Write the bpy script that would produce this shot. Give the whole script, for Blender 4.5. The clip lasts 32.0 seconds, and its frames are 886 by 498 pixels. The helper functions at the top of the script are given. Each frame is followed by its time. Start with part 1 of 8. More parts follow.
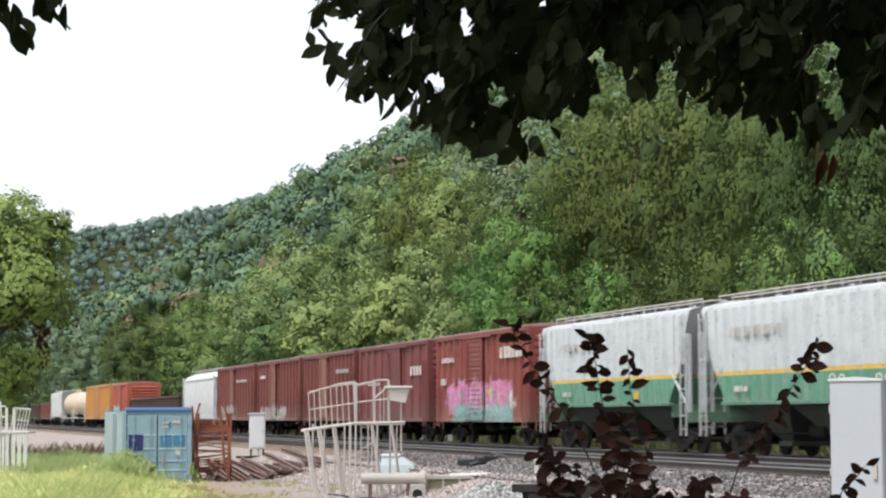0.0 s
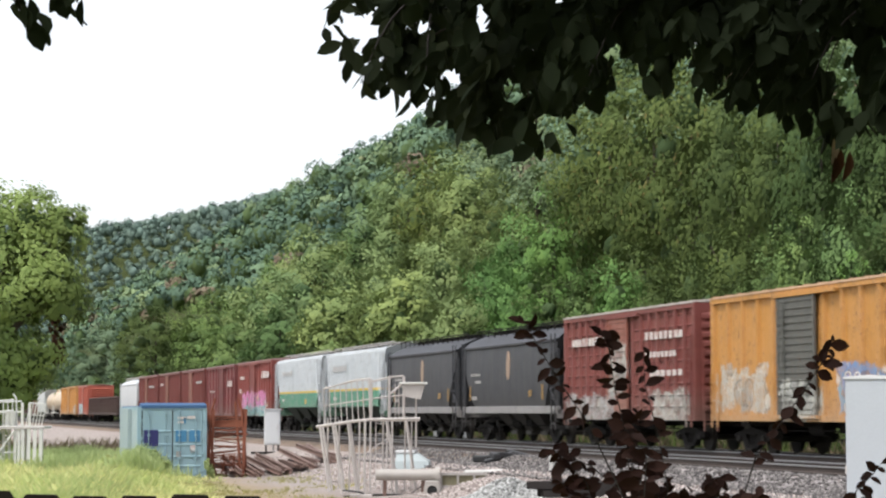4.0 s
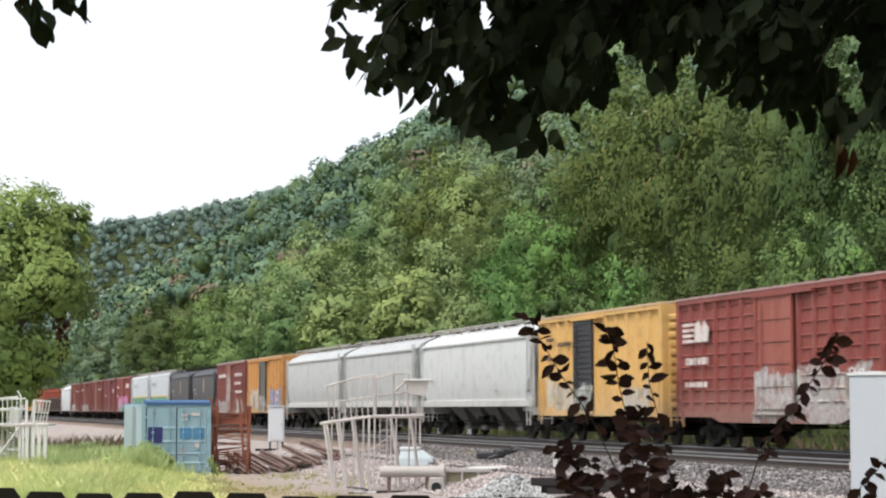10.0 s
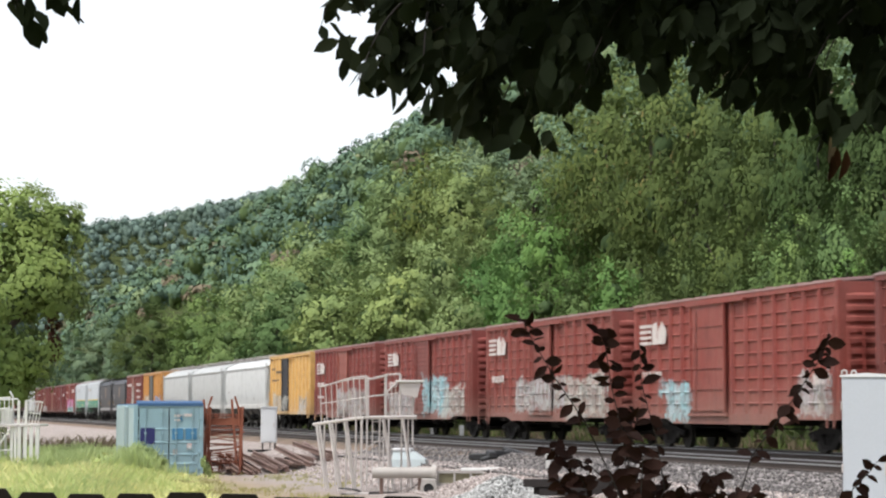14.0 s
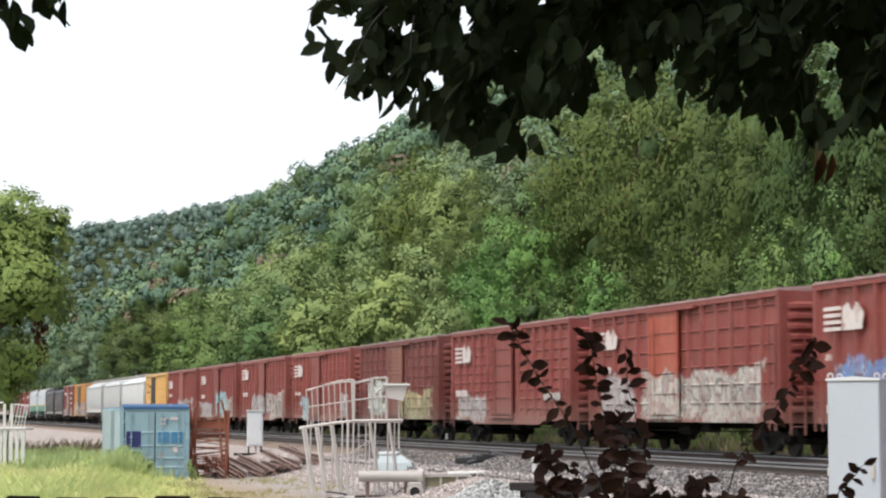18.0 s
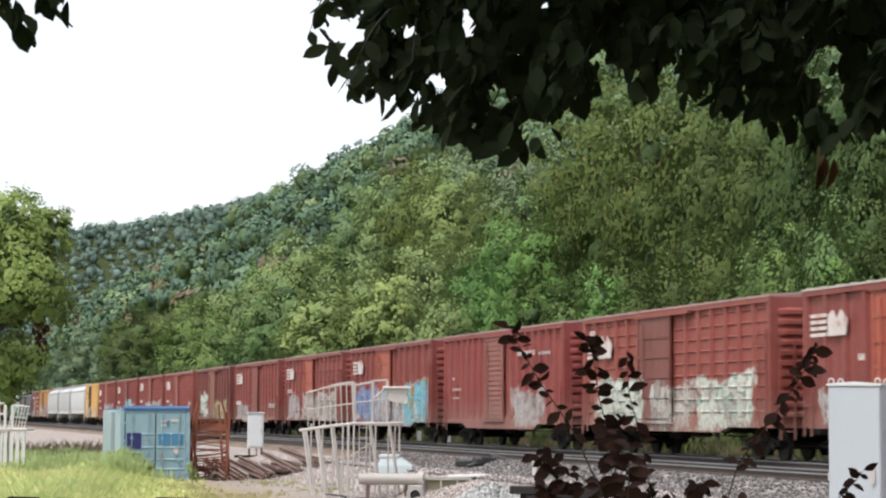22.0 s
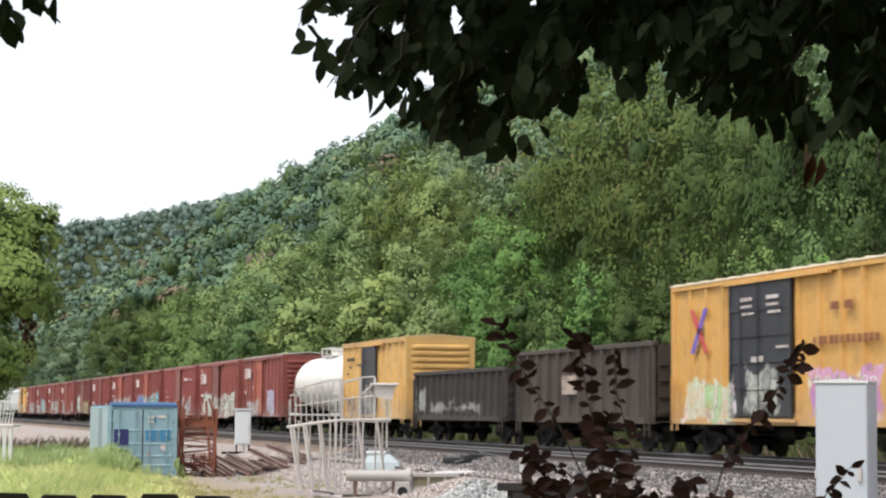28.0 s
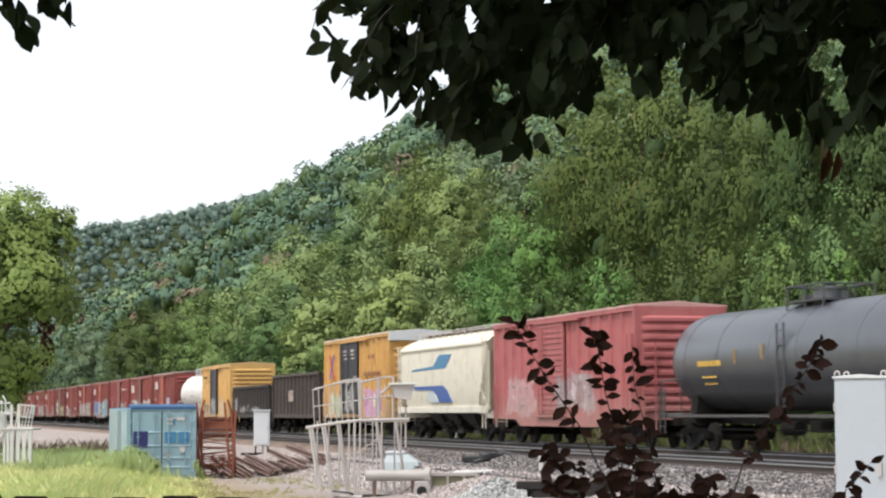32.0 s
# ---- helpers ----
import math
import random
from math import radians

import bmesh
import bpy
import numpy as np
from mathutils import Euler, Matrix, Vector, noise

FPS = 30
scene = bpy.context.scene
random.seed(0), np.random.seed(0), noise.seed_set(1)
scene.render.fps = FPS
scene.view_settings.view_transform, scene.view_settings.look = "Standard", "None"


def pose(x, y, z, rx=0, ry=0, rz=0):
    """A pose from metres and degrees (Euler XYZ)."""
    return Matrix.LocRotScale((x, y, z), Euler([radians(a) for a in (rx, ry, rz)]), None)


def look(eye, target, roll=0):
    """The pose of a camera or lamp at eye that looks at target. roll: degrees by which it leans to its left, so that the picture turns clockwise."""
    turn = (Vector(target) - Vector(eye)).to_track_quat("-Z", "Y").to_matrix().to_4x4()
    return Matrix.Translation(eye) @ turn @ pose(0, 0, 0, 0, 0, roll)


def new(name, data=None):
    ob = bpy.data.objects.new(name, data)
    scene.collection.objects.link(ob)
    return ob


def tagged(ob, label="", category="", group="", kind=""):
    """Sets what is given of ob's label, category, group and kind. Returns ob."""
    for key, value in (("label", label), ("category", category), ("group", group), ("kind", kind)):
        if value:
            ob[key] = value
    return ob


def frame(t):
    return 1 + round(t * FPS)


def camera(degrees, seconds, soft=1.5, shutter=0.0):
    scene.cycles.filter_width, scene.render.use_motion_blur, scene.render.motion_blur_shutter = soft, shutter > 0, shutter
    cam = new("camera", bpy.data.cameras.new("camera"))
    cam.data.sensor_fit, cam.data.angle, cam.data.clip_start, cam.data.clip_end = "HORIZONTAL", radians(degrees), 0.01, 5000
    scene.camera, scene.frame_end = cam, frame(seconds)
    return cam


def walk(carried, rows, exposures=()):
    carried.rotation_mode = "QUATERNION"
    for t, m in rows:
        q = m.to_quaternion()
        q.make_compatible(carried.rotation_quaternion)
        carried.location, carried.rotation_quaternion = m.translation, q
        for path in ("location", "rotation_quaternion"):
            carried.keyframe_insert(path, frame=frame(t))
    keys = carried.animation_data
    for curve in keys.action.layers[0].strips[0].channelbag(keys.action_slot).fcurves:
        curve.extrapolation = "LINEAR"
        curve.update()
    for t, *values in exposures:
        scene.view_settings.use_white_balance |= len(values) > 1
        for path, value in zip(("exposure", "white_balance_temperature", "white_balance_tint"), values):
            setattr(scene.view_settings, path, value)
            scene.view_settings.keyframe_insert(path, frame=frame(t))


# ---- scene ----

# Place: a yard beside a double track. y runs along the track away from the viewer,
# x across it, z = 0 is the top of the rails.
YAW, PITCH, FOCAL = 0.2662, 0.0776, 3695.35
EYE = Vector((0.0, 0.0, 1.1893))
cam = camera(23.956, 32.0, soft=2.2, shutter=0.4)

# time, sway to the right, sway down (both in units of 1/FOCAL), lean in radians
SWAY = [
    (0, -1.9, 6.9, -0.00415),
    (0.5, 0.3, 6.8, -0.00208),
    (1, 3.0, 0.4, -0.00174),
    (1.5, -2.5, 0.4, -0.00213),
    (2, -2.6, 1.3, -0.00276),
    (2.5, 1.1, 1.1, -0.00236),
    (3, 13.0, -0.2, -0.00232),
    (3.5, 22.0, 0.1, -0.00090),
    (5.5, 30.9, 1.8, -0.00120),
    (6, 27.7, 1.7, -0.00042),
    (6.5, 29.5, 0.1, -0.00059),
    (7, 49.3, -1.9, -0.00206),
    (7.5, 66.0, -0.3, -0.00164),
    (8, 42.0, 0.9, -0.00062),
    (8.5, 27.8, -0.3, 0.00101),
    (9, 29.4, -1.7, 0.00028),
    (9.5, 30.7, -3.2, 0.00041),
    (10, 32.3, -4.9, -0.00164),
    (10.5, 26.4, -3.4, -0.00202),
    (11, 10.2, 1.1, -0.00242),
    (11.5, -9.2, 0.8, -0.00370),
    (12, -7.7, -3.3, -0.00243),
    (12.5, 17.9, -5.3, -0.00108),
    (13, 26.2, -6.4, -0.00262),
    (13.5, 23.2, -5.3, -0.00103),
    (14, 19.6, -2.8, -0.00008),
    (14.5, 11.5, -1.5, 0.00131),
    (16.5, 23.4, -2.0, -0.00119),
    (17, 10.7, 1.7, -0.00021),
    (17.5, -0.1, 2.3, -0.00049),
    (18, -4.6, 3.3, -0.00013),
    (18.5, -1.6, 2.1, -0.00041),
    (19, 0.0, 0.0, 0.00000),
    (19.5, 2.5, -0.3, 0.00081),
    (20, 4.5, 0.3, -0.00066),
    (20.5, -0.2, 3.1, 0.00023),
    (21, -15.0, 7.9, 0.00210),
    (21.5, -13.2, 9.5, 0.00334),
    (22, -2.0, 8.7, 0.00491),
    (22.5, -7.9, 5.8, 0.00371),
    (23, -9.4, 3.7, 0.00413),
    (23.5, 2.9, 1.2, 0.00436),
    (24, -1.7, 3.7, 0.00410),
    (24.5, -13.3, 7.8, 0.00449),
    (25, -22.1, 10.8, 0.00648),
    (25.5, -14.3, 8.2, 0.00752),
    (27.5, -22.9, 4.0, 0.00820),
    (28, -23.7, 3.1, 0.00647),
    (28.5, -25.2, 4.7, 0.00646),
    (29, -18.0, 5.2, 0.00489),
    (29.5, -13.9, 2.5, 0.00439),
    (30, -20.6, 2.4, 0.00496),
    (30.5, -8.6, 2.3, 0.00468),
    (31, 7.2, 1.9, 0.00262),
    (31.5, 4.1, 1.7, -0.00035),
    (32, 6.2, 1.7, -0.00339),
]


def eye_pose(a, b, r):
    yaw, pit = YAW - a / FOCAL, PITCH + b / FOCAL
    way = Vector((math.sin(yaw) * math.cos(pit), math.cos(yaw) * math.cos(pit), math.sin(pit)))
    return look(EYE, EYE + way * 10, math.degrees(r))


walk(cam, [(t, eye_pose(a, b, r)) for t, a, b, r in SWAY], exposures=[(0, 0.55), (32, 0.55)])

# ---- world and sun ----
world = bpy.data.worlds.new("overcast_sky")
scene.world = world
world.use_nodes = True
wn = world.node_tree.nodes
sky = wn.new("ShaderNodeTexSky")
sky.sky_type, sky.sun_disc = "NISHITA", False
sky.sun_elevation, sky.sun_rotation = radians(62), radians(240)
sky.air_density, sky.dust_density, sky.ozone_density = 1.0, 2.5, 1.0
soft_sky = wn.new("ShaderNodeHueSaturation")
soft_sky.inputs["Saturation"].default_value = 0.3
soft_sky.inputs["Value"].default_value = 1.4
world.node_tree.links.new(sky.outputs["Color"], soft_sky.inputs["Color"])
world.node_tree.links.new(soft_sky.outputs["Color"], wn["Background"].inputs["Color"])
wn["Background"].inputs["Strength"].default_value = 0.138

sun = new("sun", bpy.data.lights.new("sun", "SUN"))
sun.data.energy, sun.data.angle, sun.data.color = 1.8, radians(16), (1.0, 0.98, 0.95)
# the light comes from behind the viewer's left shoulder
sun.matrix_world = look((-38, -10, 80), (0, 12, 0))

# ---- geometry helpers ----


class Geo:
    """Collects plain vertices and faces of one mesh."""

    def __init__(self):
        self.v, self.f = [], []

    def add(self, verts, faces):
        n = len(self.v)
        self.v += [tuple(p) for p in verts]
        self.f += [tuple(i + n for i in q) for q in faces]
        return self

    def box(self, x0, x1, y0, y1, z0, z1, c=0.0):
        if c <= 0:
            return self.add([(x0, y0, z0), (x1, y0, z0), (x1, y1, z0), (x0, y1, z0), (x0, y0, z1), (x1, y0, z1), (x1, y1, z1), (x0, y1, z1)],
                            [(0, 3, 2, 1), (4, 5, 6, 7), (0, 1, 5, 4), (1, 2, 6, 5), (2, 3, 7, 6), (3, 0, 4, 7)])
        ring = lambda a: [(x0 + a, y0), (x1 - a, y0), (x1, y0 + a), (x1, y1 - a), (x1 - a, y1), (x0 + a, y1), (x0, y1 - a), (x0, y0 + a)]
        inner = [(x0 + c, y0 + c), (x1 - c, y0 + c), (x1 - c, y0 + c), (x1 - c, y1 - c), (x1 - c, y1 - c), (x0 + c, y1 - c), (x0 + c, y1 - c), (x0 + c, y0 + c)]
        rows = [[(x, y, z0) for x, y in inner], [(x, y, z0 + c) for x, y in ring(c)], [(x, y, z1 - c) for x, y in ring(c)], [(x, y, z1) for x, y in inner]]
        faces = []
        for r in range(3):
            for i in range(8):
                j = (i + 1) % 8
                faces.append((r * 8 + i, r * 8 + j, r * 8 + 8 + j, r * 8 + 8 + i))
        faces += [(7, 5, 3, 1), (25, 27, 29, 31)]
        return self.add([p for row in rows for p in row], faces)

    def tube(self, path, radii, seg=8, caps=True):
        if isinstance(radii, (int, float)):
            radii = [radii] * len(path)
        pts = [Vector(p) for p in path]
        rows, ref = [], None
        for i, p in enumerate(pts):
            d = (pts[min(i + 1, len(pts) - 1)] - pts[max(i - 1, 0)]).normalized()
            if ref is None:
                ref = Vector((0, 0, 1)) if abs(d.z) < 0.9 else Vector((1, 0, 0))
            a = d.cross(ref).normalized()
            b = a.cross(d)
            ref = b
            rows.append([p + (a * math.cos(k * math.tau / seg) + b * math.sin(k * math.tau / seg)) * radii[i] for k in range(seg)])
        faces = []
        for r in range(len(rows) - 1):
            for k in range(seg):
                j = (k + 1) % seg
                faces.append((r * seg + k, r * seg + j, r * seg + seg + j, r * seg + seg + k))
        if caps:
            faces += [tuple(range(seg))[::-1], tuple((len(rows) - 1) * seg + k for k in range(seg))]
        return self.add([p for row in rows for p in row], faces)

    def prism(self, outline, axis, a, b):
        """Extrudes an outline of two coordinates along the third axis from a to b."""
        put = {"x": lambda p, h: (h, p[0], p[1]), "y": lambda p, h: (p[0], h, p[1]), "z": lambda p, h: (p[0], p[1], h)}[axis]
        n = len(outline)
        faces = [(i, (i + 1) % n, n + (i + 1) % n, n + i) for i in range(n)] + [tuple(range(n))[::-1], tuple(range(n, 2 * n))]
        return self.add([put(p, a) for p in outline] + [put(p, b) for p in outline], faces)

    def loft(self, rows, caps=True, closed=True):
        n = len(rows[0])
        faces = []
        for r in range(len(rows) - 1):
            for k in range(n if closed else n - 1):
                j = (k + 1) % n
                faces.append((r * n + k, r * n + j, r * n + n + j, r * n + n + k))
        if caps:
            faces += [tuple(range(n))[::-1], tuple((len(rows) - 1) * n + k for k in range(n))]
        return self.add([p for row in rows for p in row], faces)

    def turned(self, m):
        self.v = [tuple(m @ Vector(p)) for p in self.v]
        return self

    def mesh(self, name, material, smooth=False):
        me = bpy.data.meshes.new(name)
        me.from_pydata(self.v, [], self.f)
        bm = bmesh.new()
        bm.from_mesh(me)
        bmesh.ops.recalc_face_normals(bm, faces=bm.faces)
        bm.to_mesh(me)
        bm.free()
        if smooth:
            me.polygons.foreach_set("use_smooth", [True] * len(me.polygons))
            me.set_sharp_from_angle(angle=radians(40))
        me.materials.append(material)
        return me


def big_mesh(name, verts, quads, material):
    """A mesh from numpy arrays, for what is too much for loops."""
    me = bpy.data.meshes.new(name)
    k = quads.shape[1]
    me.vertices.add(len(verts))
    me.vertices.foreach_set("co", np.ascontiguousarray(verts, dtype=np.float32).ravel())
    me.loops.add(quads.size)
    me.loops.foreach_set("vertex_index", np.ascontiguousarray(quads, dtype=np.int32).ravel())
    me.polygons.add(len(quads))
    me.polygons.foreach_set("loop_start", np.arange(0, quads.size, k, dtype=np.int32))
    me.polygons.foreach_set("loop_total", np.full(len(quads), k, dtype=np.int32))
    me.update(calc_edges=True)
    me.materials.append(material)
    return me


def part(name, geo, material, parent, label="", at=None, smooth=False):
    """One mesh object under a thing or a part. geo: a Geo, or a mesh to share."""
    me = geo.mesh(name, material, smooth) if isinstance(geo, Geo) else geo
    ob = new(name, me)
    ob.parent = parent
    if at is not None:
        ob.matrix_basis = at if isinstance(at, Matrix) else Matrix.Translation(at)
    if label:
        tagged(ob, label)
    return ob


def thing(name, label, category, at=(0, 0, 0), group="", kind="", turn=0):
    ob = new(name)
    ob.empty_display_size = 0.3
    ob.matrix_basis = pose(*at, 0, 0, turn)
    return tagged(ob, label, category, group, kind)


def site(u, d, z=0.0):
    """A point u metres to the right and d metres ahead of the viewer."""
    return Vector((u * math.cos(YAW) + d * math.sin(YAW), -u * math.sin(YAW) + d * math.cos(YAW), z))


# ---- materials ----


class Nodes:
    def __init__(self, name):
        self.m = bpy.data.materials.new(name)
        self.m.use_nodes = True
        self.t = self.m.node_tree
        self.bsdf = self.t.nodes["Principled BSDF"]

    def node(self, kind):
        n = self.t.nodes.new("ShaderNode" + kind)
        return n

    def link(self, a, b):
        self.t.links.new(a, b)

    def coord(self, ob=None):
        n = self.node("TexCoord")
        if ob:
            n.object = ob
        return n.outputs["Object"]

    def scaled(self, src, s):
        n = self.node("Mapping")
        n.inputs["Scale"].default_value = s if isinstance(s, tuple) else (s, s, s)
        self.link(src, n.inputs["Vector"])
        return n.outputs["Vector"]

    def noise(self, src, scale, detail=4, rough=0.6, stretch=None):
        n = self.node("TexNoise")
        n.inputs["Scale"].default_value, n.inputs["Detail"].default_value, n.inputs["Roughness"].default_value = scale, detail, rough
        self.link(self.scaled(src, stretch) if stretch else src, n.inputs["Vector"])
        return n.outputs["Fac"]

    def ramp(self, src, stops, constant=False):
        n = self.node("ValToRGB")
        if constant:
            n.color_ramp.interpolation = "CONSTANT"
        el = n.color_ramp.elements
        while len(el) < len(stops):
            el.new(0.5)
        for e, (p, c) in zip(el, stops):
            e.position = p
            e.color = (*c, 1) if isinstance(c, tuple) else (c, c, c, 1)
        self.link(src, n.inputs["Fac"])
        return n.outputs["Color"]

    def mix(self, fac, a, b, mode="MIX"):
        n = self.node("Mix")
        n.data_type, n.blend_type = "RGBA", mode
        for k, v in ((0, fac), (6, a), (7, b)):
            if isinstance(v, (int, float)):
                n.inputs[k].default_value = v
            elif isinstance(v, tuple):
                n.inputs[k].default_value = (*v, 1)
            else:
                self.link(v, n.inputs[k])
        return n.outputs[2]

    def math(self, op, a, b=0.0, clamp=False):
        n = self.node("Math")
        n.operation, n.use_clamp = op, clamp
        for k, v in enumerate((a, b)):
            if isinstance(v, (int, float)):
                n.inputs[k].default_value = v
            else:
                self.link(v, n.inputs[k])
        return n.outputs[0]

    def out(self, color, rough=0.6, metal=0.0, bump=None, depth=0.02, strength=0.6):
        if isinstance(color, tuple):
            self.bsdf.inputs["Base Color"].default_value = (*color, 1)
        else:
            self.link(color, self.bsdf.inputs["Base Color"])
        if isinstance(rough, (int, float)):
            self.bsdf.inputs["Roughness"].default_value = rough
        else:
            self.link(rough, self.bsdf.inputs["Roughness"])
        self.bsdf.inputs["Metallic"].default_value = metal
        if bump is not None:
            b = self.node("Bump")
            b.inputs["Strength"].default_value, b.inputs["Distance"].default_value = strength, depth
            self.link(bump, b.inputs["Height"])
            self.link(b.outputs["Normal"], self.bsdf.inputs["Normal"])
        return self.m


def scale_rgb(c, k):
    return tuple(min(1.0, v * k) for v in c)


def surface(name, base, rough=0.7, metal=0.0, vary=0.3, scale=6.0, stain=None, stain_amount=0.45, bump=0.3, depth=0.01, grain=40.0, shine=0.5):
    """A weathered plain surface: tone varies at two scales, with stains of a second colour."""
    n = Nodes(name)
    n.bsdf.inputs["Specular IOR Level"].default_value = shine
    co = n.coord()
    big, small = n.noise(co, scale, 5), n.noise(co, grain, 3)
    col = n.mix(big, scale_rgb(base, 1 - vary), scale_rgb(base, 1 + vary))
    col = n.mix(n.math("MULTIPLY", small, 0.35), col, scale_rgb(base, 0.6))
    info = n.node("ObjectInfo").outputs["Random"]
    col = n.mix(n.math("MULTIPLY", info, 0.25), col, scale_rgb(base, 0.7))
    if stain:
        col = n.mix(n.ramp(n.noise(co, scale * 0.7, 8, 0.7), [(1 - stain_amount, 0.0), (min(1, 1.12 - stain_amount), 1.0)]), col, stain)
    return n.out(col, n.math("ADD", n.math("MULTIPLY", small, 0.2), rough - 0.1, True), metal, small, depth, bump)


def leaf_material(name, dark, light, rare=None, glow=0.2, gloss=0.12):
    """Foliage: tone varies leaf by leaf and clump by clump, with light passing through."""
    n = Nodes(name)
    isl = n.node("NewGeometry").outputs["Random Per Island"]
    co = n.coord()
    clump = n.noise(co, 0.26, 4)
    f = n.math("ADD", n.math("MULTIPLY", isl, 0.2), n.math("MULTIPLY", n.math("SUBTRACT", clump, 0.34), 1.6), True)
    col = n.mix(f, dark, light)
    obr = n.node("ObjectInfo").outputs["Random"]
    col = n.mix(n.math("MULTIPLY", n.ramp(obr, [(0.0, 0.0), (0.45, 0.0), (1.0, 1.0)]), 0.75), col, n.mix(f, scale_rgb(dark, 1.3), (light[0] * 1.22, light[1] * 1.1, light[2] * 0.75)))
    col = n.mix(n.math("MULTIPLY", n.ramp(obr, [(0.0, 1.0), (0.4, 0.0)]), 0.7), col, n.mix(f, scale_rgb(dark, 0.8), (light[0] * 0.6, light[1] * 0.82, light[2] * 0.9)))
    if rare:
        col = n.mix(n.ramp(isl, [(0.965, 0.0), (0.985, 0.8)]), col, rare)
    n.out(col, 0.7)
    n.bsdf.inputs["Specular IOR Level"].default_value = gloss
    tr = n.node("BsdfTranslucent")
    n.link(col, tr.inputs["Color"])
    mx = n.node("MixShader")
    mx.inputs[0].default_value = glow
    n.link(n.bsdf.outputs[0], mx.inputs[1])
    n.link(tr.outputs[0], mx.inputs[2])
    n.link(mx.outputs[0], n.t.nodes["Material Output"].inputs["Surface"])
    return n.m


def woods_material(name, tones):
    """Foliage of many trees in one mesh: each tree has a tone of its own."""
    n = Nodes(name)
    tone = n.node("Attribute")
    tone.attribute_name = "tone"
    isl = n.node("NewGeometry").outputs["Random Per Island"]
    col = n.ramp(tone.outputs["Fac"], tones)
    col = n.mix(n.math("MULTIPLY", isl, 0.35), col, n.mix(0.4, col, (0.0, 0.0, 0.0)))
    n.bsdf.inputs["Specular IOR Level"].default_value = 0.1
    return n.out(col, 0.75)


# Dark green for the crown cores, gap shade put into colour.
LEAF_INNER = leaf_material("leaf_core_shade", (0.06, 0.098, 0.04), (0.095, 0.14, 0.055), glow=0.1)
LEAF_PALE = leaf_material("leaf_pale_green", (0.15, 0.215, 0.085), (0.33, 0.4, 0.165), glow=0.2)
LEAF_MID = leaf_material("leaf_mid_green", (0.09, 0.155, 0.055), (0.22, 0.3, 0.105), glow=0.2)
LEAF_DEEP = leaf_material("leaf_deep_green", (0.046, 0.073, 0.024), (0.142, 0.188, 0.058), glow=0.2)
LEAF_BRIGHT = leaf_material("leaf_bright_green", (0.085, 0.175, 0.052), (0.21, 0.34, 0.105), glow=0.2)
LEAF_OLIVE = leaf_material("leaf_olive_green", (0.05, 0.08, 0.024), (0.19, 0.23, 0.065), (0.2, 0.16, 0.06), glow=0.2)
# Greyed leaf colour that paints in the haze down the line.
LEAF_HAZE = leaf_material("leaf_haze_grey_green", (0.11, 0.165, 0.1), (0.22, 0.29, 0.165), glow=0.15)
# Blue in these leaf colours stands for haze over the far slopes.
LEAF_HILL = woods_material("leaf_hill_haze_green", [(0.0, (0.08, 0.135, 0.105)), (0.35, (0.12, 0.19, 0.125)), (0.7, (0.165, 0.245, 0.14)), (0.93, (0.24, 0.31, 0.155)), (0.97, (0.21, 0.17, 0.115)), (1.0, (0.19, 0.15, 0.11))])
LEAF_FAR = woods_material("leaf_far_haze_blue", [(0.0, (0.115, 0.17, 0.145)), (0.6, (0.145, 0.205, 0.165)), (1.0, (0.175, 0.24, 0.18))])
LEAF_RUST = leaf_material("leaf_brown", (0.11, 0.085, 0.055), (0.26, 0.21, 0.14))
LEAF_YARD = leaf_material("leaf_yard_tree", (0.155, 0.225, 0.08), (0.36, 0.46, 0.165), glow=0.3)
# Near-black leaf colour: the backlit darkness overhead is put into it.
LEAF_SHADE = leaf_material("leaf_shade_tree_backlit", (0.014, 0.018, 0.01), (0.023, 0.029, 0.014), glow=0.25, gloss=0.03)
LEAF_DEAD = leaf_material("leaf_withered_brown", (0.05, 0.022, 0.015), (0.11, 0.05, 0.03))
LEAF_PALE_DEAD = leaf_material("leaf_withered_pale", (0.25, 0.2, 0.16), (0.42, 0.36, 0.3))
LEAF_PLUM = leaf_material("leaf_purple_plum", (0.02, 0.009, 0.007), (0.05, 0.021, 0.015), glow=0.15)
LEAF_GRASS = leaf_material("grass_yellow_green", (0.42, 0.47, 0.2), (0.9, 0.84, 0.48), glow=0.4)
LEAF_FLOWER = leaf_material("flower_pale_yellow", (0.7, 0.62, 0.22), (0.85, 0.8, 0.4), glow=0.4)
LEAF_DRY = leaf_material("grass_dull_olive", (0.22, 0.22, 0.1), (0.42, 0.4, 0.2), glow=0.3)
LEAF_WEED = leaf_material("weed_green", (0.33, 0.41, 0.17), (0.62, 0.69, 0.34), glow=0.4)
BARK = surface("bark", (0.07, 0.055, 0.042), 0.9, vary=0.4, scale=3, bump=0.8, depth=0.03)
TWIG = surface("twig_bark", (0.018, 0.013, 0.011), 0.85)
RAIL_SIDE = surface("rusty_rail", (0.05, 0.036, 0.03), 0.8, 0.0, 0.4, 3)
RAIL_TOP = surface("polished_rail_head", (0.27, 0.265, 0.27), 0.4, 0.3, 0.15, 3)
TIE_WOOD = surface("creosoted_wood", (0.035, 0.03, 0.027), 0.9, vary=0.4, shine=0.15)
UNDER = surface("grimy_running_gear", (0.018, 0.016, 0.015), 0.8, 0.0, 0.5, 4, (0.05, 0.035, 0.028), 0.3, shine=0.12)
WHEEL = surface("worn_wheel_steel", (0.03, 0.026, 0.023), 0.6, 0.0, 0.4, 5, shine=0.2)
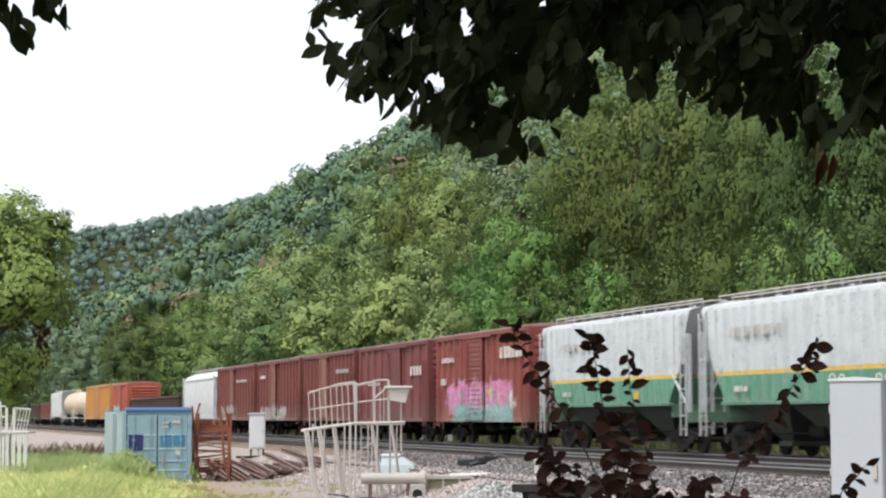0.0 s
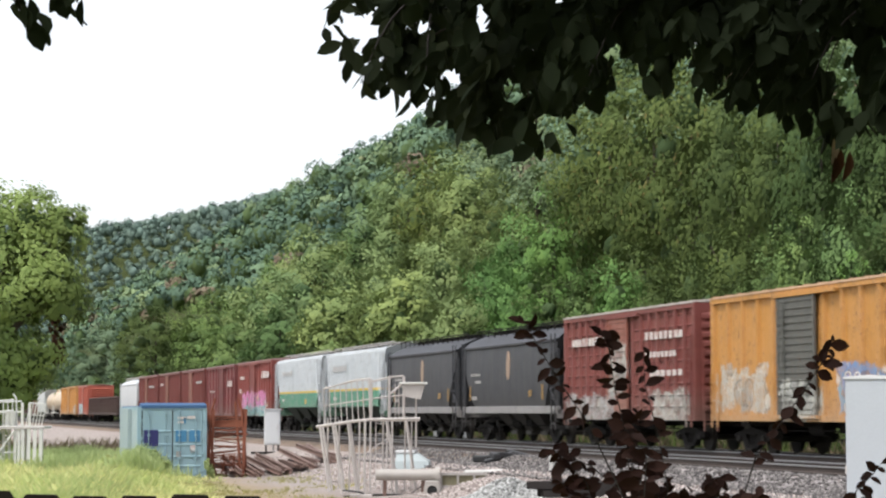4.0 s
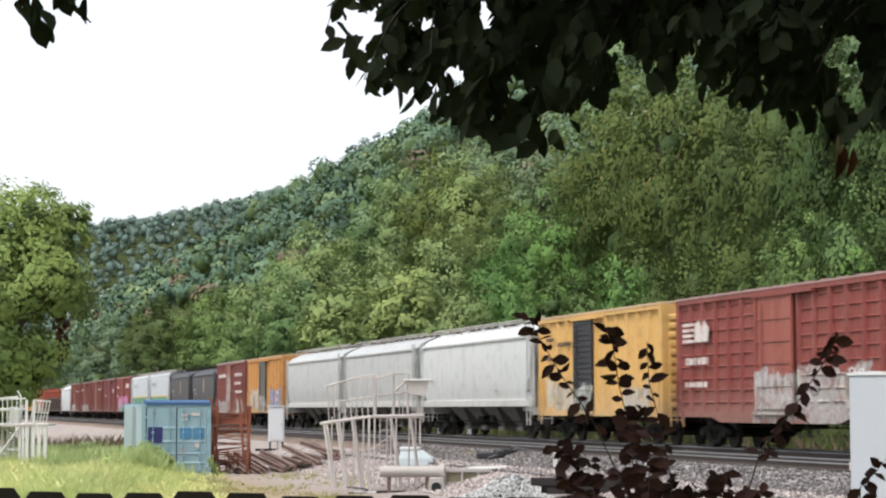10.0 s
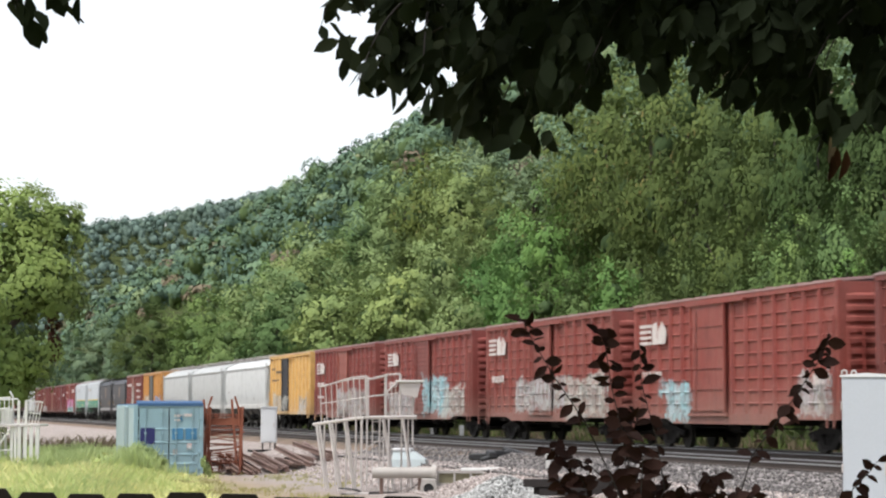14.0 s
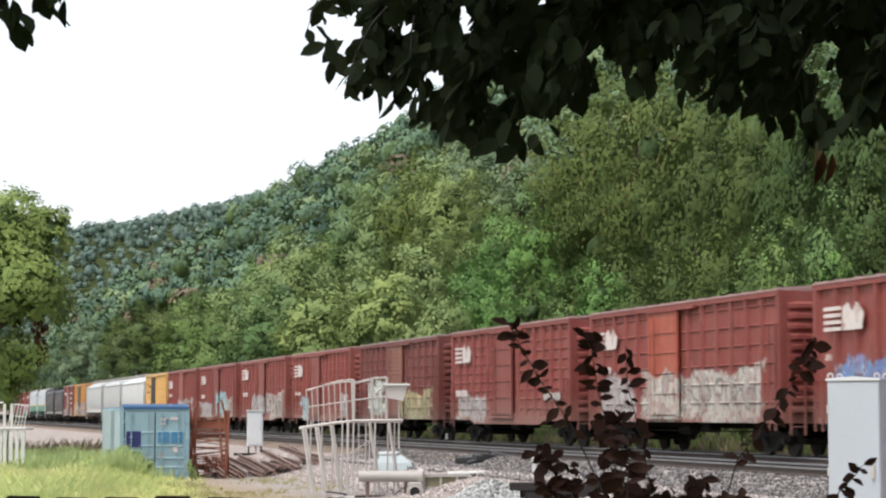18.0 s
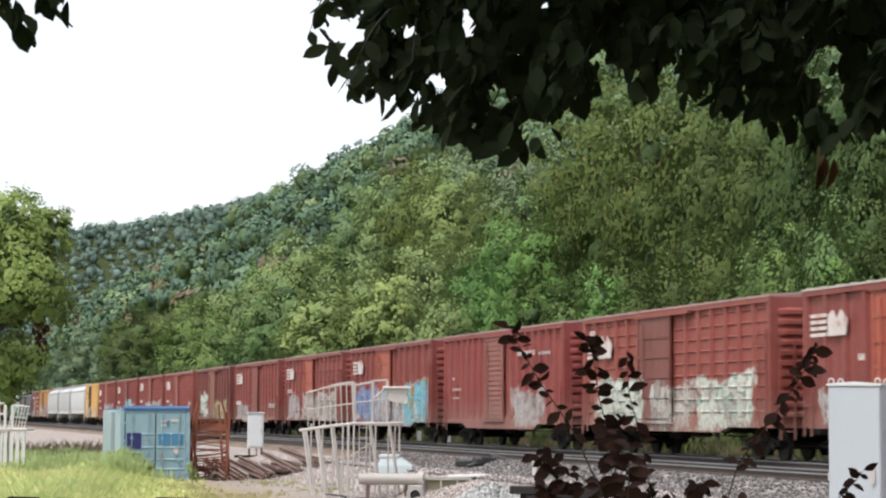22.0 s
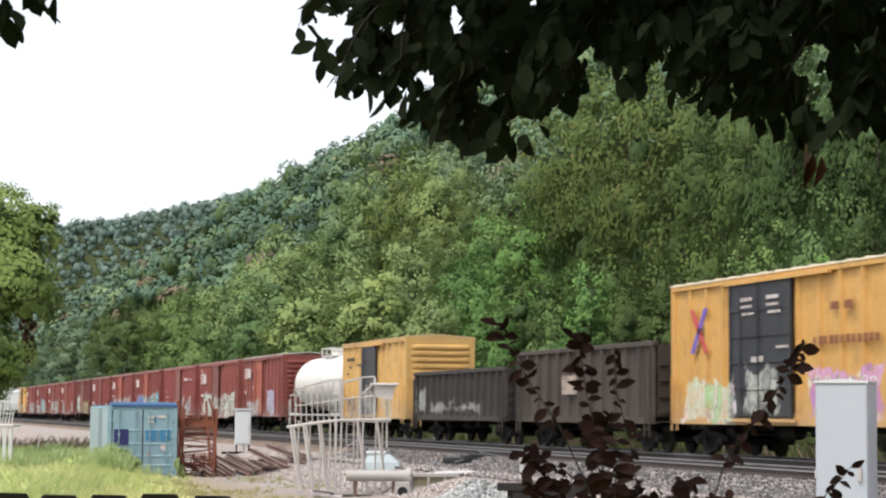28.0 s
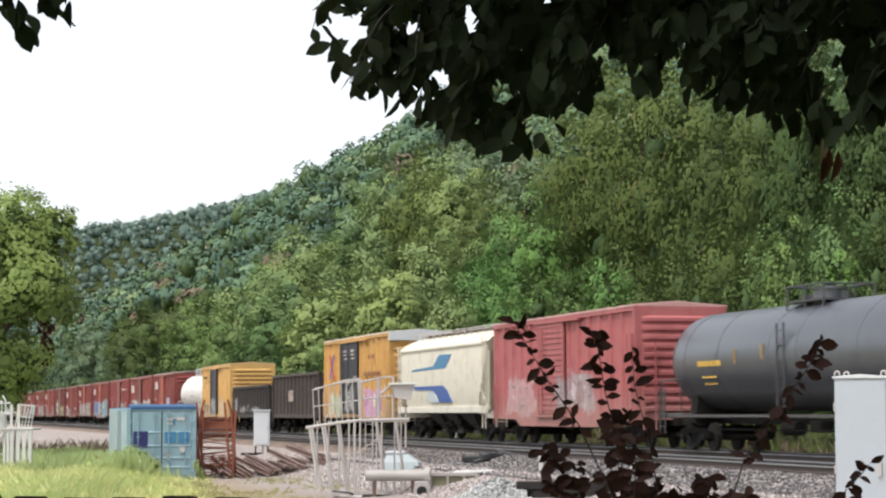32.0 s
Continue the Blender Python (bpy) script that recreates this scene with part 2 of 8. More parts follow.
GALV = surface("galvanised_steel", (0.48, 0.44, 0.42), 0.55, 0.15, 0.25, 2.5, (0.3, 0.22, 0.16), 0.3)
WHITE_RAIL = surface("white_painted_steel", (0.62, 0.61, 0.58), 0.5, 0.0, 0.12, 3, (0.45, 0.38, 0.3), 0.22)
WHITE_BOX = surface("white_enamel", (0.58, 0.59, 0.6), 0.45, 0.0, 0.06, 2, (0.5, 0.47, 0.42), 0.2)
CABINET = surface("grey_cabinet_paint", (0.42, 0.45, 0.49), 0.45, 0.0, 0.05, 1.5, (0.33, 0.35, 0.37), 0.3)
TEAL = surface("teal_container_paint", (0.25, 0.38, 0.43), 0.55, 0.0, 0.15, 1.5, (0.3, 0.4, 0.4), 0.4)
TEAL_PALE = surface("pale_teal_container_side", (0.34, 0.42, 0.43), 0.6, 0.0, 0.15, 1.5)
BLUE_ROOF = surface("blue_container_roof", (0.035, 0.1, 0.22), 0.6, 0.0, 0.25, 2, (0.12, 0.17, 0.22), 0.25)
DEEP_BLUE = surface("deep_blue_patch", (0.03, 0.09, 0.3), 0.5)
NAVY = surface("navy_patch", (0.018, 0.02, 0.12), 0.5)
BLUE_PATCH = surface("blue_patch", (0.05, 0.2, 0.36), 0.5)
PAINT_WHITE = surface("white_lettering", (0.6, 0.54, 0.51), 0.6, vary=0.15, scale=3.0, stain=(0.36, 0.2, 0.17), stain_amount=0.48)
PAINT_GREY = surface("grey_lettering", (0.4, 0.38, 0.36), 0.6)
PAINT_YELLOW = surface("yellow_mark", (0.62, 0.38, 0.06), 0.6)
PAINT_BEIGE_PALE = surface("weathered_placard", (0.38, 0.3, 0.25), 0.7, vary=0.3, scale=3.0, stain=(0.12, 0.08, 0.07), stain_amount=0.5)
PAINT_OCHRE = surface("ochre_mark", (0.34, 0.2, 0.06), 0.6)
PAINT_BEIGE = surface("faded_beige_mark", (0.34, 0.24, 0.17), 0.6, vary=0.2, scale=3.0, stain=(0.12, 0.09, 0.08), stain_amount=0.45)
PAINT_BROWN = surface("brown_lettering", (0.22, 0.075, 0.03), 0.6)
SPRAY_RED = surface("sprayed_red", (0.5, 0.06, 0.06), 0.6)
SPRAY_VIOLET = surface("sprayed_violet", (0.14, 0.09, 0.42), 0.6)
PAINT_BLACK = surface("black_mark", (0.02, 0.02, 0.022), 0.6)
RUST_RED = surface("rust_red_steel", (0.24, 0.075, 0.04), 0.75, 0.1, 0.35, 3, (0.1, 0.045, 0.03), 0.4)
RUST_DARK = surface("dark_rusty_rails", (0.19, 0.12, 0.098), 0.7, 0.2, 0.4, 3, (0.34, 0.27, 0.23), 0.42)
PIPE_GREY = surface("grey_pipe", (0.4, 0.37, 0.34), 0.6, 0.1, 0.2, 2, (0.35, 0.29, 0.22), 0.35)
HOOD = surface("pale_blue_hood", (0.46, 0.52, 0.53), 0.5, 0.0, 0.1, 3)
TIMBER = surface("old_dark_timber", (0.035, 0.031, 0.03), 0.9, shine=0.15, vary=0.45, scale=3, stain=(0.09, 0.08, 0.075), stain_amount=0.35, bump=0.6)
FENCE = surface("dark_fence_board", (0.012, 0.01, 0.008), 0.9, vary=0.4, shine=0.1)
# Flat black that stands for the dark inside openings and door gaps.
DARK_VOID = surface("gap_black", (0.015, 0.015, 0.015), 0.9)
HOSE = surface("black_rubber", (0.025, 0.025, 0.028), 0.6)


def ground_material():
    n = Nodes("yard_ground")
    co = n.coord()
    sep = n.node("SeparateXYZ")
    n.link(co, sep.inputs[0])
    x, y = sep.outputs["X"], sep.outputs["Y"]
    v = n.node("TexVoronoi")
    v.inputs["Scale"].default_value = 14
    n.link(co, v.inputs["Vector"])
    big, mid = n.noise(co, 0.25, 5), n.noise(co, 2.2, 5)
    gravel = n.mix(0.55, n.ramp(v.outputs["Color"], [(0.1, (0.15, 0.125, 0.115)), (0.55, (0.3, 0.255, 0.235)), (0.95, (0.48, 0.43, 0.4))]), n.mix(big, (0.25, 0.213, 0.192), (0.335, 0.295, 0.27)))
    dirt = n.mix(mid, (0.2, 0.15, 0.1), (0.36, 0.29, 0.21))
    grass = n.mix(mid, (0.12, 0.14, 0.04), (0.32, 0.31, 0.1))
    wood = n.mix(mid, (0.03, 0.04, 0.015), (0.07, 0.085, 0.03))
    train_shade = n.mix(mid, (0.012, 0.011, 0.01), (0.035, 0.032, 0.029))
    # the yard: gravel near the track, dirt, then the grass field
    wob = n.math("MULTIPLY", n.math("SUBTRACT", big, 0.5), 5.0)
    xw = n.math("ADD", x, wob)
    col = n.mix(n.ramp(n.math("MULTIPLY", xw, 0.05), [(0.55, 0.0), (0.66, 1.0)]), dirt, gravel)
    meadow = n.ramp(n.math("MULTIPLY", n.math("SUBTRACT", xw, n.math("MULTIPLY", y, 0.045)), 0.1), [(0.62, 1.0), (0.8, 0.0)])
    meadow = n.math("MULTIPLY", meadow, n.ramp(n.math("MULTIPLY", n.math("ADD", y, wob), 0.005), [(0.48, 1.0), (0.53, 0.0)]))
    col = n.mix(meadow, col, grass)
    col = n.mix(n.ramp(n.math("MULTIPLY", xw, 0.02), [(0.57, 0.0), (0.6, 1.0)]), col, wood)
    # near-black strip that paints in the shade beneath and behind the train
    col = n.mix(n.math("MULTIPLY", n.math("GREATER_THAN", x, 22.0), n.math("LESS_THAN", x, 36.5)), col, train_shade)
    n.bsdf.inputs["Specular IOR Level"].default_value = 0.08
    return n.out(col, 0.95, 0.0, n.math("ADD", v.outputs["Distance"], mid), 0.05, 0.5)


def ballast_material():
    n = Nodes("track_ballast")
    co = n.coord()
    v = n.node("TexVoronoi")
    v.inputs["Scale"].default_value = 17
    n.link(co, v.inputs["Vector"])
    sep = n.node("SeparateXYZ")
    n.link(co, sep.inputs[0])
    big = n.noise(co, 0.5, 5)
    pale = n.ramp(v.outputs["Color"], [(0.05, (0.14, 0.125, 0.12)), (0.5, (0.24, 0.215, 0.21)), (0.95, (0.38, 0.35, 0.34))])
    grime_and_shade = n.ramp(v.outputs["Color"], [(0.05, (0.02, 0.019, 0.018)), (0.5, (0.045, 0.041, 0.04)), (0.95, (0.1, 0.095, 0.09))])
    # oil and brake dust between the rails, blackened further for shade under the train
    near = n.math("ADD", n.math("MULTIPLY", n.math("SUBTRACT", big, 0.5), 1.5), sep.outputs["X"])
    near = n.math("ADD", near, n.math("MULTIPLY", n.ramp(n.math("MULTIPLY", sep.outputs["Y"], 0.01), [(0.56, 0.0), (0.7, 1.0)]), 1.6))
    col = n.mix(n.ramp(n.math("MULTIPLY", near, 0.04), [(0.755, 0.0), (0.8, 1.0)]), pale, n.mix(n.ramp(n.math("MULTIPLY", near, 0.04), [(0.8, 0.0), (0.84, 1.0)]), (0.2, 0.15, 0.115), grime_and_shade))
    n.bsdf.inputs["Specular IOR Level"].default_value = 0.08
    return n.out(col, 0.95, 0.0, v.outputs["Distance"], 0.05, 0.7)


GROUND, BALLAST = ground_material(), ballast_material()


def car_paint(name, root, base, bands=(), tags=(), fade=0.25, rust=0.3, soil=(0.3, 0.25, 0.2), rough=0.55, shine=None):
    """Paint of one railway car in the car's own space: bands are (z0, z1, colour), tags are sprayed
    pictures (y centre, half length, z centre, half height, colours)."""
    n = Nodes(name)
    if base[0] > 1.8 * base[1]:
        base = scale_rgb(base, 0.84)
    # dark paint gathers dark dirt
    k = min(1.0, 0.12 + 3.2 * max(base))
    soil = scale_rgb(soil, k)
    n.bsdf.inputs["Specular IOR Level"].default_value = shine or 0.2 + 0.3 * k
    co = n.coord(root)
    sep = n.node("SeparateXYZ")
    n.link(co, sep.inputs[0])
    y, z = sep.outputs["Y"], sep.outputs["Z"]
    big, fine = n.noise(co, 0.7, 5), n.noise(co, 9, 5)
    streak = n.noise(co, 2.2, 6, 0.7, (1.0, 2.2, 0.14))
    col = n.mix(big, scale_rgb(base, 1 - fade), scale_rgb(base, 1 + fade))
    for z0, z1, c in bands:
        inside = n.math("MULTIPLY", n.math("GREATER_THAN", z, z0), n.math("LESS_THAN", z, z1))
        col = n.mix(inside, col, n.mix(big, scale_rgb(c, 0.8), scale_rgb(c, 1.15)))
    col = n.mix(n.math("MULTIPLY", n.ramp(streak, [(0.42, 0.0), (0.75, 1.0)]), fade * 1.6), col, n.mix(0.5, scale_rgb(base, 1.5), scale_rgb((0.42, 0.36, 0.3), k)))
    # scraped and chalky spots, and dark grime
    chalk = tuple(0.7 * b + 0.5 * q for b, q in zip(base, scale_rgb((0.42, 0.3, 0.26), k)))
    col = n.mix(n.math("MULTIPLY", n.ramp(n.noise(co, 4.2, 7, 0.78), [(0.56, 0.0), (0.68, 1.0)]), rust), col, chalk)
    col = n.mix(n.math("MULTIPLY", n.ramp(n.noise(co, 1.3, 6, 0.7), [(0.5, 0.0), (0.68, 1.0)]), 0.45), col, scale_rgb(base, 0.5))
    if tags:
        wob = n.math("SUBTRACT", n.noise(co, 1.1, 6, 0.65), 0.5)
        # bubble letters: bent cells with a rim, over a thin cloud of paint
        drift = n.node("TexNoise")
        drift.inputs["Scale"].default_value, drift.inputs["Detail"].default_value = 1.7, 2.0
        n.link(co, drift.inputs["Vector"])
        warp = n.mix(0.55, co, drift.outputs["Color"], "ADD")
        v = n.node("TexVoronoi")
        v.inputs["Scale"].default_value = 1.55
        n.link(n.scaled(warp, (0.04, 1.0, 0.72)), v.inputs["Vector"])
        cell = n.node("SeparateColor")
        n.link(v.outputs["Color"], cell.inputs[0])
        dist = n.math("ADD", v.outputs["Distance"], n.math("MULTIPLY", n.math("SUBTRACT", fine, 0.5), 0.16))
        swirl = n.noise(warp, 2.6, 3, 0.6, (0.04, 1.0, 1.0))
        worn = n.ramp(n.noise(co, 3.2, 7, 0.75), [(0.36, 0.35), (0.56, 1.0)])
    for yc, hy, zc, hz, colours in tags:
        dy = n.math("SUBTRACT", n.math("ABSOLUTE", n.math("SUBTRACT", y, yc)), hy)
        dz = n.math("SUBTRACT", n.math("ABSOLUTE", n.math("SUBTRACT", z, zc)), hz)
        d = n.math("ADD", n.math("MAXIMUM", dy, n.math("MULTIPLY", dz, 1.3)), n.math("MULTIPLY", wob, 2.2))
        mask = n.ramp(n.math("ADD", n.math("MULTIPLY", d, 1.6), 0.5), [(0.36, 1.0), (0.6, 0.0)])
        count = len(colours)
        letter = n.ramp(n.math("ADD", n.math("MULTIPLY", cell.outputs[0], 0.7), n.math("MULTIPLY", swirl, 0.4)), [(i / count, c) for i, c in enumerate(colours)])
        cloud = n.mix(swirl, colours[-1], colours[0])
        art = n.mix(n.ramp(dist, [(0.4, 0.0), (0.44, 1.0)]), letter, cloud)
        art = n.mix(n.ramp(dist, [(0.36, 0.0), (0.4, 0.8), (0.44, 0.8), (0.48, 0.0)]), art, scale_rgb(colours[1], 0.3))
        art = n.mix(n.ramp(swirl, [(0.6, 0.0), (0.63, 0.7), (0.66, 0.0)]), art, (0.66, 0.65, 0.6))
        col = n.mix(n.math("MULTIPLY", mask, n.math("MULTIPLY", worn, 0.92)), col, art)
    spots = n.ramp(n.math("ADD", fine, n.math("MULTIPLY", n.math("SUBTRACT", streak, 0.5), 0.6)), [(0.66 - 0.18 * rust, 0.0), (0.74, 1.0)])
    col = n.mix(n.math("MULTIPLY", spots, min(1.0, rust * 1.6)), col, scale_rgb((0.13, 0.055, 0.03), 0.4 + 0.6 * k))
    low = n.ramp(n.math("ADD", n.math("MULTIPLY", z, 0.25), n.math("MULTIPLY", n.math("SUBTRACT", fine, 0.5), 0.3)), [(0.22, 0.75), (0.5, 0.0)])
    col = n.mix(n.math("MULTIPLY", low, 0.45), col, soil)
    n.out(col, rough, 0.0, fine, 0.006, 0.25)
    return n.m

# ---- terrain ----
NEAR_TRACK, FAR_TRACK = 20.63, 25.08
RIDGE = ([0, 300, 440, 600, 736, 776, 828, 884, 985, 1060, 1150, 1230, 1360, 1600, 1900], [50, 64, 78, 90, 88, 85, 83, 82, 83, 83, 79, 72, 66, 45, 20])


def smooth(a, b, v):
    k = np.clip((v - a) / (b - a), 0, 1)
    return k * k * (3 - 2 * k)


def land(x, y):
    """Height of the ground at x, y (numbers or arrays)."""
    x, y = np.asarray(x, float), np.asarray(y, float)
    yard = -1.25 - 0.45 * smooth(95, 170, y) + 0.75 * (1 - smooth(9, 30, y)) * (1 - smooth(12, 16, x))
    bank = -0.42
    z = yard + (bank - yard) * smooth(13.8, 18.6, x)
    z = z + 0.03 * np.sin(x * 1.7 + y * 0.6) * np.cos(y * 0.9 - x) * (1 - smooth(17, 18.5, x))
    z = np.where(x > 28.5, bank + 0.5 * smooth(29, 34, x) + smooth(37, 41, x) * 0.8, z)
    up = np.clip((x - 40) / 130, 0, 1)
    over = np.clip((x - 170) / 250, 0, 1)
    hill = np.interp(y, *RIDGE) * (1 + 0.1 * np.sin(y * 0.021 + x * 0.03) * up * (1 - up) * 4) * up ** 0.95 * (1 - 0.5 * over)
    far = (165 + 0.15 * np.clip(x - 160, -80, 220) + 5 * np.sin(x * 0.021)) * smooth(1480, 2020, y + 0.12 * x) * smooth(-900, -100, x)
    return np.maximum(z + hill, np.where(far > 3, far, -9.0))


def build_ground():
    xs = np.concatenate([np.arange(-900, -60, 60), np.arange(-60, -6, 6), np.arange(-6, 13, 1.0), np.arange(13, 19.5, 0.4), np.arange(19.5, 42, 1.0),
                         np.arange(42, 260, 8), np.arange(260, 1500, 60)])
    ys = np.concatenate([np.arange(-400, -20, 40), np.arange(-20, 120, 2.0), np.arange(120, 300, 8), np.arange(300, 2000, 25), np.arange(2000, 3400, 100)])
    gx, gy = np.meshgrid(xs, ys)
    v = np.stack([gx, gy, land(gx, gy)], -1).reshape(-1, 3)
    w, h = len(xs), len(ys)
    i = (np.arange(h - 1)[:, None] * w + np.arange(w - 1)[None]).ravel()
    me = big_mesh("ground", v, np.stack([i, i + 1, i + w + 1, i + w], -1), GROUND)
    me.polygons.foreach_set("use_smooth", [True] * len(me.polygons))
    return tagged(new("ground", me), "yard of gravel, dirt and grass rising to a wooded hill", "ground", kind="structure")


build_ground()

# ---- the double track ----


def build_bed():
    bed = Geo()
    for c in (NEAR_TRACK, FAR_TRACK):
        out = [(c - 2.9, -0.6), (c - 1.75, -0.2), (c + 1.75, -0.2), (c + 2.9, -0.6)]
        bed.loft([[(px, y, pz) for px, pz in out] for y in (-60, 40, 90, 200, 500, 900)])
    ob = new("ballast_bed", bed.mesh("ballast_bed", BALLAST))
    tagged(ob, "grey crushed stone ballast under two railway tracks", "ballast", kind="structure")


RAIL_OUTLINE = [(-0.07, -0.17), (0.07, -0.17), (0.07, -0.155), (0.012, -0.135), (0.012, -0.045), (0.036, -0.03), (0.036, -0.004), (-0.036, -0.004), (-0.036, -0.03), (-0.012, -0.045), (-0.012, -0.135), (-0.07, -0.155)]


def build_track(c, label):
    track = thing("railway_track", label, "track", (c, 0, 0), "railway tracks", "structure")
    for s in (-0.7175, 0.7175):
        g = Geo().prism([(s * 1.05 + a, b) for a, b in RAIL_OUTLINE], "y", -60, 900)
        rail = part("rail", g, RAIL_SIDE, track)
        part("rail_head", Geo().box(s * 1.05 - 0.039, s * 1.05 + 0.039, -60, 900, -0.036, 0.001), RAIL_TOP, rail, "polished running surface")
    tie = Geo().box(-1.3, 1.3, -0.11, 0.11, -0.33, -0.165, 0.015).mesh("tie", TIE_WOOD)
    for i in range(190):
        part("tie", tie, TIE_WOOD, track, at=(0, 20 + i * 0.52, 0))
    rest = Geo()
    for i in range(500):
        y = 119 + i * 0.52
        rest.box(-1.3, 1.3, y - 0.11, y + 0.11, -0.33, -0.165)
    tagged(part("ties", rest, TIE_WOOD, track), kind="stuff")


build_bed()
build_track(NEAR_TRACK, "empty railway track with polished rails on ballast")
build_track(FAR_TRACK, "railway track under the passing freight train")

# ---- vegetation ----
rng = np.random.default_rng(7)


def leaf_cards(centres, normals, size, r):
    """Folded quads, one for each centre, facing roughly along the normals."""
    n = len(centres)
    d = normals + r.normal(0, 0.38, (n, 3))
    d /= np.linalg.norm(d, axis=1, keepdims=True) + 1e-9
    a = np.cross(d, r.normal(0, 1, (n, 3)))
    a /= np.linalg.norm(a, axis=1, keepdims=True) + 1e-9
    b = np.cross(d, a)
    s = (size * r.uniform(0.6, 1.35, n))[:, None] if np.isscalar(size) else (size * r.uniform(0.6, 1.35, n))[:, None]
    fold = d * s * 0.18
    v = np.stack([centres - a * s * 0.5 - fold, centres - b * s * 0.36, centres + a * s * 0.5 - fold, centres + b * s * 0.36], 1)
    q = np.arange(n * 4).reshape(n, 4)
    # leaves of one clump shade together
    soft = normals / (np.linalg.norm(normals, axis=1, keepdims=True) + 1e-9) * 0.85 + d * 0.33
    soft /= np.linalg.norm(soft, axis=1, keepdims=True) + 1e-9
    return v.reshape(-1, 3), q, np.repeat(soft, 4, 0)


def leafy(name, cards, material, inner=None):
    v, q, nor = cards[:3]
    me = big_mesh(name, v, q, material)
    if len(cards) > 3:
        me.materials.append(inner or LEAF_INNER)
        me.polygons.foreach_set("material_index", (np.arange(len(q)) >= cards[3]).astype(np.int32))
    me.polygons.foreach_set("use_smooth", [True] * len(me.polygons))
    me.normals_split_custom_set_from_vertices(nor)
    return me


BALL_V = np.array([(math.cos(k * math.tau / 6) * math.cos(e), math.sin(k * math.tau / 6) * math.cos(e), math.sin(e)) for e in (-1.2, -0.4, 0.4, 1.2) for k in range(6)])
BALL_Q = np.array([(r * 6 + k, r * 6 + (k + 1) % 6, r * 6 + 6 + (k + 1) % 6, r * 6 + 6 + k) for r in range(3) for k in range(6)])


def cores(centres, sizes, r):
    """Lumpy closed shells inside each clump, added to block light and darken the gaps."""
    n = len(centres)
    v = BALL_V[None] * sizes[:, None] * r.uniform(0.7, 1.08, (n, len(BALL_V), 1)) + centres[:, None]
    q = (BALL_Q[None] + np.arange(n)[:, None, None] * len(BALL_V)).reshape(-1, 4)
    return v.reshape(-1, 3), q, np.tile(BALL_V, (n, 1))


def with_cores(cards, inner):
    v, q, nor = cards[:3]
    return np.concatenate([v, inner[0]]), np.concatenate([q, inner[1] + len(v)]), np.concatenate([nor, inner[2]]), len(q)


def crown_points(r, centre, radius, lobes, per_lobe, low=-0.35, lobe_size=0.31, flat=0.62, core=0.3):
    """Leaf places on many overlapping lobes that make up one crown, and the lobes themselves."""
    pts, nor, cs, ss = [], [], [], []
    for k in range(lobes):
        # spread evenly over the crown, with some disorder
        zz = 1 - (1 - low) * (k + 0.5) / lobes
        a = k * 2.39996 + r.uniform(-0.5, 0.5)
        d = np.array([math.cos(a) * math.sqrt(max(0, 1 - zz * zz)), math.sin(a) * math.sqrt(max(0, 1 - zz * zz)), zz]) + r.normal(0, 0.1, 3)
        c = centre + d * radius * r.uniform(0.58, 0.92)
        s = radius[0] * lobe_size * r.uniform(0.65, 1.3) * np.array([1.2, 1.2, flat])
        m = int(per_lobe * (s[0] / (radius[0] * lobe_size * 1.2)) ** 2)
        e = r.normal(0, 1, (m, 3))
        e /= np.linalg.norm(e, axis=1, keepdims=True)
        e[:, 2] = np.where((e[:, 2] < -0.25) & (r.uniform(0, 1, m) < 0.7), -e[:, 2], e[:, 2])
        ragged = 1 + 0.22 * np.sin(e[:, :1] * 6 + k) * np.cos(e[:, 1:2] * 6 + 2 * k)
        pts.append(c + e * s * ragged * (0.42 + 0.72 * r.uniform(0, 1, (m, 1)) ** 0.8))
        nor.append(e * np.array([1, 1, 1.3]) + d * 0.5 + np.array([0, 0, 0.2]))
        cs.append(c), ss.append(s * core)
    return np.concatenate(pts), np.concatenate(nor), cores(np.array(cs), np.array(ss), r)


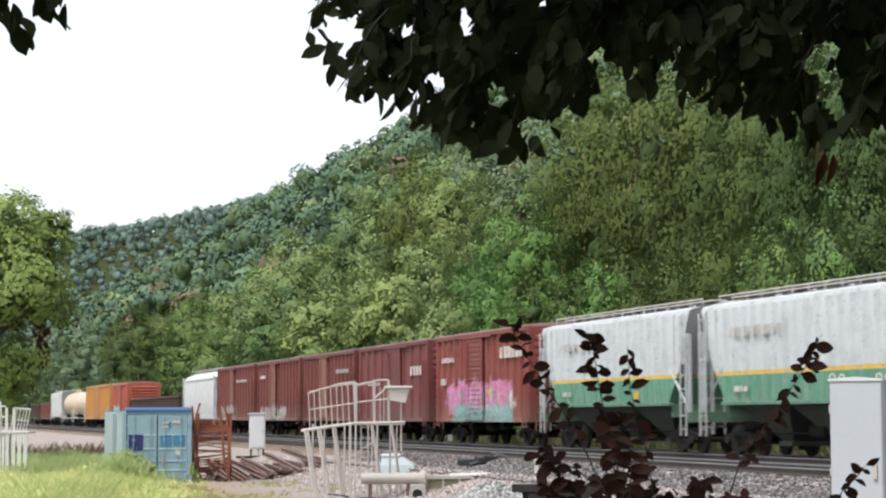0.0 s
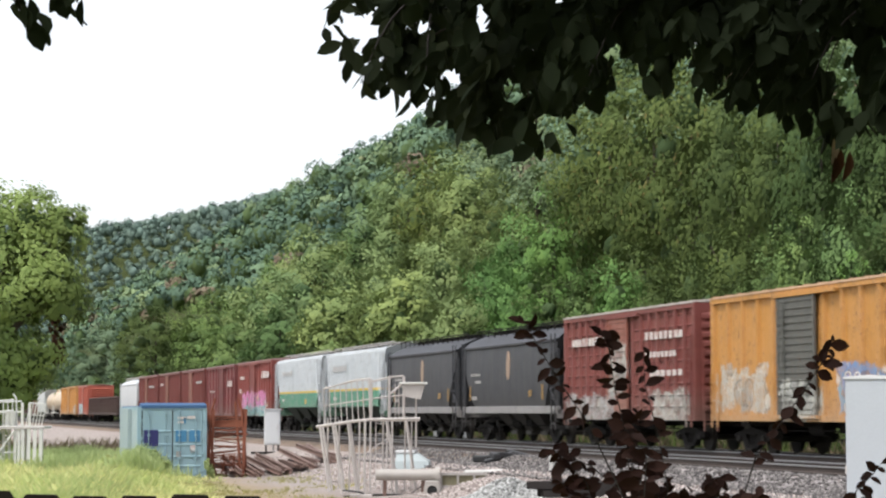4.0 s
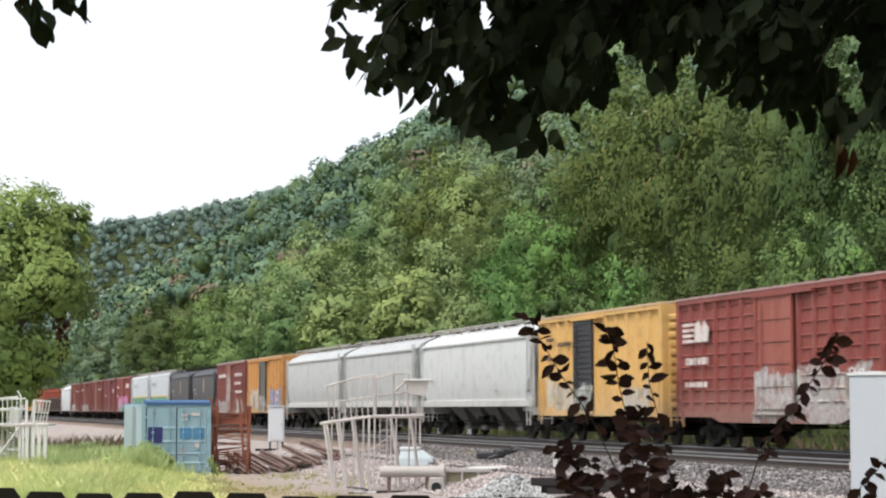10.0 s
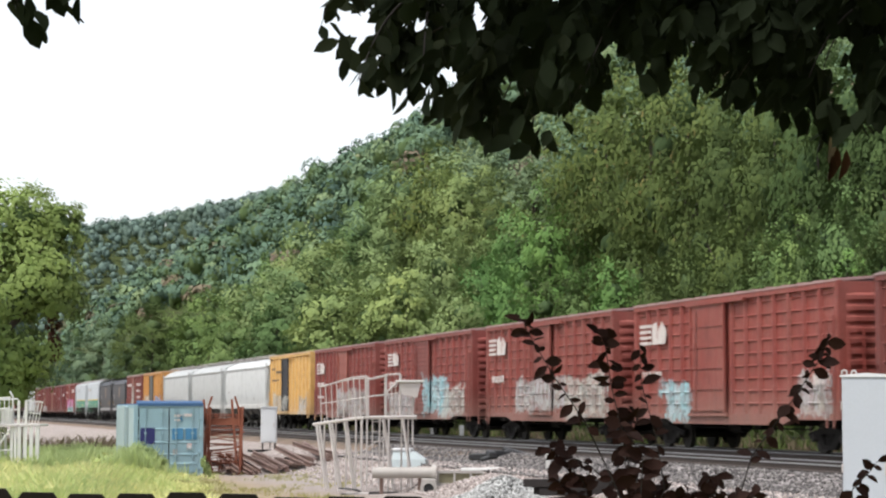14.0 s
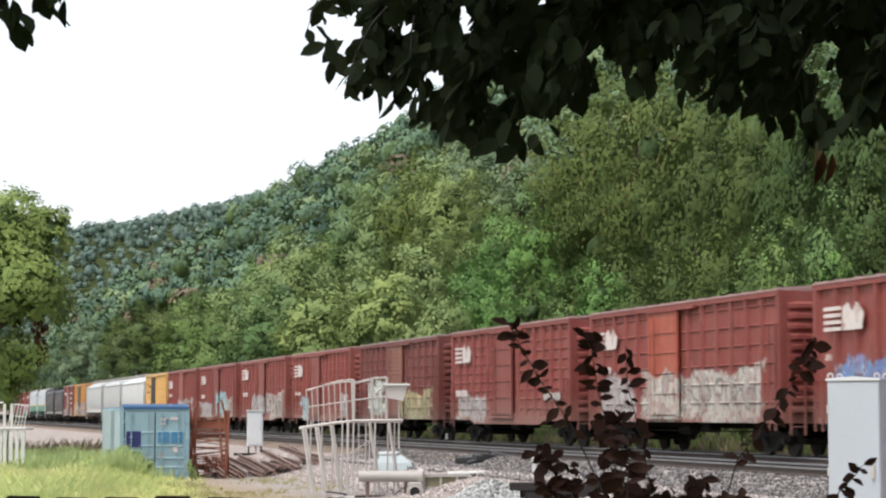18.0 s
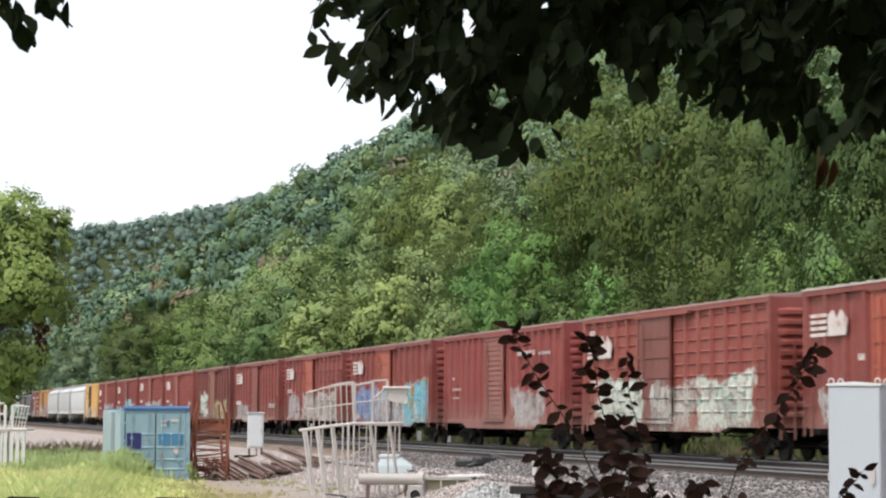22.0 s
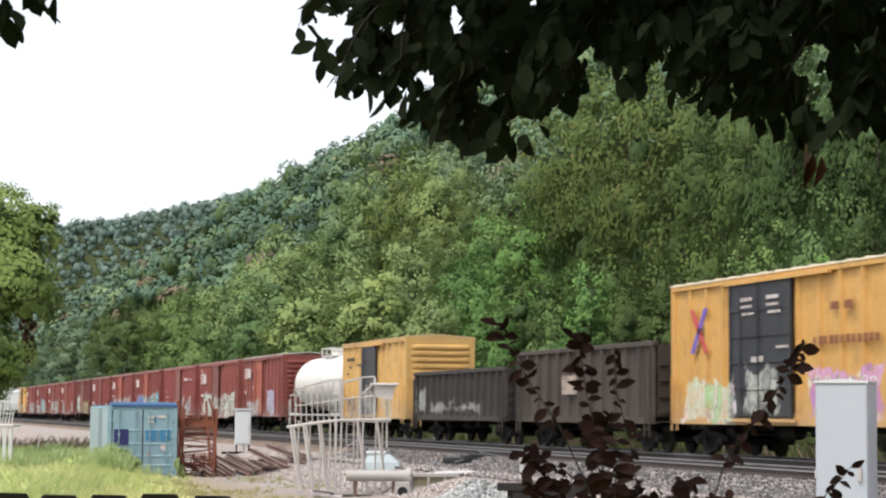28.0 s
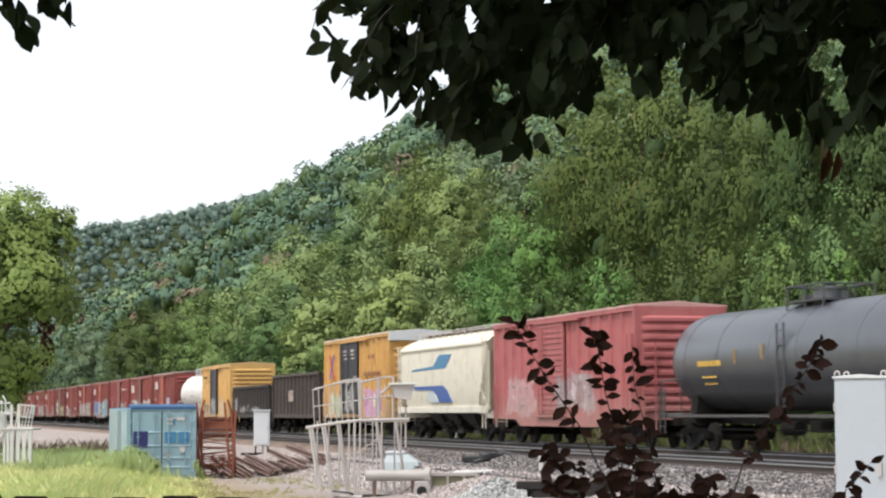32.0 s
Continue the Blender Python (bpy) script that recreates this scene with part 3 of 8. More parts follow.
def heap(r, masses, lobes, cards, leaf, lobe_size=0.42, core=0.32):
    """Foliage of several rounded masses (x, y, z, rx, rz), each a cluster of small lobes round a dense inside."""
    pts, nor, cs, ss = [], [], [], []
    m = np.array(masses)
    low, high = (m[:, :3] - m[:, [3, 3, 4]]).min(0), (m[:, :3] + m[:, [3, 3, 4]]).max(0)
    heart, reach = low * [0.5, 0.5, 0.6] + high * [0.5, 0.5, 0.4], (high - low) / 2
    for mx, my, mz, rx, rz in masses:
        mid, rad = np.array([mx, my, mz]), np.array([rx, rx, rz])
        cs.append(mid), ss.append(rad * core)
        n = max(5, int(lobes * r.uniform(0.8, 1.2)))
        for k in range(n):
            zz = 1 - 1.75 * (k + 0.5) / n
            a = k * 2.39996 + r.uniform(-0.6, 0.6)
            w = math.sqrt(max(0.0, 1 - zz * zz))
            d = np.array([math.cos(a) * w, math.sin(a) * w, zz]) + r.normal(0, 0.12, 3)
            c = mid + d * rad * r.uniform(0.7, 1.02)
            q = lobe_size * r.uniform(0.6, 1.25) * np.array([rx, rx, 0.5 * (rx + rz) * 0.82])
            e = r.normal(0, 1, (cards, 3)) + d * 0.5 + np.array([0, 0, 0.35])
            e /= np.linalg.norm(e, axis=1, keepdims=True)
            ragged = 1 + 0.3 * np.sin(e[:, :1] * 5 + k) * np.cos(e[:, 1:2] * 5 + 2 * k)
            p = c + e * q * ragged * (0.35 + 0.85 * r.uniform(0, 1, (cards, 1)) ** 0.8)
            pts.append(p)
            whole = (p - heart) / reach
            nor.append(whole / (np.linalg.norm(whole, axis=1, keepdims=True) + 1e-6) * 0.95 + e * 0.35 + d * 0.45)
    p, nn = np.concatenate(pts), np.concatenate(nor)
    return leaf_cards(p, nn, leaf, r), cores(np.array(cs), np.array(ss), r)


def tree_meshes(seed, height, spread, count, lobes, cards, leaf, material):
    """Crown and trunk of one kind of woodland tree."""
    r = np.random.default_rng(seed)
    masses = [(r.uniform(-0.1, 0.1) * spread, r.uniform(-0.1, 0.1) * spread, height * 0.8, spread * 0.7, height * 0.2)]
    for k in range(count):
        f = (k + 0.5) / count
        a = k * 2.4 + r.uniform(-0.5, 0.5)
        z = height * (0.72 - 0.6 * f)
        out = spread * (0.35 + 0.25 * math.sin(math.pi * min(1.0, f * 1.2)))
        size = spread * r.uniform(0.42, 0.62)
        masses.append((math.cos(a) * out, math.sin(a) * out, z, size, size * r.uniform(0.75, 1.1)))
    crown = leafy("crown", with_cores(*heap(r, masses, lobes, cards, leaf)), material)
    g = Geo()
    lean = r.uniform(-0.05, 0.05, 2) * spread
    top = Vector((lean[0], lean[1], height * 0.82))
    g.tube([(0, 0, -0.5), (0.03, 0, height * 0.15), (lean[0] * 0.4, lean[1] * 0.4, height * 0.4), top], [height * 0.018, height * 0.014, height * 0.01, height * 0.004], 8)
    for mx, my, mz, rx, rz in masses[1:]:
        s = Vector((lean[0] * 0.5, lean[1] * 0.5, mz * 0.72))
        e = Vector((mx, my, mz + rz * 0.3))
        g.tube([s, s.lerp(e, 0.5) + Vector((0, 0, -0.1)), e], [height * 0.007, height * 0.005, height * 0.0015], 6)
    return crown, g.mesh("trunk", BARK, True)


# species: leaf material, masses, lobes, leaf cards of a lobe, leaf length, label
SPECIES = {
    "L": (LEAF_PALE, 8, 15, 62, 0.29, "pale yellow-green broadleaf tree behind the track"),
    "M": (LEAF_MID, 8, 15, 62, 0.28, "leafy mid-green tree at the edge of the woods"),
    "D": (LEAF_DEEP, 8, 16, 66, 0.25, "dark green tree with dense foliage beside the track"),
    "B": (LEAF_BRIGHT, 8, 15, 62, 0.28, "bright green broadleaf tree behind the track"),
    "O": (LEAF_OLIVE, 10, 16, 62, 0.23, "tall olive-green tree with fine mottled foliage"),
    "H": (LEAF_HAZE, 8, 14, 52, 0.3, "tree far down the line in haze-tinted grey-green"),
}
KINDS = {}
for i, (key, (m, count, lobes, cards, leaf, label)) in enumerate(SPECIES.items()):
    KINDS[key] = [tree_meshes(60 + i, 11.0, 3.0, count, lobes, cards, leaf, m), tree_meshes(80 + i, 16.0, 4.6, count, lobes, int(cards * 1.25), leaf * 1.15, m)]
FILL_KINDS = {key: tree_meshes(90, 12.0, 4.4, 5, 11, 40, 0.42, SPECIES[key][0]) for key in "MDO"}


def tree(key, x, y, height, spread, turn, fill=False):
    big = height > 13
    crown, trunk = FILL_KINDS[key] if fill else KINDS[key][big]
    t = thing("tree", SPECIES[key][5], "tree", (x, y, float(land(x, y)) - 0.2), "trees behind the railway")
    h0, s0 = (12.0, 4.4) if fill else ((16.0, 4.6) if big else (11.0, 3.0))
    t.matrix_basis = pose(x, y, float(land(x, y)) - 0.2, 0, 0, turn) @ Matrix.Diagonal((spread / s0, spread / s0, height / h0, 1))
    part("trunk", trunk, BARK, t)
    part("crown", crown, LEAF_MID, t)


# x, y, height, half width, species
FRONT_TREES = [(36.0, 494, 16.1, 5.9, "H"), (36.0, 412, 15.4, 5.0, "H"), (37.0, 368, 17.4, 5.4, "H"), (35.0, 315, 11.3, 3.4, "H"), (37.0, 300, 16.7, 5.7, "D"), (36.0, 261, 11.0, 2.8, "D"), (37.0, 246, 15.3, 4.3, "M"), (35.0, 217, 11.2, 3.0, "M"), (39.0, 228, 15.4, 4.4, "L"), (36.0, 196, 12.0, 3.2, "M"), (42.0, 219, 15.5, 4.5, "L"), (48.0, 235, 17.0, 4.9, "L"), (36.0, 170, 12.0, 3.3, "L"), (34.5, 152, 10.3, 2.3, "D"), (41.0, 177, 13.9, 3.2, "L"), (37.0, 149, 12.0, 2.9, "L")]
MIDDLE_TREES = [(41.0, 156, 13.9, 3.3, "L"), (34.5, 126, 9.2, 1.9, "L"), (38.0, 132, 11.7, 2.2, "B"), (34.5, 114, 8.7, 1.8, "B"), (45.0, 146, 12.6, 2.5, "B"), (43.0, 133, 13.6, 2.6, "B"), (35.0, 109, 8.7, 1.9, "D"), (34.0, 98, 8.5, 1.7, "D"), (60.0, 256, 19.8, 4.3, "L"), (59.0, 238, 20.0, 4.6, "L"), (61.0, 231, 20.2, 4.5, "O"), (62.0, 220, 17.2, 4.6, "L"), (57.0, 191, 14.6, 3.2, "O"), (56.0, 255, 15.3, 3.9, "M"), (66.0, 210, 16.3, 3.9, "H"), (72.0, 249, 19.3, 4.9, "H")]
TALL_TREES = [(47.0, 140, 15.9, 3.0, "O"), (47.0, 133, 20.5, 4.0, "O"), (45.0, 119, 21.0, 4.3, "O"), (43.0, 108, 20.0, 3.4, "O"), (42.0, 100, 18.0, 2.9, "D"), (41.0, 92, 17.0, 2.6, "D"), (40.0, 85, 17.0, 2.3, "D"), (40.0, 81, 17.0, 2.3, "D"), (40.0, 77, 17.0, 2.3, "D"), (40.0, 72, 16.0, 2.4, "D"), (35.0, 95, 9.5, 1.8, "D"), (34.0, 86, 8.6, 1.6, "D"), (34.0, 81, 8.9, 1.5, "D"), (33.5, 76, 8.1, 1.3, "M")]
EDGE_TREES = [(34.0, 74, 8.6, 1.3, "M"), (35.0, 72, 9.2, 1.5, "M"), (37.0, 73, 10.7, 1.5, "D"), (33.0, 65, 7.4, 1.1, "D"), (32.5, 67, 7.0, 1.0, "B"), (34.0, 63, 8.1, 1.3, "D"), (32.5, 70, 7.0, 0.8, "D"), (32.5, 80, 7.4, 1.2, "D"), (32.5, 86, 7.3, 1.2, "D"), (33.0, 92, 8.6, 1.5, "B"), (33.0, 97, 7.4, 1.2, "M"), (33.0, 107, 7.6, 1.2, "B"), (32.5, 75, 7.1, 1.0, "D"), (35.0, 62, 8.8, 1.7, "D")]


def build_tree_line():
    r = np.random.default_rng(21)
    for x, y, h, s, key in FRONT_TREES + MIDDLE_TREES + TALL_TREES + EDGE_TREES:
        tree(key, x, y, h * 0.98, s * 1.1, r.uniform(0, 360))
    # the depth of the woods between the edge and the slope
    for x, low, high, gap in ((33.0, 5.0, 7.0, 5.0), (51.0, 9.5, 12.0, 9.0), (66.0, 10.0, 13.5, 10.5)):
        y = x * (1.75 if x > 40 else 3.4)
        while y < 430:
            xx = x + r.uniform(-2, 2) * (0.4 if x < 40 else 1)
            # mostly dark kinds, so leaf colour supplies the shade between the front crowns
            tree("DDM"[int(r.integers(0, 3))] if y > 150 else "DOD"[int(r.integers(0, 3))], xx, y, r.uniform(low, high), r.uniform(2.6, 4.2) * (0.75 if x < 40 else 1), r.uniform(0, 360), True)
            y += gap * r.uniform(0.8, 1.25) * (1 + y * 0.0016)


build_tree_line()


def wood_crowns(r, p, z, cards, leaf, size):
    """Leaf cards and insides of many crowns standing at p, and a tone for each tree."""
    n = len(p)
    rad = size * r.uniform(0.62, 1.25, n)
    hgt = rad * r.uniform(0.9, 1.45, n)
    lift = z + rad * r.uniform(0.7, 1.5, n)
    at = np.stack([p[:, 0], p[:, 1], lift], 1)
    radii = np.stack([rad, rad, hgt], 1)
    # each crown is a heap of smaller heads
    heads = r.normal(0, 1, (n, 8, 3))
    heads /= np.linalg.norm(heads, axis=2, keepdims=True)
    heads[..., 2] = np.abs(heads[..., 2]) * 1.1 - 0.25
    pick = r.integers(0, 8, (n, cards))
    d = r.normal(0, 1, (n, cards, 3))
    h = np.take_along_axis(heads, pick[..., None].repeat(3, 2), 1)
    d += h * 0.6 + np.array([0, 0, 0.3])
    d /= np.linalg.norm(d, axis=2, keepdims=True)
    off = h * 0.58 + d * np.array([1, 1, 0.8]) * 0.42 * r.uniform(0.75, 1.1, (n, cards, 1))
    c = at[:, None] + off * radii[:, None]
    out = leaf_cards(c.reshape(-1, 3), (d * 0.35 + off * 1.3).reshape(-1, 3), leaf, r)
    tone = r.uniform(0, 1, n)
    return out, cores(at, radii * 0.5, r), np.repeat(tone, cards * 4), np.repeat(tone, len(BALL_V))


def stacked(sets):
    """Several card sets joined, with the insides last, and the tones of all points."""
    v, q, nor, k = [], [], [], 0
    for group in ([a[0] for a in sets], [a[1] for a in sets]):
        for a in group:
            v.append(a[0]), q.append(a[1] + k), nor.append(a[2])
            k += len(a[0])
    tone = np.concatenate([a[2] for a in sets] + [a[3] for a in sets])
    return (np.concatenate(v), np.concatenate(q), np.concatenate(nor), sum(len(a[0][1]) for a in sets)), tone


def woods(name, label, sets, material, inner=None):
    cards, tone = stacked(sets)
    me = leafy(name, cards, material, inner)
    me.attributes.new("tone", "FLOAT", "POINT").data.foreach_set("value", tone.astype(np.float32))
    tagged(new(name, me), label, "woods", kind="stuff")


def build_hill_woods():
    """Woods on the hillside: too many trees to count."""
    r = np.random.default_rng(33)
    gx, gy = np.meshgrid(np.arange(74, 200, 9.2), np.arange(90, 1650, 9.2))
    p = np.stack([gx.ravel(), gy.ravel()], 1) + r.uniform(-0.42, 0.42, (gx.size, 2)) * 9.2
    p = p[(p[:, 1] > (p[:, 0] - 40) * 1.35 + 20) & ((p[:, 0] < 178) | (p[:, 1] < 800))]
    z, far = land(p[:, 0], p[:, 1]), np.hypot(p[:, 0], p[:, 1])
    sets = []
    for a, b, cards, leaf in ((0, 260, 360, 0.62), (260, 420, 260, 0.8), (420, 800, 170, 1.05), (800, 3000, 80, 1.7)):
        ok = (far >= a) & (far < b)
        sets.append(wood_crowns(r, p[ok], z[ok], cards, leaf, 4.9))
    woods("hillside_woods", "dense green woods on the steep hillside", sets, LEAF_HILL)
    gx, gy = np.meshgrid(np.arange(-330, 620, 11.0), np.arange(1640, 2080, 12.0))
    p = np.stack([gx.ravel(), gy.ravel()], 1) + r.uniform(-0.45, 0.45, (gx.size, 2)) * 9
    z = land(p[:, 0], p[:, 1])
    ok = (z > 15) & (p[:, 0] > p[:, 1] * 0.03) & (p[:, 0] < p[:, 1] * 0.24)
    woods("distant_woods", "woods on the distant ridge, leaf colour tinted blue for haze", [wood_crowns(r, p[ok], z[ok], 56, 2.2, 6.6)], LEAF_FAR, LEAF_FAR)


build_hill_woods()


def build_yard_tree():
    """The maple behind the second signal platform, with a lower stem beside it."""
    r = np.random.default_rng(5)
    t = thing("yard_tree", "large bright green maple standing beside the yard", "tree", (*site(-21.35, 96)[:2], -1.4), turn=-math.degrees(YAW))
    masses = [(1.5, 0.2, 11.3, 1.5, 1.4), (3.3, 0.0, 11.0, 0.85, 1.1), (-0.4, 0.5, 11.2, 2.0, 1.9), (2.55, -0.3, 8.5, 1.5, 1.35), (1.6, 0.6, 9.6, 1.9, 1.4), (-0.8, -0.2, 8.2, 2.4, 2.1), (3.2, 0.3, 7.6, 0.9, 0.9),
              (1.2, 0.3, 7.4, 1.3, 1.0), (-2.4, 0.8, 9.4, 2.2, 2.4), (-1.2, 0.4, 6.2, 1.7, 1.3),
              (1.6, 0.5, 4.9, 1.4, 1.3), (0.2, 0.2, 4.6, 1.6, 1.5), (0.7, 0.4, 3.6, 1.2, 1.1), (-0.8, 0.0, 2.6, 1.6, 1.3), (-1.6, 0.3, 3.6, 2.0, 1.8)]
    cards, inner = heap(r, masses, 26, 80, 0.21, 0.44, 0.55)
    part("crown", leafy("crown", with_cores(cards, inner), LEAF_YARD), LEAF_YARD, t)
    g = Geo().tube([(-0.4, 0.2, -0.3), (-0.4, 0.2, 2.5), (-0.2, 0.2, 5.5), (0.3, 0.2, 8.5), (0.6, 0.2, 11.0)], [0.42, 0.34, 0.28, 0.18, 0.06], 10)
    g.tube([(-0.2, 0.1, 5.2), (1.3, 0, 6.8), (2.8, 0.1, 8.2)], [0.2, 0.14, 0.05], 8)
    g.tube([(0.3, 0.1, 7.6), (1.8, 0, 9.2), (3.2, 0.1, 11.2)], [0.16, 0.1, 0.04], 8)
    cards, inner = heap(r, [(2.95, 0.0, 6.3, 0.34, 0.8), (3.0, 0.0, 5.2, 0.28, 0.7)], 10, 40, 0.16, 0.5, 0.5)
    part("dead_bough", leafy("dead_bough", cards, LEAF_DEAD), LEAF_DEAD, t, "hanging bough of dead brown leaves")
    part("trunk", g, BARK, t, smooth=True)


build_yard_tree()

# ---- the freight train ----
TRAVEL = lambda t: 14.342 * t - 0.025916 * t * t + 0.00017954 * t ** 3
CARS = []

WHEELSET = Geo()
for s in (-1, 1):
    WHEELSET.tube([(s * 0.69, 0, 0), (s * 0.71, 0, 0), (s * 0.72, 0, 0), (s * 0.82, 0, 0)], [0.45, 0.45, 0.42, 0.42], 24)
    WHEELSET.tube([(s * 0.82, 0, 0), (s * 0.835, 0, 0)], [0.33, 0.2], 16)
    WHEELSET.tube([(s * 0.83, 0, 0), (s * 1.13, 0, 0)], 0.1, 12)
    for k in range(3):
        a = k * math.tau / 3
        WHEELSET.tube([(s * 1.12, 0.055 * math.cos(a), 0.055 * math.sin(a)), (s * 1.15, 0.055 * math.cos(a), 0.055 * math.sin(a))], 0.016, 6)
WHEELSET.tube([(-0.8, 0, 0), (0.8, 0, 0)], 0.085, 10)
WHEELSET_MESH = WHEELSET.mesh("wheelset", WHEEL, True)
SIDE_FRAME = Geo()
SIDE_FRAME.prism([(-1.2, 0.4), (-1.2, 0.56), (-0.45, 0.7), (0.45, 0.7), (1.2, 0.56), (1.2, 0.4), (0.75, 0.5), (0.3, 0.56), (-0.3, 0.56), (-0.75, 0.5)], "x", -0.08, 0.08)
SIDE_FRAME.prism([(-0.75, 0.5), (-0.45, 0.56), (-0.22, 0.3), (-0.22, 0.14), (-0.42, 0.16)], "x", -0.075, 0.075)
SIDE_FRAME.prism([(0.75, 0.5), (0.45, 0.56), (0.22, 0.3), (0.22, 0.14), (0.42, 0.16)], "x", -0.075, 0.075)
SIDE_FRAME.box(-0.08, 0.08, -0.4, 0.4, 0.14, 0.24)
for k in (-0.14, 0, 0.14):
    SIDE_FRAME.tube([(0, k, 0.24), (0, k, 0.56)], 0.06, 8)
SIDE_FRAME_MESH = SIDE_FRAME.mesh("side_frame", UNDER)
BOLSTER_MESH = Geo().box(-1.05, 1.05, -0.2, 0.2, 0.5, 0.76, 0.03).mesh("truck", UNDER)
COUPLER_MESH = Geo().box(-0.09, 0.09, -0.6, 0.25, 0.74, 0.94, 0.02).box(-0.15, 0.15, 0.25, 0.5, 0.68, 1.0, 0.04).tube([(0.12, 0.2, 0.7), (0.45, 0.05, 0.45), (0.2, 0.4, 0.35)], 0.03, 6).mesh("coupler", UNDER)


def running_gear(car, length, body, sill_low=0.62):
    """Trucks, couplers and centre sill. length is over the pulling faces."""
    far = body / 2 - 1.75
    for s in (1, -1):
        truck = part("truck", BOLSTER_MESH, UNDER, car, "grimy cast steel truck", at=(0, s * far, 0))
        for x in (-1.0, 1.0):
            part("side_frame", SIDE_FRAME_MESH, UNDER, truck, at=(x, 0, 0))
        for w in (-0.86, 0.86):
            ws = part("wheelset", WHEELSET_MESH, WHEEL, truck, at=(0, w, 0.42))
            WHEELS.append((ws, car, w))
        part("coupler", COUPLER_MESH, UNDER, car, at=pose(0, s * (length / 2 - 0.42), 0, 0, 0, 0 if s > 0 else 180))
    g = Geo().box(-0.3, 0.3, -length / 2 + 0.7, length / 2 - 0.7, sill_low + 0.12, 0.98)
    part("centre_sill", g, UNDER, car)
    g = Geo().tube([(-0.75, 0.4, 0.72), (-0.75, 1.3, 0.72)], 0.2, 12).box(-0.95, -0.55, -1.2, -0.6, 0.62, 0.92, 0.03).tube([(-0.9, -far + 1.3, 0.66), (-0.9, far - 1.3, 0.66)], 0.02, 6)
    part("brake_gear", g, UNDER, car)


WHEELS = []


def ladder(car, x, y, z0, z1, width, material, along="y", rungs=None, name="ladder"):
    g = Geo()
    n = rungs or max(3, int((z1 - z0) / 0.4))
    if along == "y":
        for e in (-width / 2, width / 2):
            g.box(x - 0.02, x + 0.02, y + e - 0.025, y + e + 0.025, z0, z1)
        for i in range(n):
            z = z0 + (i + 0.5) * (z1 - z0) / n
            g.tube([(x, y - width / 2, z), (x, y + width / 2, z)], 0.016, 6)
    else:
        for e in (-width / 2, width / 2):
            g.box(x + e - 0.025, x + e + 0.025, y - 0.02, y + 0.02, z0, z1)
        for i in range(n):
            z = z0 + (i + 0.5) * (z1 - z0) / n
            g.tube([(x - width / 2, y, z), (x + width / 2, y, z)], 0.016, 6)
    return part(name, g, material, car)


def bars(car, x, y0, y1, z, h, n, material, r, name="lettering"):
    """Plain bars in place of writing on the near side, from y0 (leading) to y1."""
    n, h = n * 2, h * 0.55
    w = (y0 - y1) / n
    for i in range(n):
        a = y0 - i * w
        g = Geo().box(x - 0.006, x, a - w * r.uniform(0.55, 0.85), a, z - h / 2, z + h / 2 * r.uniform(0.8, 1))
        part(name, g, material, car, "faded lettering")


def emblem(car, x, q, z, s, material):
    """Plain mark: stacked stripes beside a block with a notched edge."""
    g = Geo()
    for k in range(4):
        g.box(x - 0.006, x, q - 0.85 * s, q, z + (k - 2) * 0.15 * s, z + (k - 2) * 0.15 * s + 0.085 * s)
    g.prism([(q - 0.92 * s, z - 0.3 * s), (q - 1.85 * s, z - 0.3 * s), (q - 1.95 * s, z + 0.05 * s), (q - 1.6 * s, z + 0.3 * s), (q - 1.4 * s, z + 0.1 * s), (q - 1.2 * s, z + 0.3 * s), (q - 0.92 * s, z + 0.2 * s)], "x", x - 0.006, x)
    part("emblem", g, material, car, "white stripe and block mark")


def place_car(car, front, body):
    CARS.append((car, front - body / 2))
    car.location = (FAR_TRACK, front - body / 2, 0)


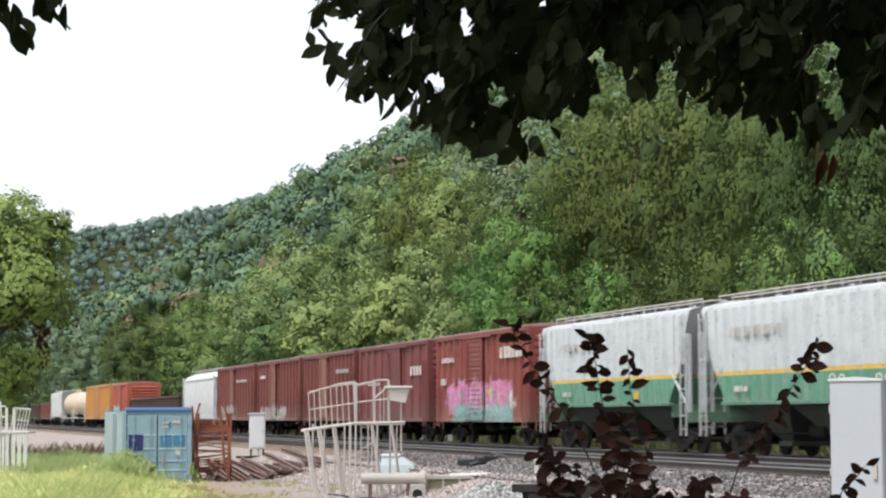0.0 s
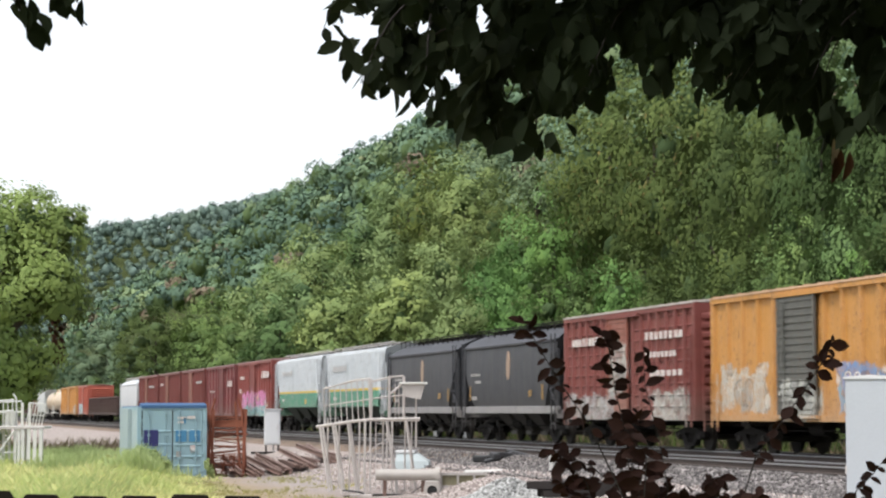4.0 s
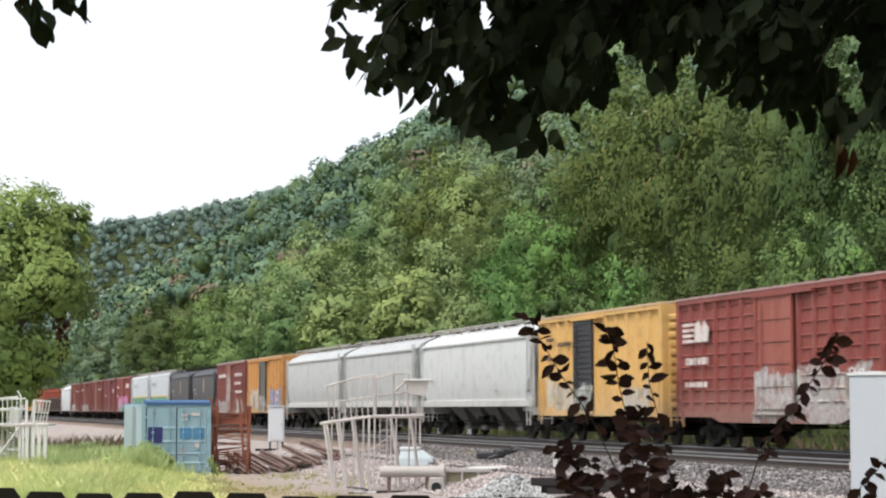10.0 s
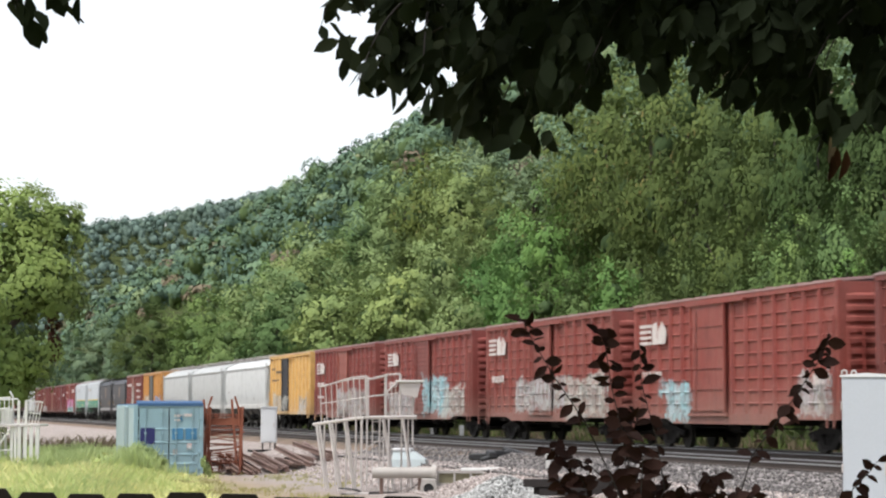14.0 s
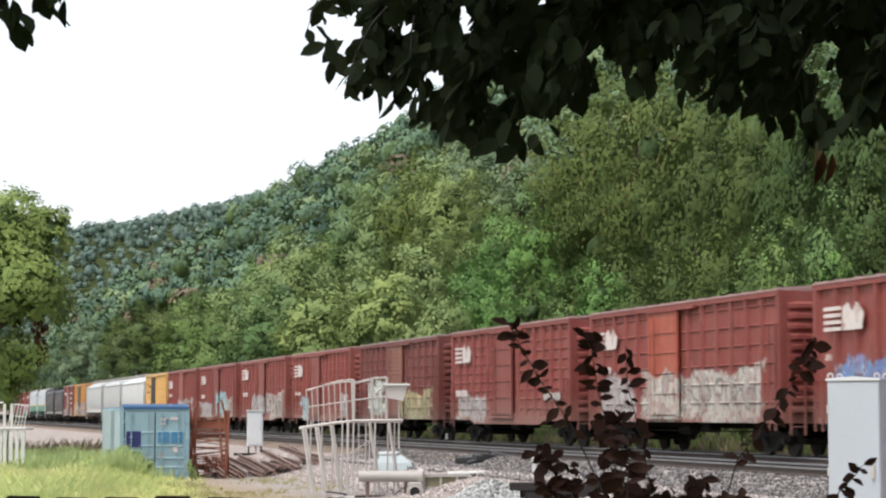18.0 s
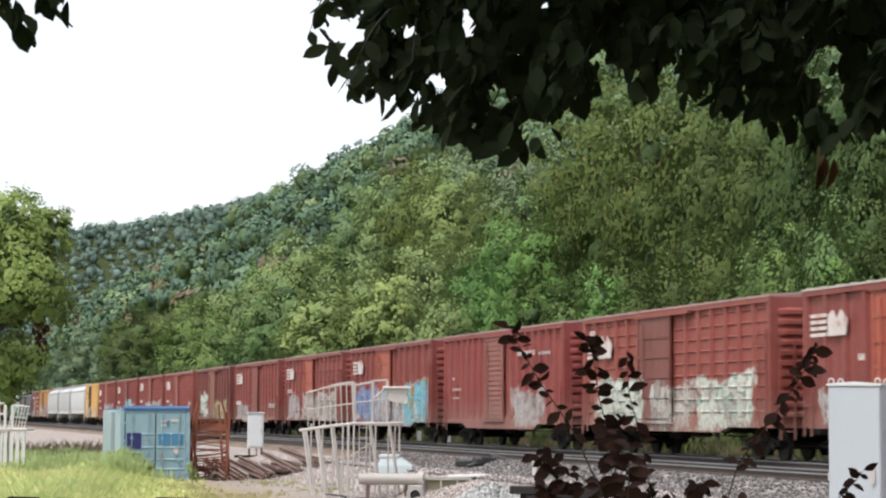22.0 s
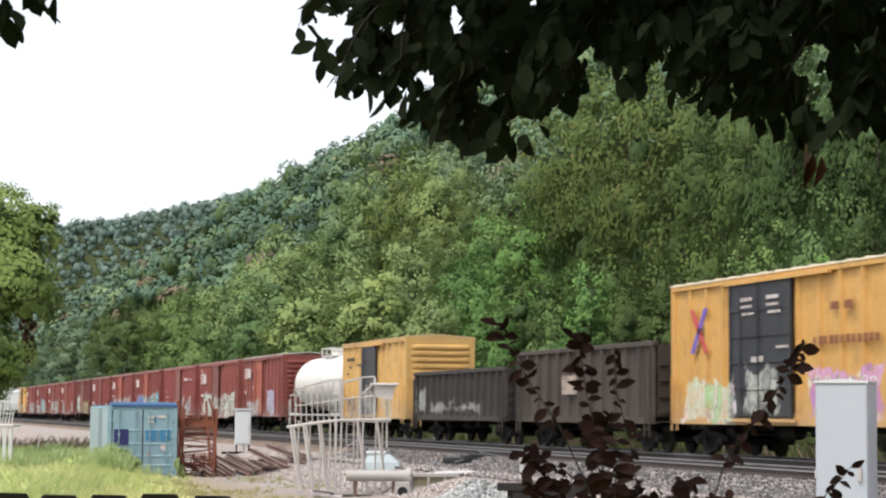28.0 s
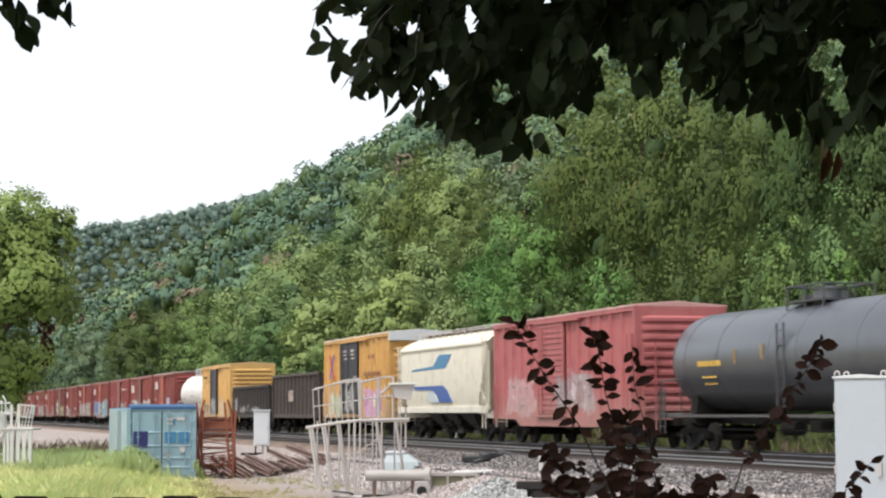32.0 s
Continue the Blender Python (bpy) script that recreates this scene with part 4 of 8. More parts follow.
def boxcar(front, pitch, label, base, gap=2.1, posts=14, seams=0, door=(0.5, 2.6), door_base=None, door_style="ribs", roof=None, top=4.5, sill=0.92, drop=0.0,
           tags=(), emblem_at=None, lettering=(), rust=0.35, fade=0.19, end_ribs=11, end_base=None, seed=1, post_w=0.1, ladder_col=None):
    """A boxcar with outside posts. q runs from the leading end of the near side towards the trailing end."""
    r = np.random.default_rng(seed)
    body = pitch - gap
    h = body / 2
    car = thing("boxcar", label, "freight car", group="cars of the freight train")
    tg = [(h - q, hy, z - 0.08 if z < 2.5 else z, hz + 0.12, c) for q, hy, z, hz, c in tags]
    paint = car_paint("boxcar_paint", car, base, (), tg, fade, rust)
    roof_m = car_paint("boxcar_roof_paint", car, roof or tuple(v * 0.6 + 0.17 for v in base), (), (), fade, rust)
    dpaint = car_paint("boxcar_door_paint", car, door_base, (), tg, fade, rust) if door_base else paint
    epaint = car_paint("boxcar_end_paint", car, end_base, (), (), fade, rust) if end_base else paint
    W = 1.5
    # shell: side sheets, floor, ends
    part("body", Geo().box(-W, W, -h + 0.06, h - 0.06, sill + 0.1, top - 0.04), paint, car)
    dq, dw = door
    dy = h - body * dq
    post = Geo().prism([(-W - post_w, -0.05), (-W - post_w, 0.05), (-W + 0.01, 0.1), (-W + 0.01, -0.1)], "z", sill + 0.16, top - 0.13).mesh("side_post", paint)
    post_far = Geo().prism([(W + post_w, -0.05), (W + post_w, 0.05), (W - 0.01, 0.1), (W - 0.01, -0.1)], "z", sill + 0.16, top - 0.13).mesh("side_post", paint)
    for i in range(posts + 1):
        y = h - 0.16 - (body - 0.32) * i / posts
        if abs(y - dy) < dw / 2 + 0.15:
            continue
        part("side_post", post, paint, car, at=(0, y, 0))
        part("side_post", post_far, paint, car, at=(0, y, 0))
    if seams:
        for k in range(seams):
            z = sill + 0.2 + (top - sill - 0.4) * (k + 0.7) / seams
            for a, b in ((h - 0.1, dy + dw / 2 + 0.1), (dy - dw / 2 - 0.1, -h + 0.1)):
                part("panel_rib", Geo().prism([(-W - 0.04, z - 0.012), (-W - 0.04, z + 0.012), (-W + 0.01, z + 0.035), (-W + 0.01, z - 0.035)], "y", b, a), paint, car)
    # side sill and top chord
    for s in (-1, 1):
        x0, x1 = sorted((s * (W + 0.11), s * (W - 0.12)))
        g = Geo().prism([(h - 0.02, sill + 0.16), (h - 0.02, sill), (h - 2.9, sill), (h - 3.5, sill - drop), (-h + 3.5, sill - drop), (-h + 2.9, sill), (-h + 0.02, sill), (-h + 0.02, sill + 0.16)], "x", x0, x1)
        g.box(*sorted((s * (W + 0.05), s * (W - 0.1))), -h + 3.5, h - 3.5, sill - drop + 0.02, sill + 0.3)
        part("side_sill", g, paint, car)
        part("top_chord", Geo().box(x0, x1, -h + 0.02, h - 0.02, top - 0.16, top), paint, car)
    # roof with running seams
    g = Geo().prism([(-W - 0.13, top - 0.02), (-W - 0.13, top + 0.03), (0, top + 0.15), (W + 0.13, top + 0.03), (W + 0.13, top - 0.02)], "y", -h, h)
    part("roof", g, roof_m, car)
    seam = Geo().prism([(-W - 0.12, top + 0.03), (0, top + 0.15), (W + 0.12, top + 0.03), (W + 0.12, top + 0.06), (0, top + 0.18), (-W - 0.12, top + 0.06)], "y", -0.03, 0.03).mesh("roof_rib", roof_m)
    for i in range(15):
        part("roof_rib", seam, roof_m, car, at=(0, -h + 0.3 + i * (body - 0.6) / 14, 0))
    # ends with pressed ribs
    for s in (-1, 1):
        y0, y1 = sorted((s * h, s * (h - 0.08)))
        end = part("end_panel", Geo().box(-W + 0.02, W - 0.02, y0, y1, sill, top - 0.02).prism([(-W + 0.02, top - 0.02), (0, top + 0.12), (W - 0.02, top - 0.02)], "y", y0, y1), epaint, car)
        rib = Geo().loft([[(x, s * (h + a), b) for a, b in ((-0.01, -0.13), (d, -0.05), (d, 0.05), (-0.01, 0.13))] for x, d in ((-W + 0.15, 0.02), (-W + 0.4, 0.09), (W - 0.4, 0.09), (W - 0.15, 0.02))]).mesh("end_rib", epaint)
        for k in range(end_ribs):
            part("end_rib", rib, epaint, end, at=(0, 0, sill + 0.35 + k * (top - sill - 0.5) / end_ribs))
        part("corner_post", Geo().box(-W - 0.09, -W + 0.05, y0 - 0.01, y1 + 0.01, sill, top), epaint, car)
        part("corner_post", Geo().box(W - 0.05, W + 0.09, y0 - 0.01, y1 + 0.01, sill, top), epaint, car)
    lm = ladder_col or paint
    ladder(car, -W - 0.15, -h + 0.38, 0.72, top - 0.9 if seed % 3 else 2.4, 0.42, lm)
    ladder(car, -W - 0.15, h - 0.38, 0.72, 2.3, 0.42, lm)
    ladder(car, -W + 0.35, -h - 0.16, 0.6, top - 1.2, 0.42, lm, "x")
    # sliding door
    d = Geo().box(-W - 0.13, -W - 0.07, -dw / 2, dw / 2, sill + 0.2, top - 0.2)
    dr = part("door", d, dpaint, car, "corrugated sliding door" if door_style == "ribs" else "paneled sliding door", at=(0, dy, 0))
    n = 16 if door_style == "ribs" else 5
    hz = (top - sill - 0.5) / n
    rib = Geo().box(-W - 0.16, -W - 0.125, -dw / 2 + 0.08, dw / 2 - 0.08, -hz * 0.22, hz * 0.22) if door_style == "ribs" else Geo().box(-W - 0.16, -W - 0.125, -dw / 2 + 0.02, dw / 2 - 0.02, -0.035, 0.035)
    rib = rib.mesh("door_rib", dpaint)
    for k in range(n + (0 if door_style == "ribs" else 1)):
        part("door_rib", rib, dpaint, dr, at=(0, 0, sill + 0.28 + (k + (0.5 if door_style == "ribs" else 0)) * hz))
    part("door_edge", Geo().box(-W - 0.17, -W - 0.1, dw / 2 - 0.05, dw / 2 + 0.05, sill + 0.15, top - 0.17), dpaint, dr)
    part("door_edge", Geo().box(-W - 0.17, -W - 0.1, -dw / 2 - 0.05, -dw / 2 + 0.05, sill + 0.15, top - 0.17), dpaint, dr)
    part("lock_rod", Geo().tube([(-W - 0.19, dw * 0.3, sill + 0.2), (-W - 0.19, dw * 0.3, top - 0.4)], 0.025, 6), dpaint, dr)
    for z in (sill + 0.13, top - 0.17):
        part("door_track", Geo().box(-W - 0.2, -W - 0.05, dy - dw * 1.1 if z > 3 else dy - dw * 0.6, dy + dw * 0.6, z - 0.05, z + 0.04), paint, car)
    if emblem_at:
        emblem(car, -W - post_w - 0.012, h - emblem_at[0], emblem_at[1], emblem_at[2], PAINT_WHITE)
    for q0, q1, z, hh, nn, m in lettering:
        bars(car, -W - post_w - 0.01, h - q0, h - q1, z, hh, nn, m, r)
    running_gear(car, pitch, body)
    place_car(car, front, body)
    return car


def covered_hopper(front, pitch, label, base, bands=(), ribbed=False, gap=1.1, top=4.62, round_side=True, tags=(), lettering=(), fade=0.15, rust=0.25, outlet=None, bays=4, seed=1, sill_base=None, slope_base=None, slope=1.9, side_low=1.22, cut_top=3.5, rail_paint=None):
    """A covered hopper car with slanted end sheets and discharge bays."""
    r = np.random.default_rng(seed)
    body = pitch - gap
    h = body / 2
    car = thing("hopper_car", label, "freight car", group="cars of the freight train")
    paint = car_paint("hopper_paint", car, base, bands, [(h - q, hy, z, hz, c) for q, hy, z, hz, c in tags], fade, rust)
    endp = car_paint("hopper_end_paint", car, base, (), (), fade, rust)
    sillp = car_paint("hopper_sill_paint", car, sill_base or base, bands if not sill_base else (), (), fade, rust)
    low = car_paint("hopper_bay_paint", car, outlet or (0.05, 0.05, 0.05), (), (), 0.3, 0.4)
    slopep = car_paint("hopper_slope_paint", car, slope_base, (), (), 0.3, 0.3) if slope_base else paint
    if round_side:
        prof = [(1.5, side_low), (1.56, side_low + 0.4), (1.585, 2.4), (1.585, 3.0), (1.565, 3.5), (1.53, 3.84), (1.6, 3.87), (1.6, 3.95), (1.5, 3.98), (1.25, 4.2)]
    else:
        prof = [(1.5, side_low), (1.52, side_low + 0.05), (1.52, 2.6), (1.52, 4.2), (1.48, 4.32), (1.1, 4.42)]
    k = top / 4.62
    prof = [(x, z * k) for x, z in prof] + [(0.6, top - 0.14), (0.0, top - 0.1)]
    ring = [(-x, z) for x, z in prof] + [(x, z) for x, z in prof[::-1][1:]]
    cut = lambda z: slope * max(0.0, 1 - (z - 1.2) / (cut_top * k - 1.2)) ** 1.0
    rows = [[(x, s * (h - 0.05 - cut(z)) * f, z) for x, z in ring] for s, f in ((-1, 1), (-1, 0.6), (-1, 0.2), (1, 0.2), (1, 0.6), (1, 1))]
    part("body", Geo().loft(rows), paint, car, smooth=True)
    if ribbed:
        rib = Geo().prism([(-1.64, -0.05), (-1.64, 0.05), (-1.5, 0.12), (-1.5, -0.12)], "z", side_low + 0.03, 4.2 * k).mesh("side_rib", paint)
        n = 17
        for i in range(n):
            y = h - 1.95 - (body - 3.9) * i / (n - 1)
            part("side_rib", rib, paint, car, at=(0, y, 0))
            part("side_rib", rib, paint, car, at=pose(0, y, 0, 0, 0, 180))
        short = Geo().box(-1.585, -1.5, -0.03, 0.03, 2.7, 4.2 * k).mesh("side_rib", paint)
        for y in (h - 0.5, h - 1.2, -h + 0.5, -h + 1.2):
            part("side_rib", short, paint, car, at=(0, y, 0))
    # side sills, end frames
    for s in (-1, 1):
        x0, x1 = sorted((s * 1.6, s * 1.42))
        part("side_sill", Geo().box(x0, x1, -h if round_side else -h + 1.6, h if round_side else h - 1.6, side_low - 0.24 if round_side else side_low - 0.06, side_low + 0.04, 0.015), sillp, car)
        y0, y1 = sorted((s * h, s * (h - 0.12)))
        part("end_sill", Geo().box(-1.55, 1.55, y0, y1, 0.95, 1.25), sillp, car)
        # slanted end sheet stands between posts
        for x in (-1.5, 1.5):
            part("end_post", Geo().box(x - 0.05, x + 0.05, s * (h - 0.1) - 0.06, s * (h - 0.1) + 0.06, 1.25, 3.6 * k), endp, car)
            part("end_brace", Geo().tube([(x, s * (h - 0.15), 1.3), (x, s * (h - 1.7), 2.6)], 0.04, 6), endp, car)
        ladder(car, -1.62, s * (h - 0.32), 0.55, 4.15 * k, 0.45, endp)
        ladder(car, -1.0, s * (h + 0.02), 0.6, 4.0 * k, 0.42, endp, "x")
        part("slope_sheet", Geo().box(-1.42, 1.42, s * (h - 1.75) - 0.03, s * (h - 1.75) + 0.03, 1.1, 1.5), slopep, car)
    # roof walk and hatches
    part("running_board", Geo().box(-0.62, -0.2, -h + 0.2, h - 0.2, top - 0.02, top + 0.02).box(0.2, 0.62, -h + 0.2, h - 0.2, top - 0.02, top + 0.02), rail_paint or GALV, car)
    rail = Geo()
    for x in (-1.0, 1.0):
        rail.tube([(x, -h + 0.2, top + 0.03), (x, h - 0.2, top + 0.03)], 0.025, 6)
        for i in range(15):
            y = -h + 0.2 + (body - 0.4) * i / 14
            rail.tube([(x, y, top - 0.25), (x, y, top + 0.03)], 0.02, 6)
    part("roof_grab_rail", rail, rail_paint or GALV, car)
    hatch = Geo().box(-0.3, 0.3, -0.9, 0.9, top - 0.12, top + 0.0, 0.03).mesh("hatch", paint)
    for i in range(6):
        part("hatch", hatch, paint, car, at=(0, -h + 1.6 + (body - 3.2) * i / 5, 0))
    # discharge bays
    span = body - 2 * (3.4 if round_side else 2.2)
    bay = Geo().loft([[(x * 1.35, y * span / bays * 0.5, side_low) for x, y in ((-1, -1), (1, -1), (1, 1), (-1, 1))], [(x * 0.55, y * 0.32, 0.42) for x, y in ((-1, -1), (1, -1), (1, 1), (-1, 1))]]).box(-0.65, 0.65, -0.4, 0.4, 0.3, 0.44).mesh("discharge_bay", low)
    for i in range(bays):
        part("discharge_bay", bay, low, car, at=(0, -span / 2 + span * (i + 0.5) / bays, 0))
    for q0, q1, z, hh, nn, m in lettering:
        bars(car, -1.625, h - q0, h - q1, z, hh, nn, m, r)
    running_gear(car, pitch, body, 0.7)
    place_car(car, front, body)
    return car


def tank_car(front, pitch, label, base, gap=1.3, radius=1.42, centre=2.55, bands=(), rust=0.2, fade=0.12, lettering=(), platform=True, deck=(0.6, 0.6, 0.57), rail_top=0.72, gloss=0.4, climb=True, shine=None):
    r = np.random.default_rng(4)
    body = pitch - gap
    h = body / 2
    car = thing("tank_car", label, "freight car", group="cars of the freight train")
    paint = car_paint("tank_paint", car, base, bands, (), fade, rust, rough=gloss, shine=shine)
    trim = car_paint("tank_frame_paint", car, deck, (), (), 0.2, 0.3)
    ys = [(-h + 0.55, 0.25), (-h + 0.62, 0.62), (-h + 0.78, 0.85), (-h + 1.05, 0.97), (-h + 1.4, 1.0), (0, 1.0), (h - 1.4, 1.0), (h - 1.05, 0.97), (h - 0.78, 0.85), (h - 0.62, 0.62), (h - 0.55, 0.25)]
    part("tank", Geo().tube([(0, y, centre) for y, _ in ys], [radius * k for _, k in ys], 40), paint, car, smooth=True)
    for y in (-h + 2.1, -h + 4.6, 0.9, -0.9, h - 4.6, h - 2.1):
        part("weld_band", Geo().tube([(0, y - 0.04, centre), (0, y + 0.04, centre)], radius + 0.008, 40), paint, car)
    for s in (-1, 1):
        part("saddle", Geo().prism([(-1.2, 0.98), (1.2, 0.98), (1.1, 1.75), (0.7, 1.45), (-0.7, 1.45), (-1.1, 1.75)], "y", s * (h - 2.0) - 0.25, s * (h - 2.0) + 0.25), UNDER, car)
        part("end_platform", Geo().box(-1.5, 1.5, *sorted((s * h, s * (h - 1.9))), 1.0, 1.14, 0.02), trim, car)
        g = Geo()
        for x in (-1.45, 1.45):
            g.tube([(x, s * (h - 0.1), 1.1), (x, s * (h - 0.1), 2.15)], 0.025, 6)
            g.tube([(x, s * (h - 1.7), 1.1), (x, s * (h - 1.7), 2.15), (x, s * (h - 0.1), 2.15)], 0.025, 6)
        g.tube([(-1.45, s * (h - 0.1), 2.15), (1.45, s * (h - 0.1), 2.15)], 0.025, 6)
        part("end_rail", g, trim, car)
        ladder(car, -1.55, s * (h - 0.4), 0.5, 1.9, 0.42, trim)
    part("side_walk", Geo().box(-1.55, -1.2, -h + 1.8, h - 1.8, 1.02, 1.1).box(1.2, 1.55, -h + 1.8, h - 1.8, 1.02, 1.1), trim, car)
    t = centre + radius
    part("manway", Geo().tube([(0, 0, t - 0.1), (0, 0, t + 0.32)], 0.45, 20).tube([(0, 0, t + 0.32), (0, 0, t + 0.4)], 0.5, 20), paint, car)
    for y in (-1.0, 1.0, 1.5):
        part("valve", Geo().tube([(0, y, t - 0.08), (0, y, t + 0.25)], 0.12, 10), trim, car)
    if platform:
        g = Geo().box(-0.75, 0.75, -1.15, 1.15, t - 0.02, t + 0.03)
        part("top_platform", g, trim, car)
        for x in (-0.75, 0.75):
            for y in (-1.15, 0.0, 1.15):
                part("rail_post", Geo().tube([(x, y, t - 0.3), (x, y, t + rail_top)], 0.03, 6), trim, car)
            part("top_rail", Geo().tube([(x, -1.15, t + rail_top), (x, 1.15, t + rail_top)], 0.03, 6), trim, car)
        for y in (-1.15, 1.15):
            part("top_rail", Geo().tube([(-0.75, y, t + rail_top), (0.75, y, t + rail_top)], 0.03, 6), trim, car)
        if climb:
            ladder(car, -1.5, 0, 1.1, centre + 0.9, 0.45, trim)
    for q0, q1, z, hh, nn, m in lettering:
        x = -math.sqrt(max(0.01, radius ** 2 - (z - centre) ** 2)) - 0.01
        bars(car, x, h - q0, h - q1, z, hh, nn, m, r)
    running_gear(car, pitch, body, 0.7)
    place_car(car, front, body)
    return car


def gondola(front, pitch, label, base, gap=1.5, top=3.0, posts=15, rust=0.6, patch=None, tags=()):
    body = pitch - gap
    h = body / 2
    car = thing("gondola_car", label, "freight car", group="cars of the freight train")
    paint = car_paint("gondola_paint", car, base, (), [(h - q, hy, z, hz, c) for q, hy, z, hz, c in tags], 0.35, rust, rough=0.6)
    part("floor", Geo().box(-1.48, 1.48, -h, h, 0.98, 1.12), paint, car)
    for s in (-1, 1):
        x0, x1 = sorted((s * 1.5, s * 1.45))
        side = part("side_panel", Geo().box(x0, x1, -h, h, 1.0, top), paint, car)
        part("top_rail", Geo().box(s * 1.52 - 0.1, s * 1.52 + 0.1, -h - 0.02, h + 0.02, top - 0.06, top + 0.1, 0.02), paint, car)
        part("side_sill", Geo().box(s * 1.52 - 0.09, s * 1.52 + 0.09, -h, h, 0.9, 1.1), paint, car)
        post = Geo().prism([(s * 1.49, -0.1), (s * 1.49, 0.1), (s * 1.62, 0.05), (s * 1.62, -0.05)], "z", 1.0, top).mesh("side_post", paint)
        for i in range(posts + 1):
            part("side_post", post, paint, side, at=(0, -h + 0.12 + (body - 0.24) * i / posts, 0))
        y0, y1 = sorted((s * h, s * (h - 0.06)))
        end = part("end_panel", Geo().box(-1.5, 1.5, y0, y1, 0.95, top), paint, car)
        rib = Geo().box(-1.4, 1.4, s * h - 0.06, s * h + 0.06, -0.06, 0.06).mesh("end_rib", paint)
        for k in range(4):
            part("end_rib", rib, paint, end, at=(0, 0, 1.3 + k * (top - 1.4) / 4))
        ladder(car, -1.66, s * (h - 0.35), 0.5, top - 0.2, 0.42, paint)
    if patch:
        part("placard", Geo().box(-1.632, -1.625, h - patch - 1.5, h - patch, 1.85, 2.5), PAINT_BEIGE_PALE, car, "weathered pale placard")
    running_gear(car, pitch, body)
    place_car(car, front, body)
    return car


RED, RED_DARK, RED_PINK = (0.235, 0.046, 0.037), (0.165, 0.037, 0.031), (0.42, 0.11, 0.11)
ORANGE_RED = (0.38, 0.075, 0.04)
YELLOW, ORANGE = (0.56, 0.33, 0.1), (0.52, 0.24, 0.05)
PALE = [(0.55, 0.55, 0.5), (0.4, 0.42, 0.38), (0.66, 0.64, 0.58), (0.3, 0.3, 0.28)]
TEALS = [(0.2, 0.5, 0.55), (0.35, 0.62, 0.66), (0.55, 0.6, 0.58), (0.4, 0.56, 0.6)]
GREYS = [(0.34, 0.36, 0.34), (0.44, 0.44, 0.4), (0.28, 0.27, 0.25), (0.42, 0.42, 0.43)]
VIOLETS = [(0.1, 0.13, 0.42), (0.5, 0.5, 0.55), (0.7, 0.7, 0.68), (0.3, 0.16, 0.35), (0.12, 0.35, 0.5)]
SPECTRUM = [(0.1, 0.45, 0.5), (0.3, 0.6, 0.2), (0.62, 0.12, 0.1), (0.7, 0.7, 0.6), (0.15, 0.5, 0.65)]
PINKS = [(0.7, 0.3, 0.5), (0.72, 0.7, 0.66), (0.12, 0.42, 0.38), (0.75, 0.5, 0.12), (0.5, 0.2, 0.4)]
MINTS = [(0.6, 0.68, 0.6), (0.35, 0.5, 0.42), (0.72, 0.74, 0.66), (0.2, 0.3, 0.26), (0.5, 0.6, 0.54)]


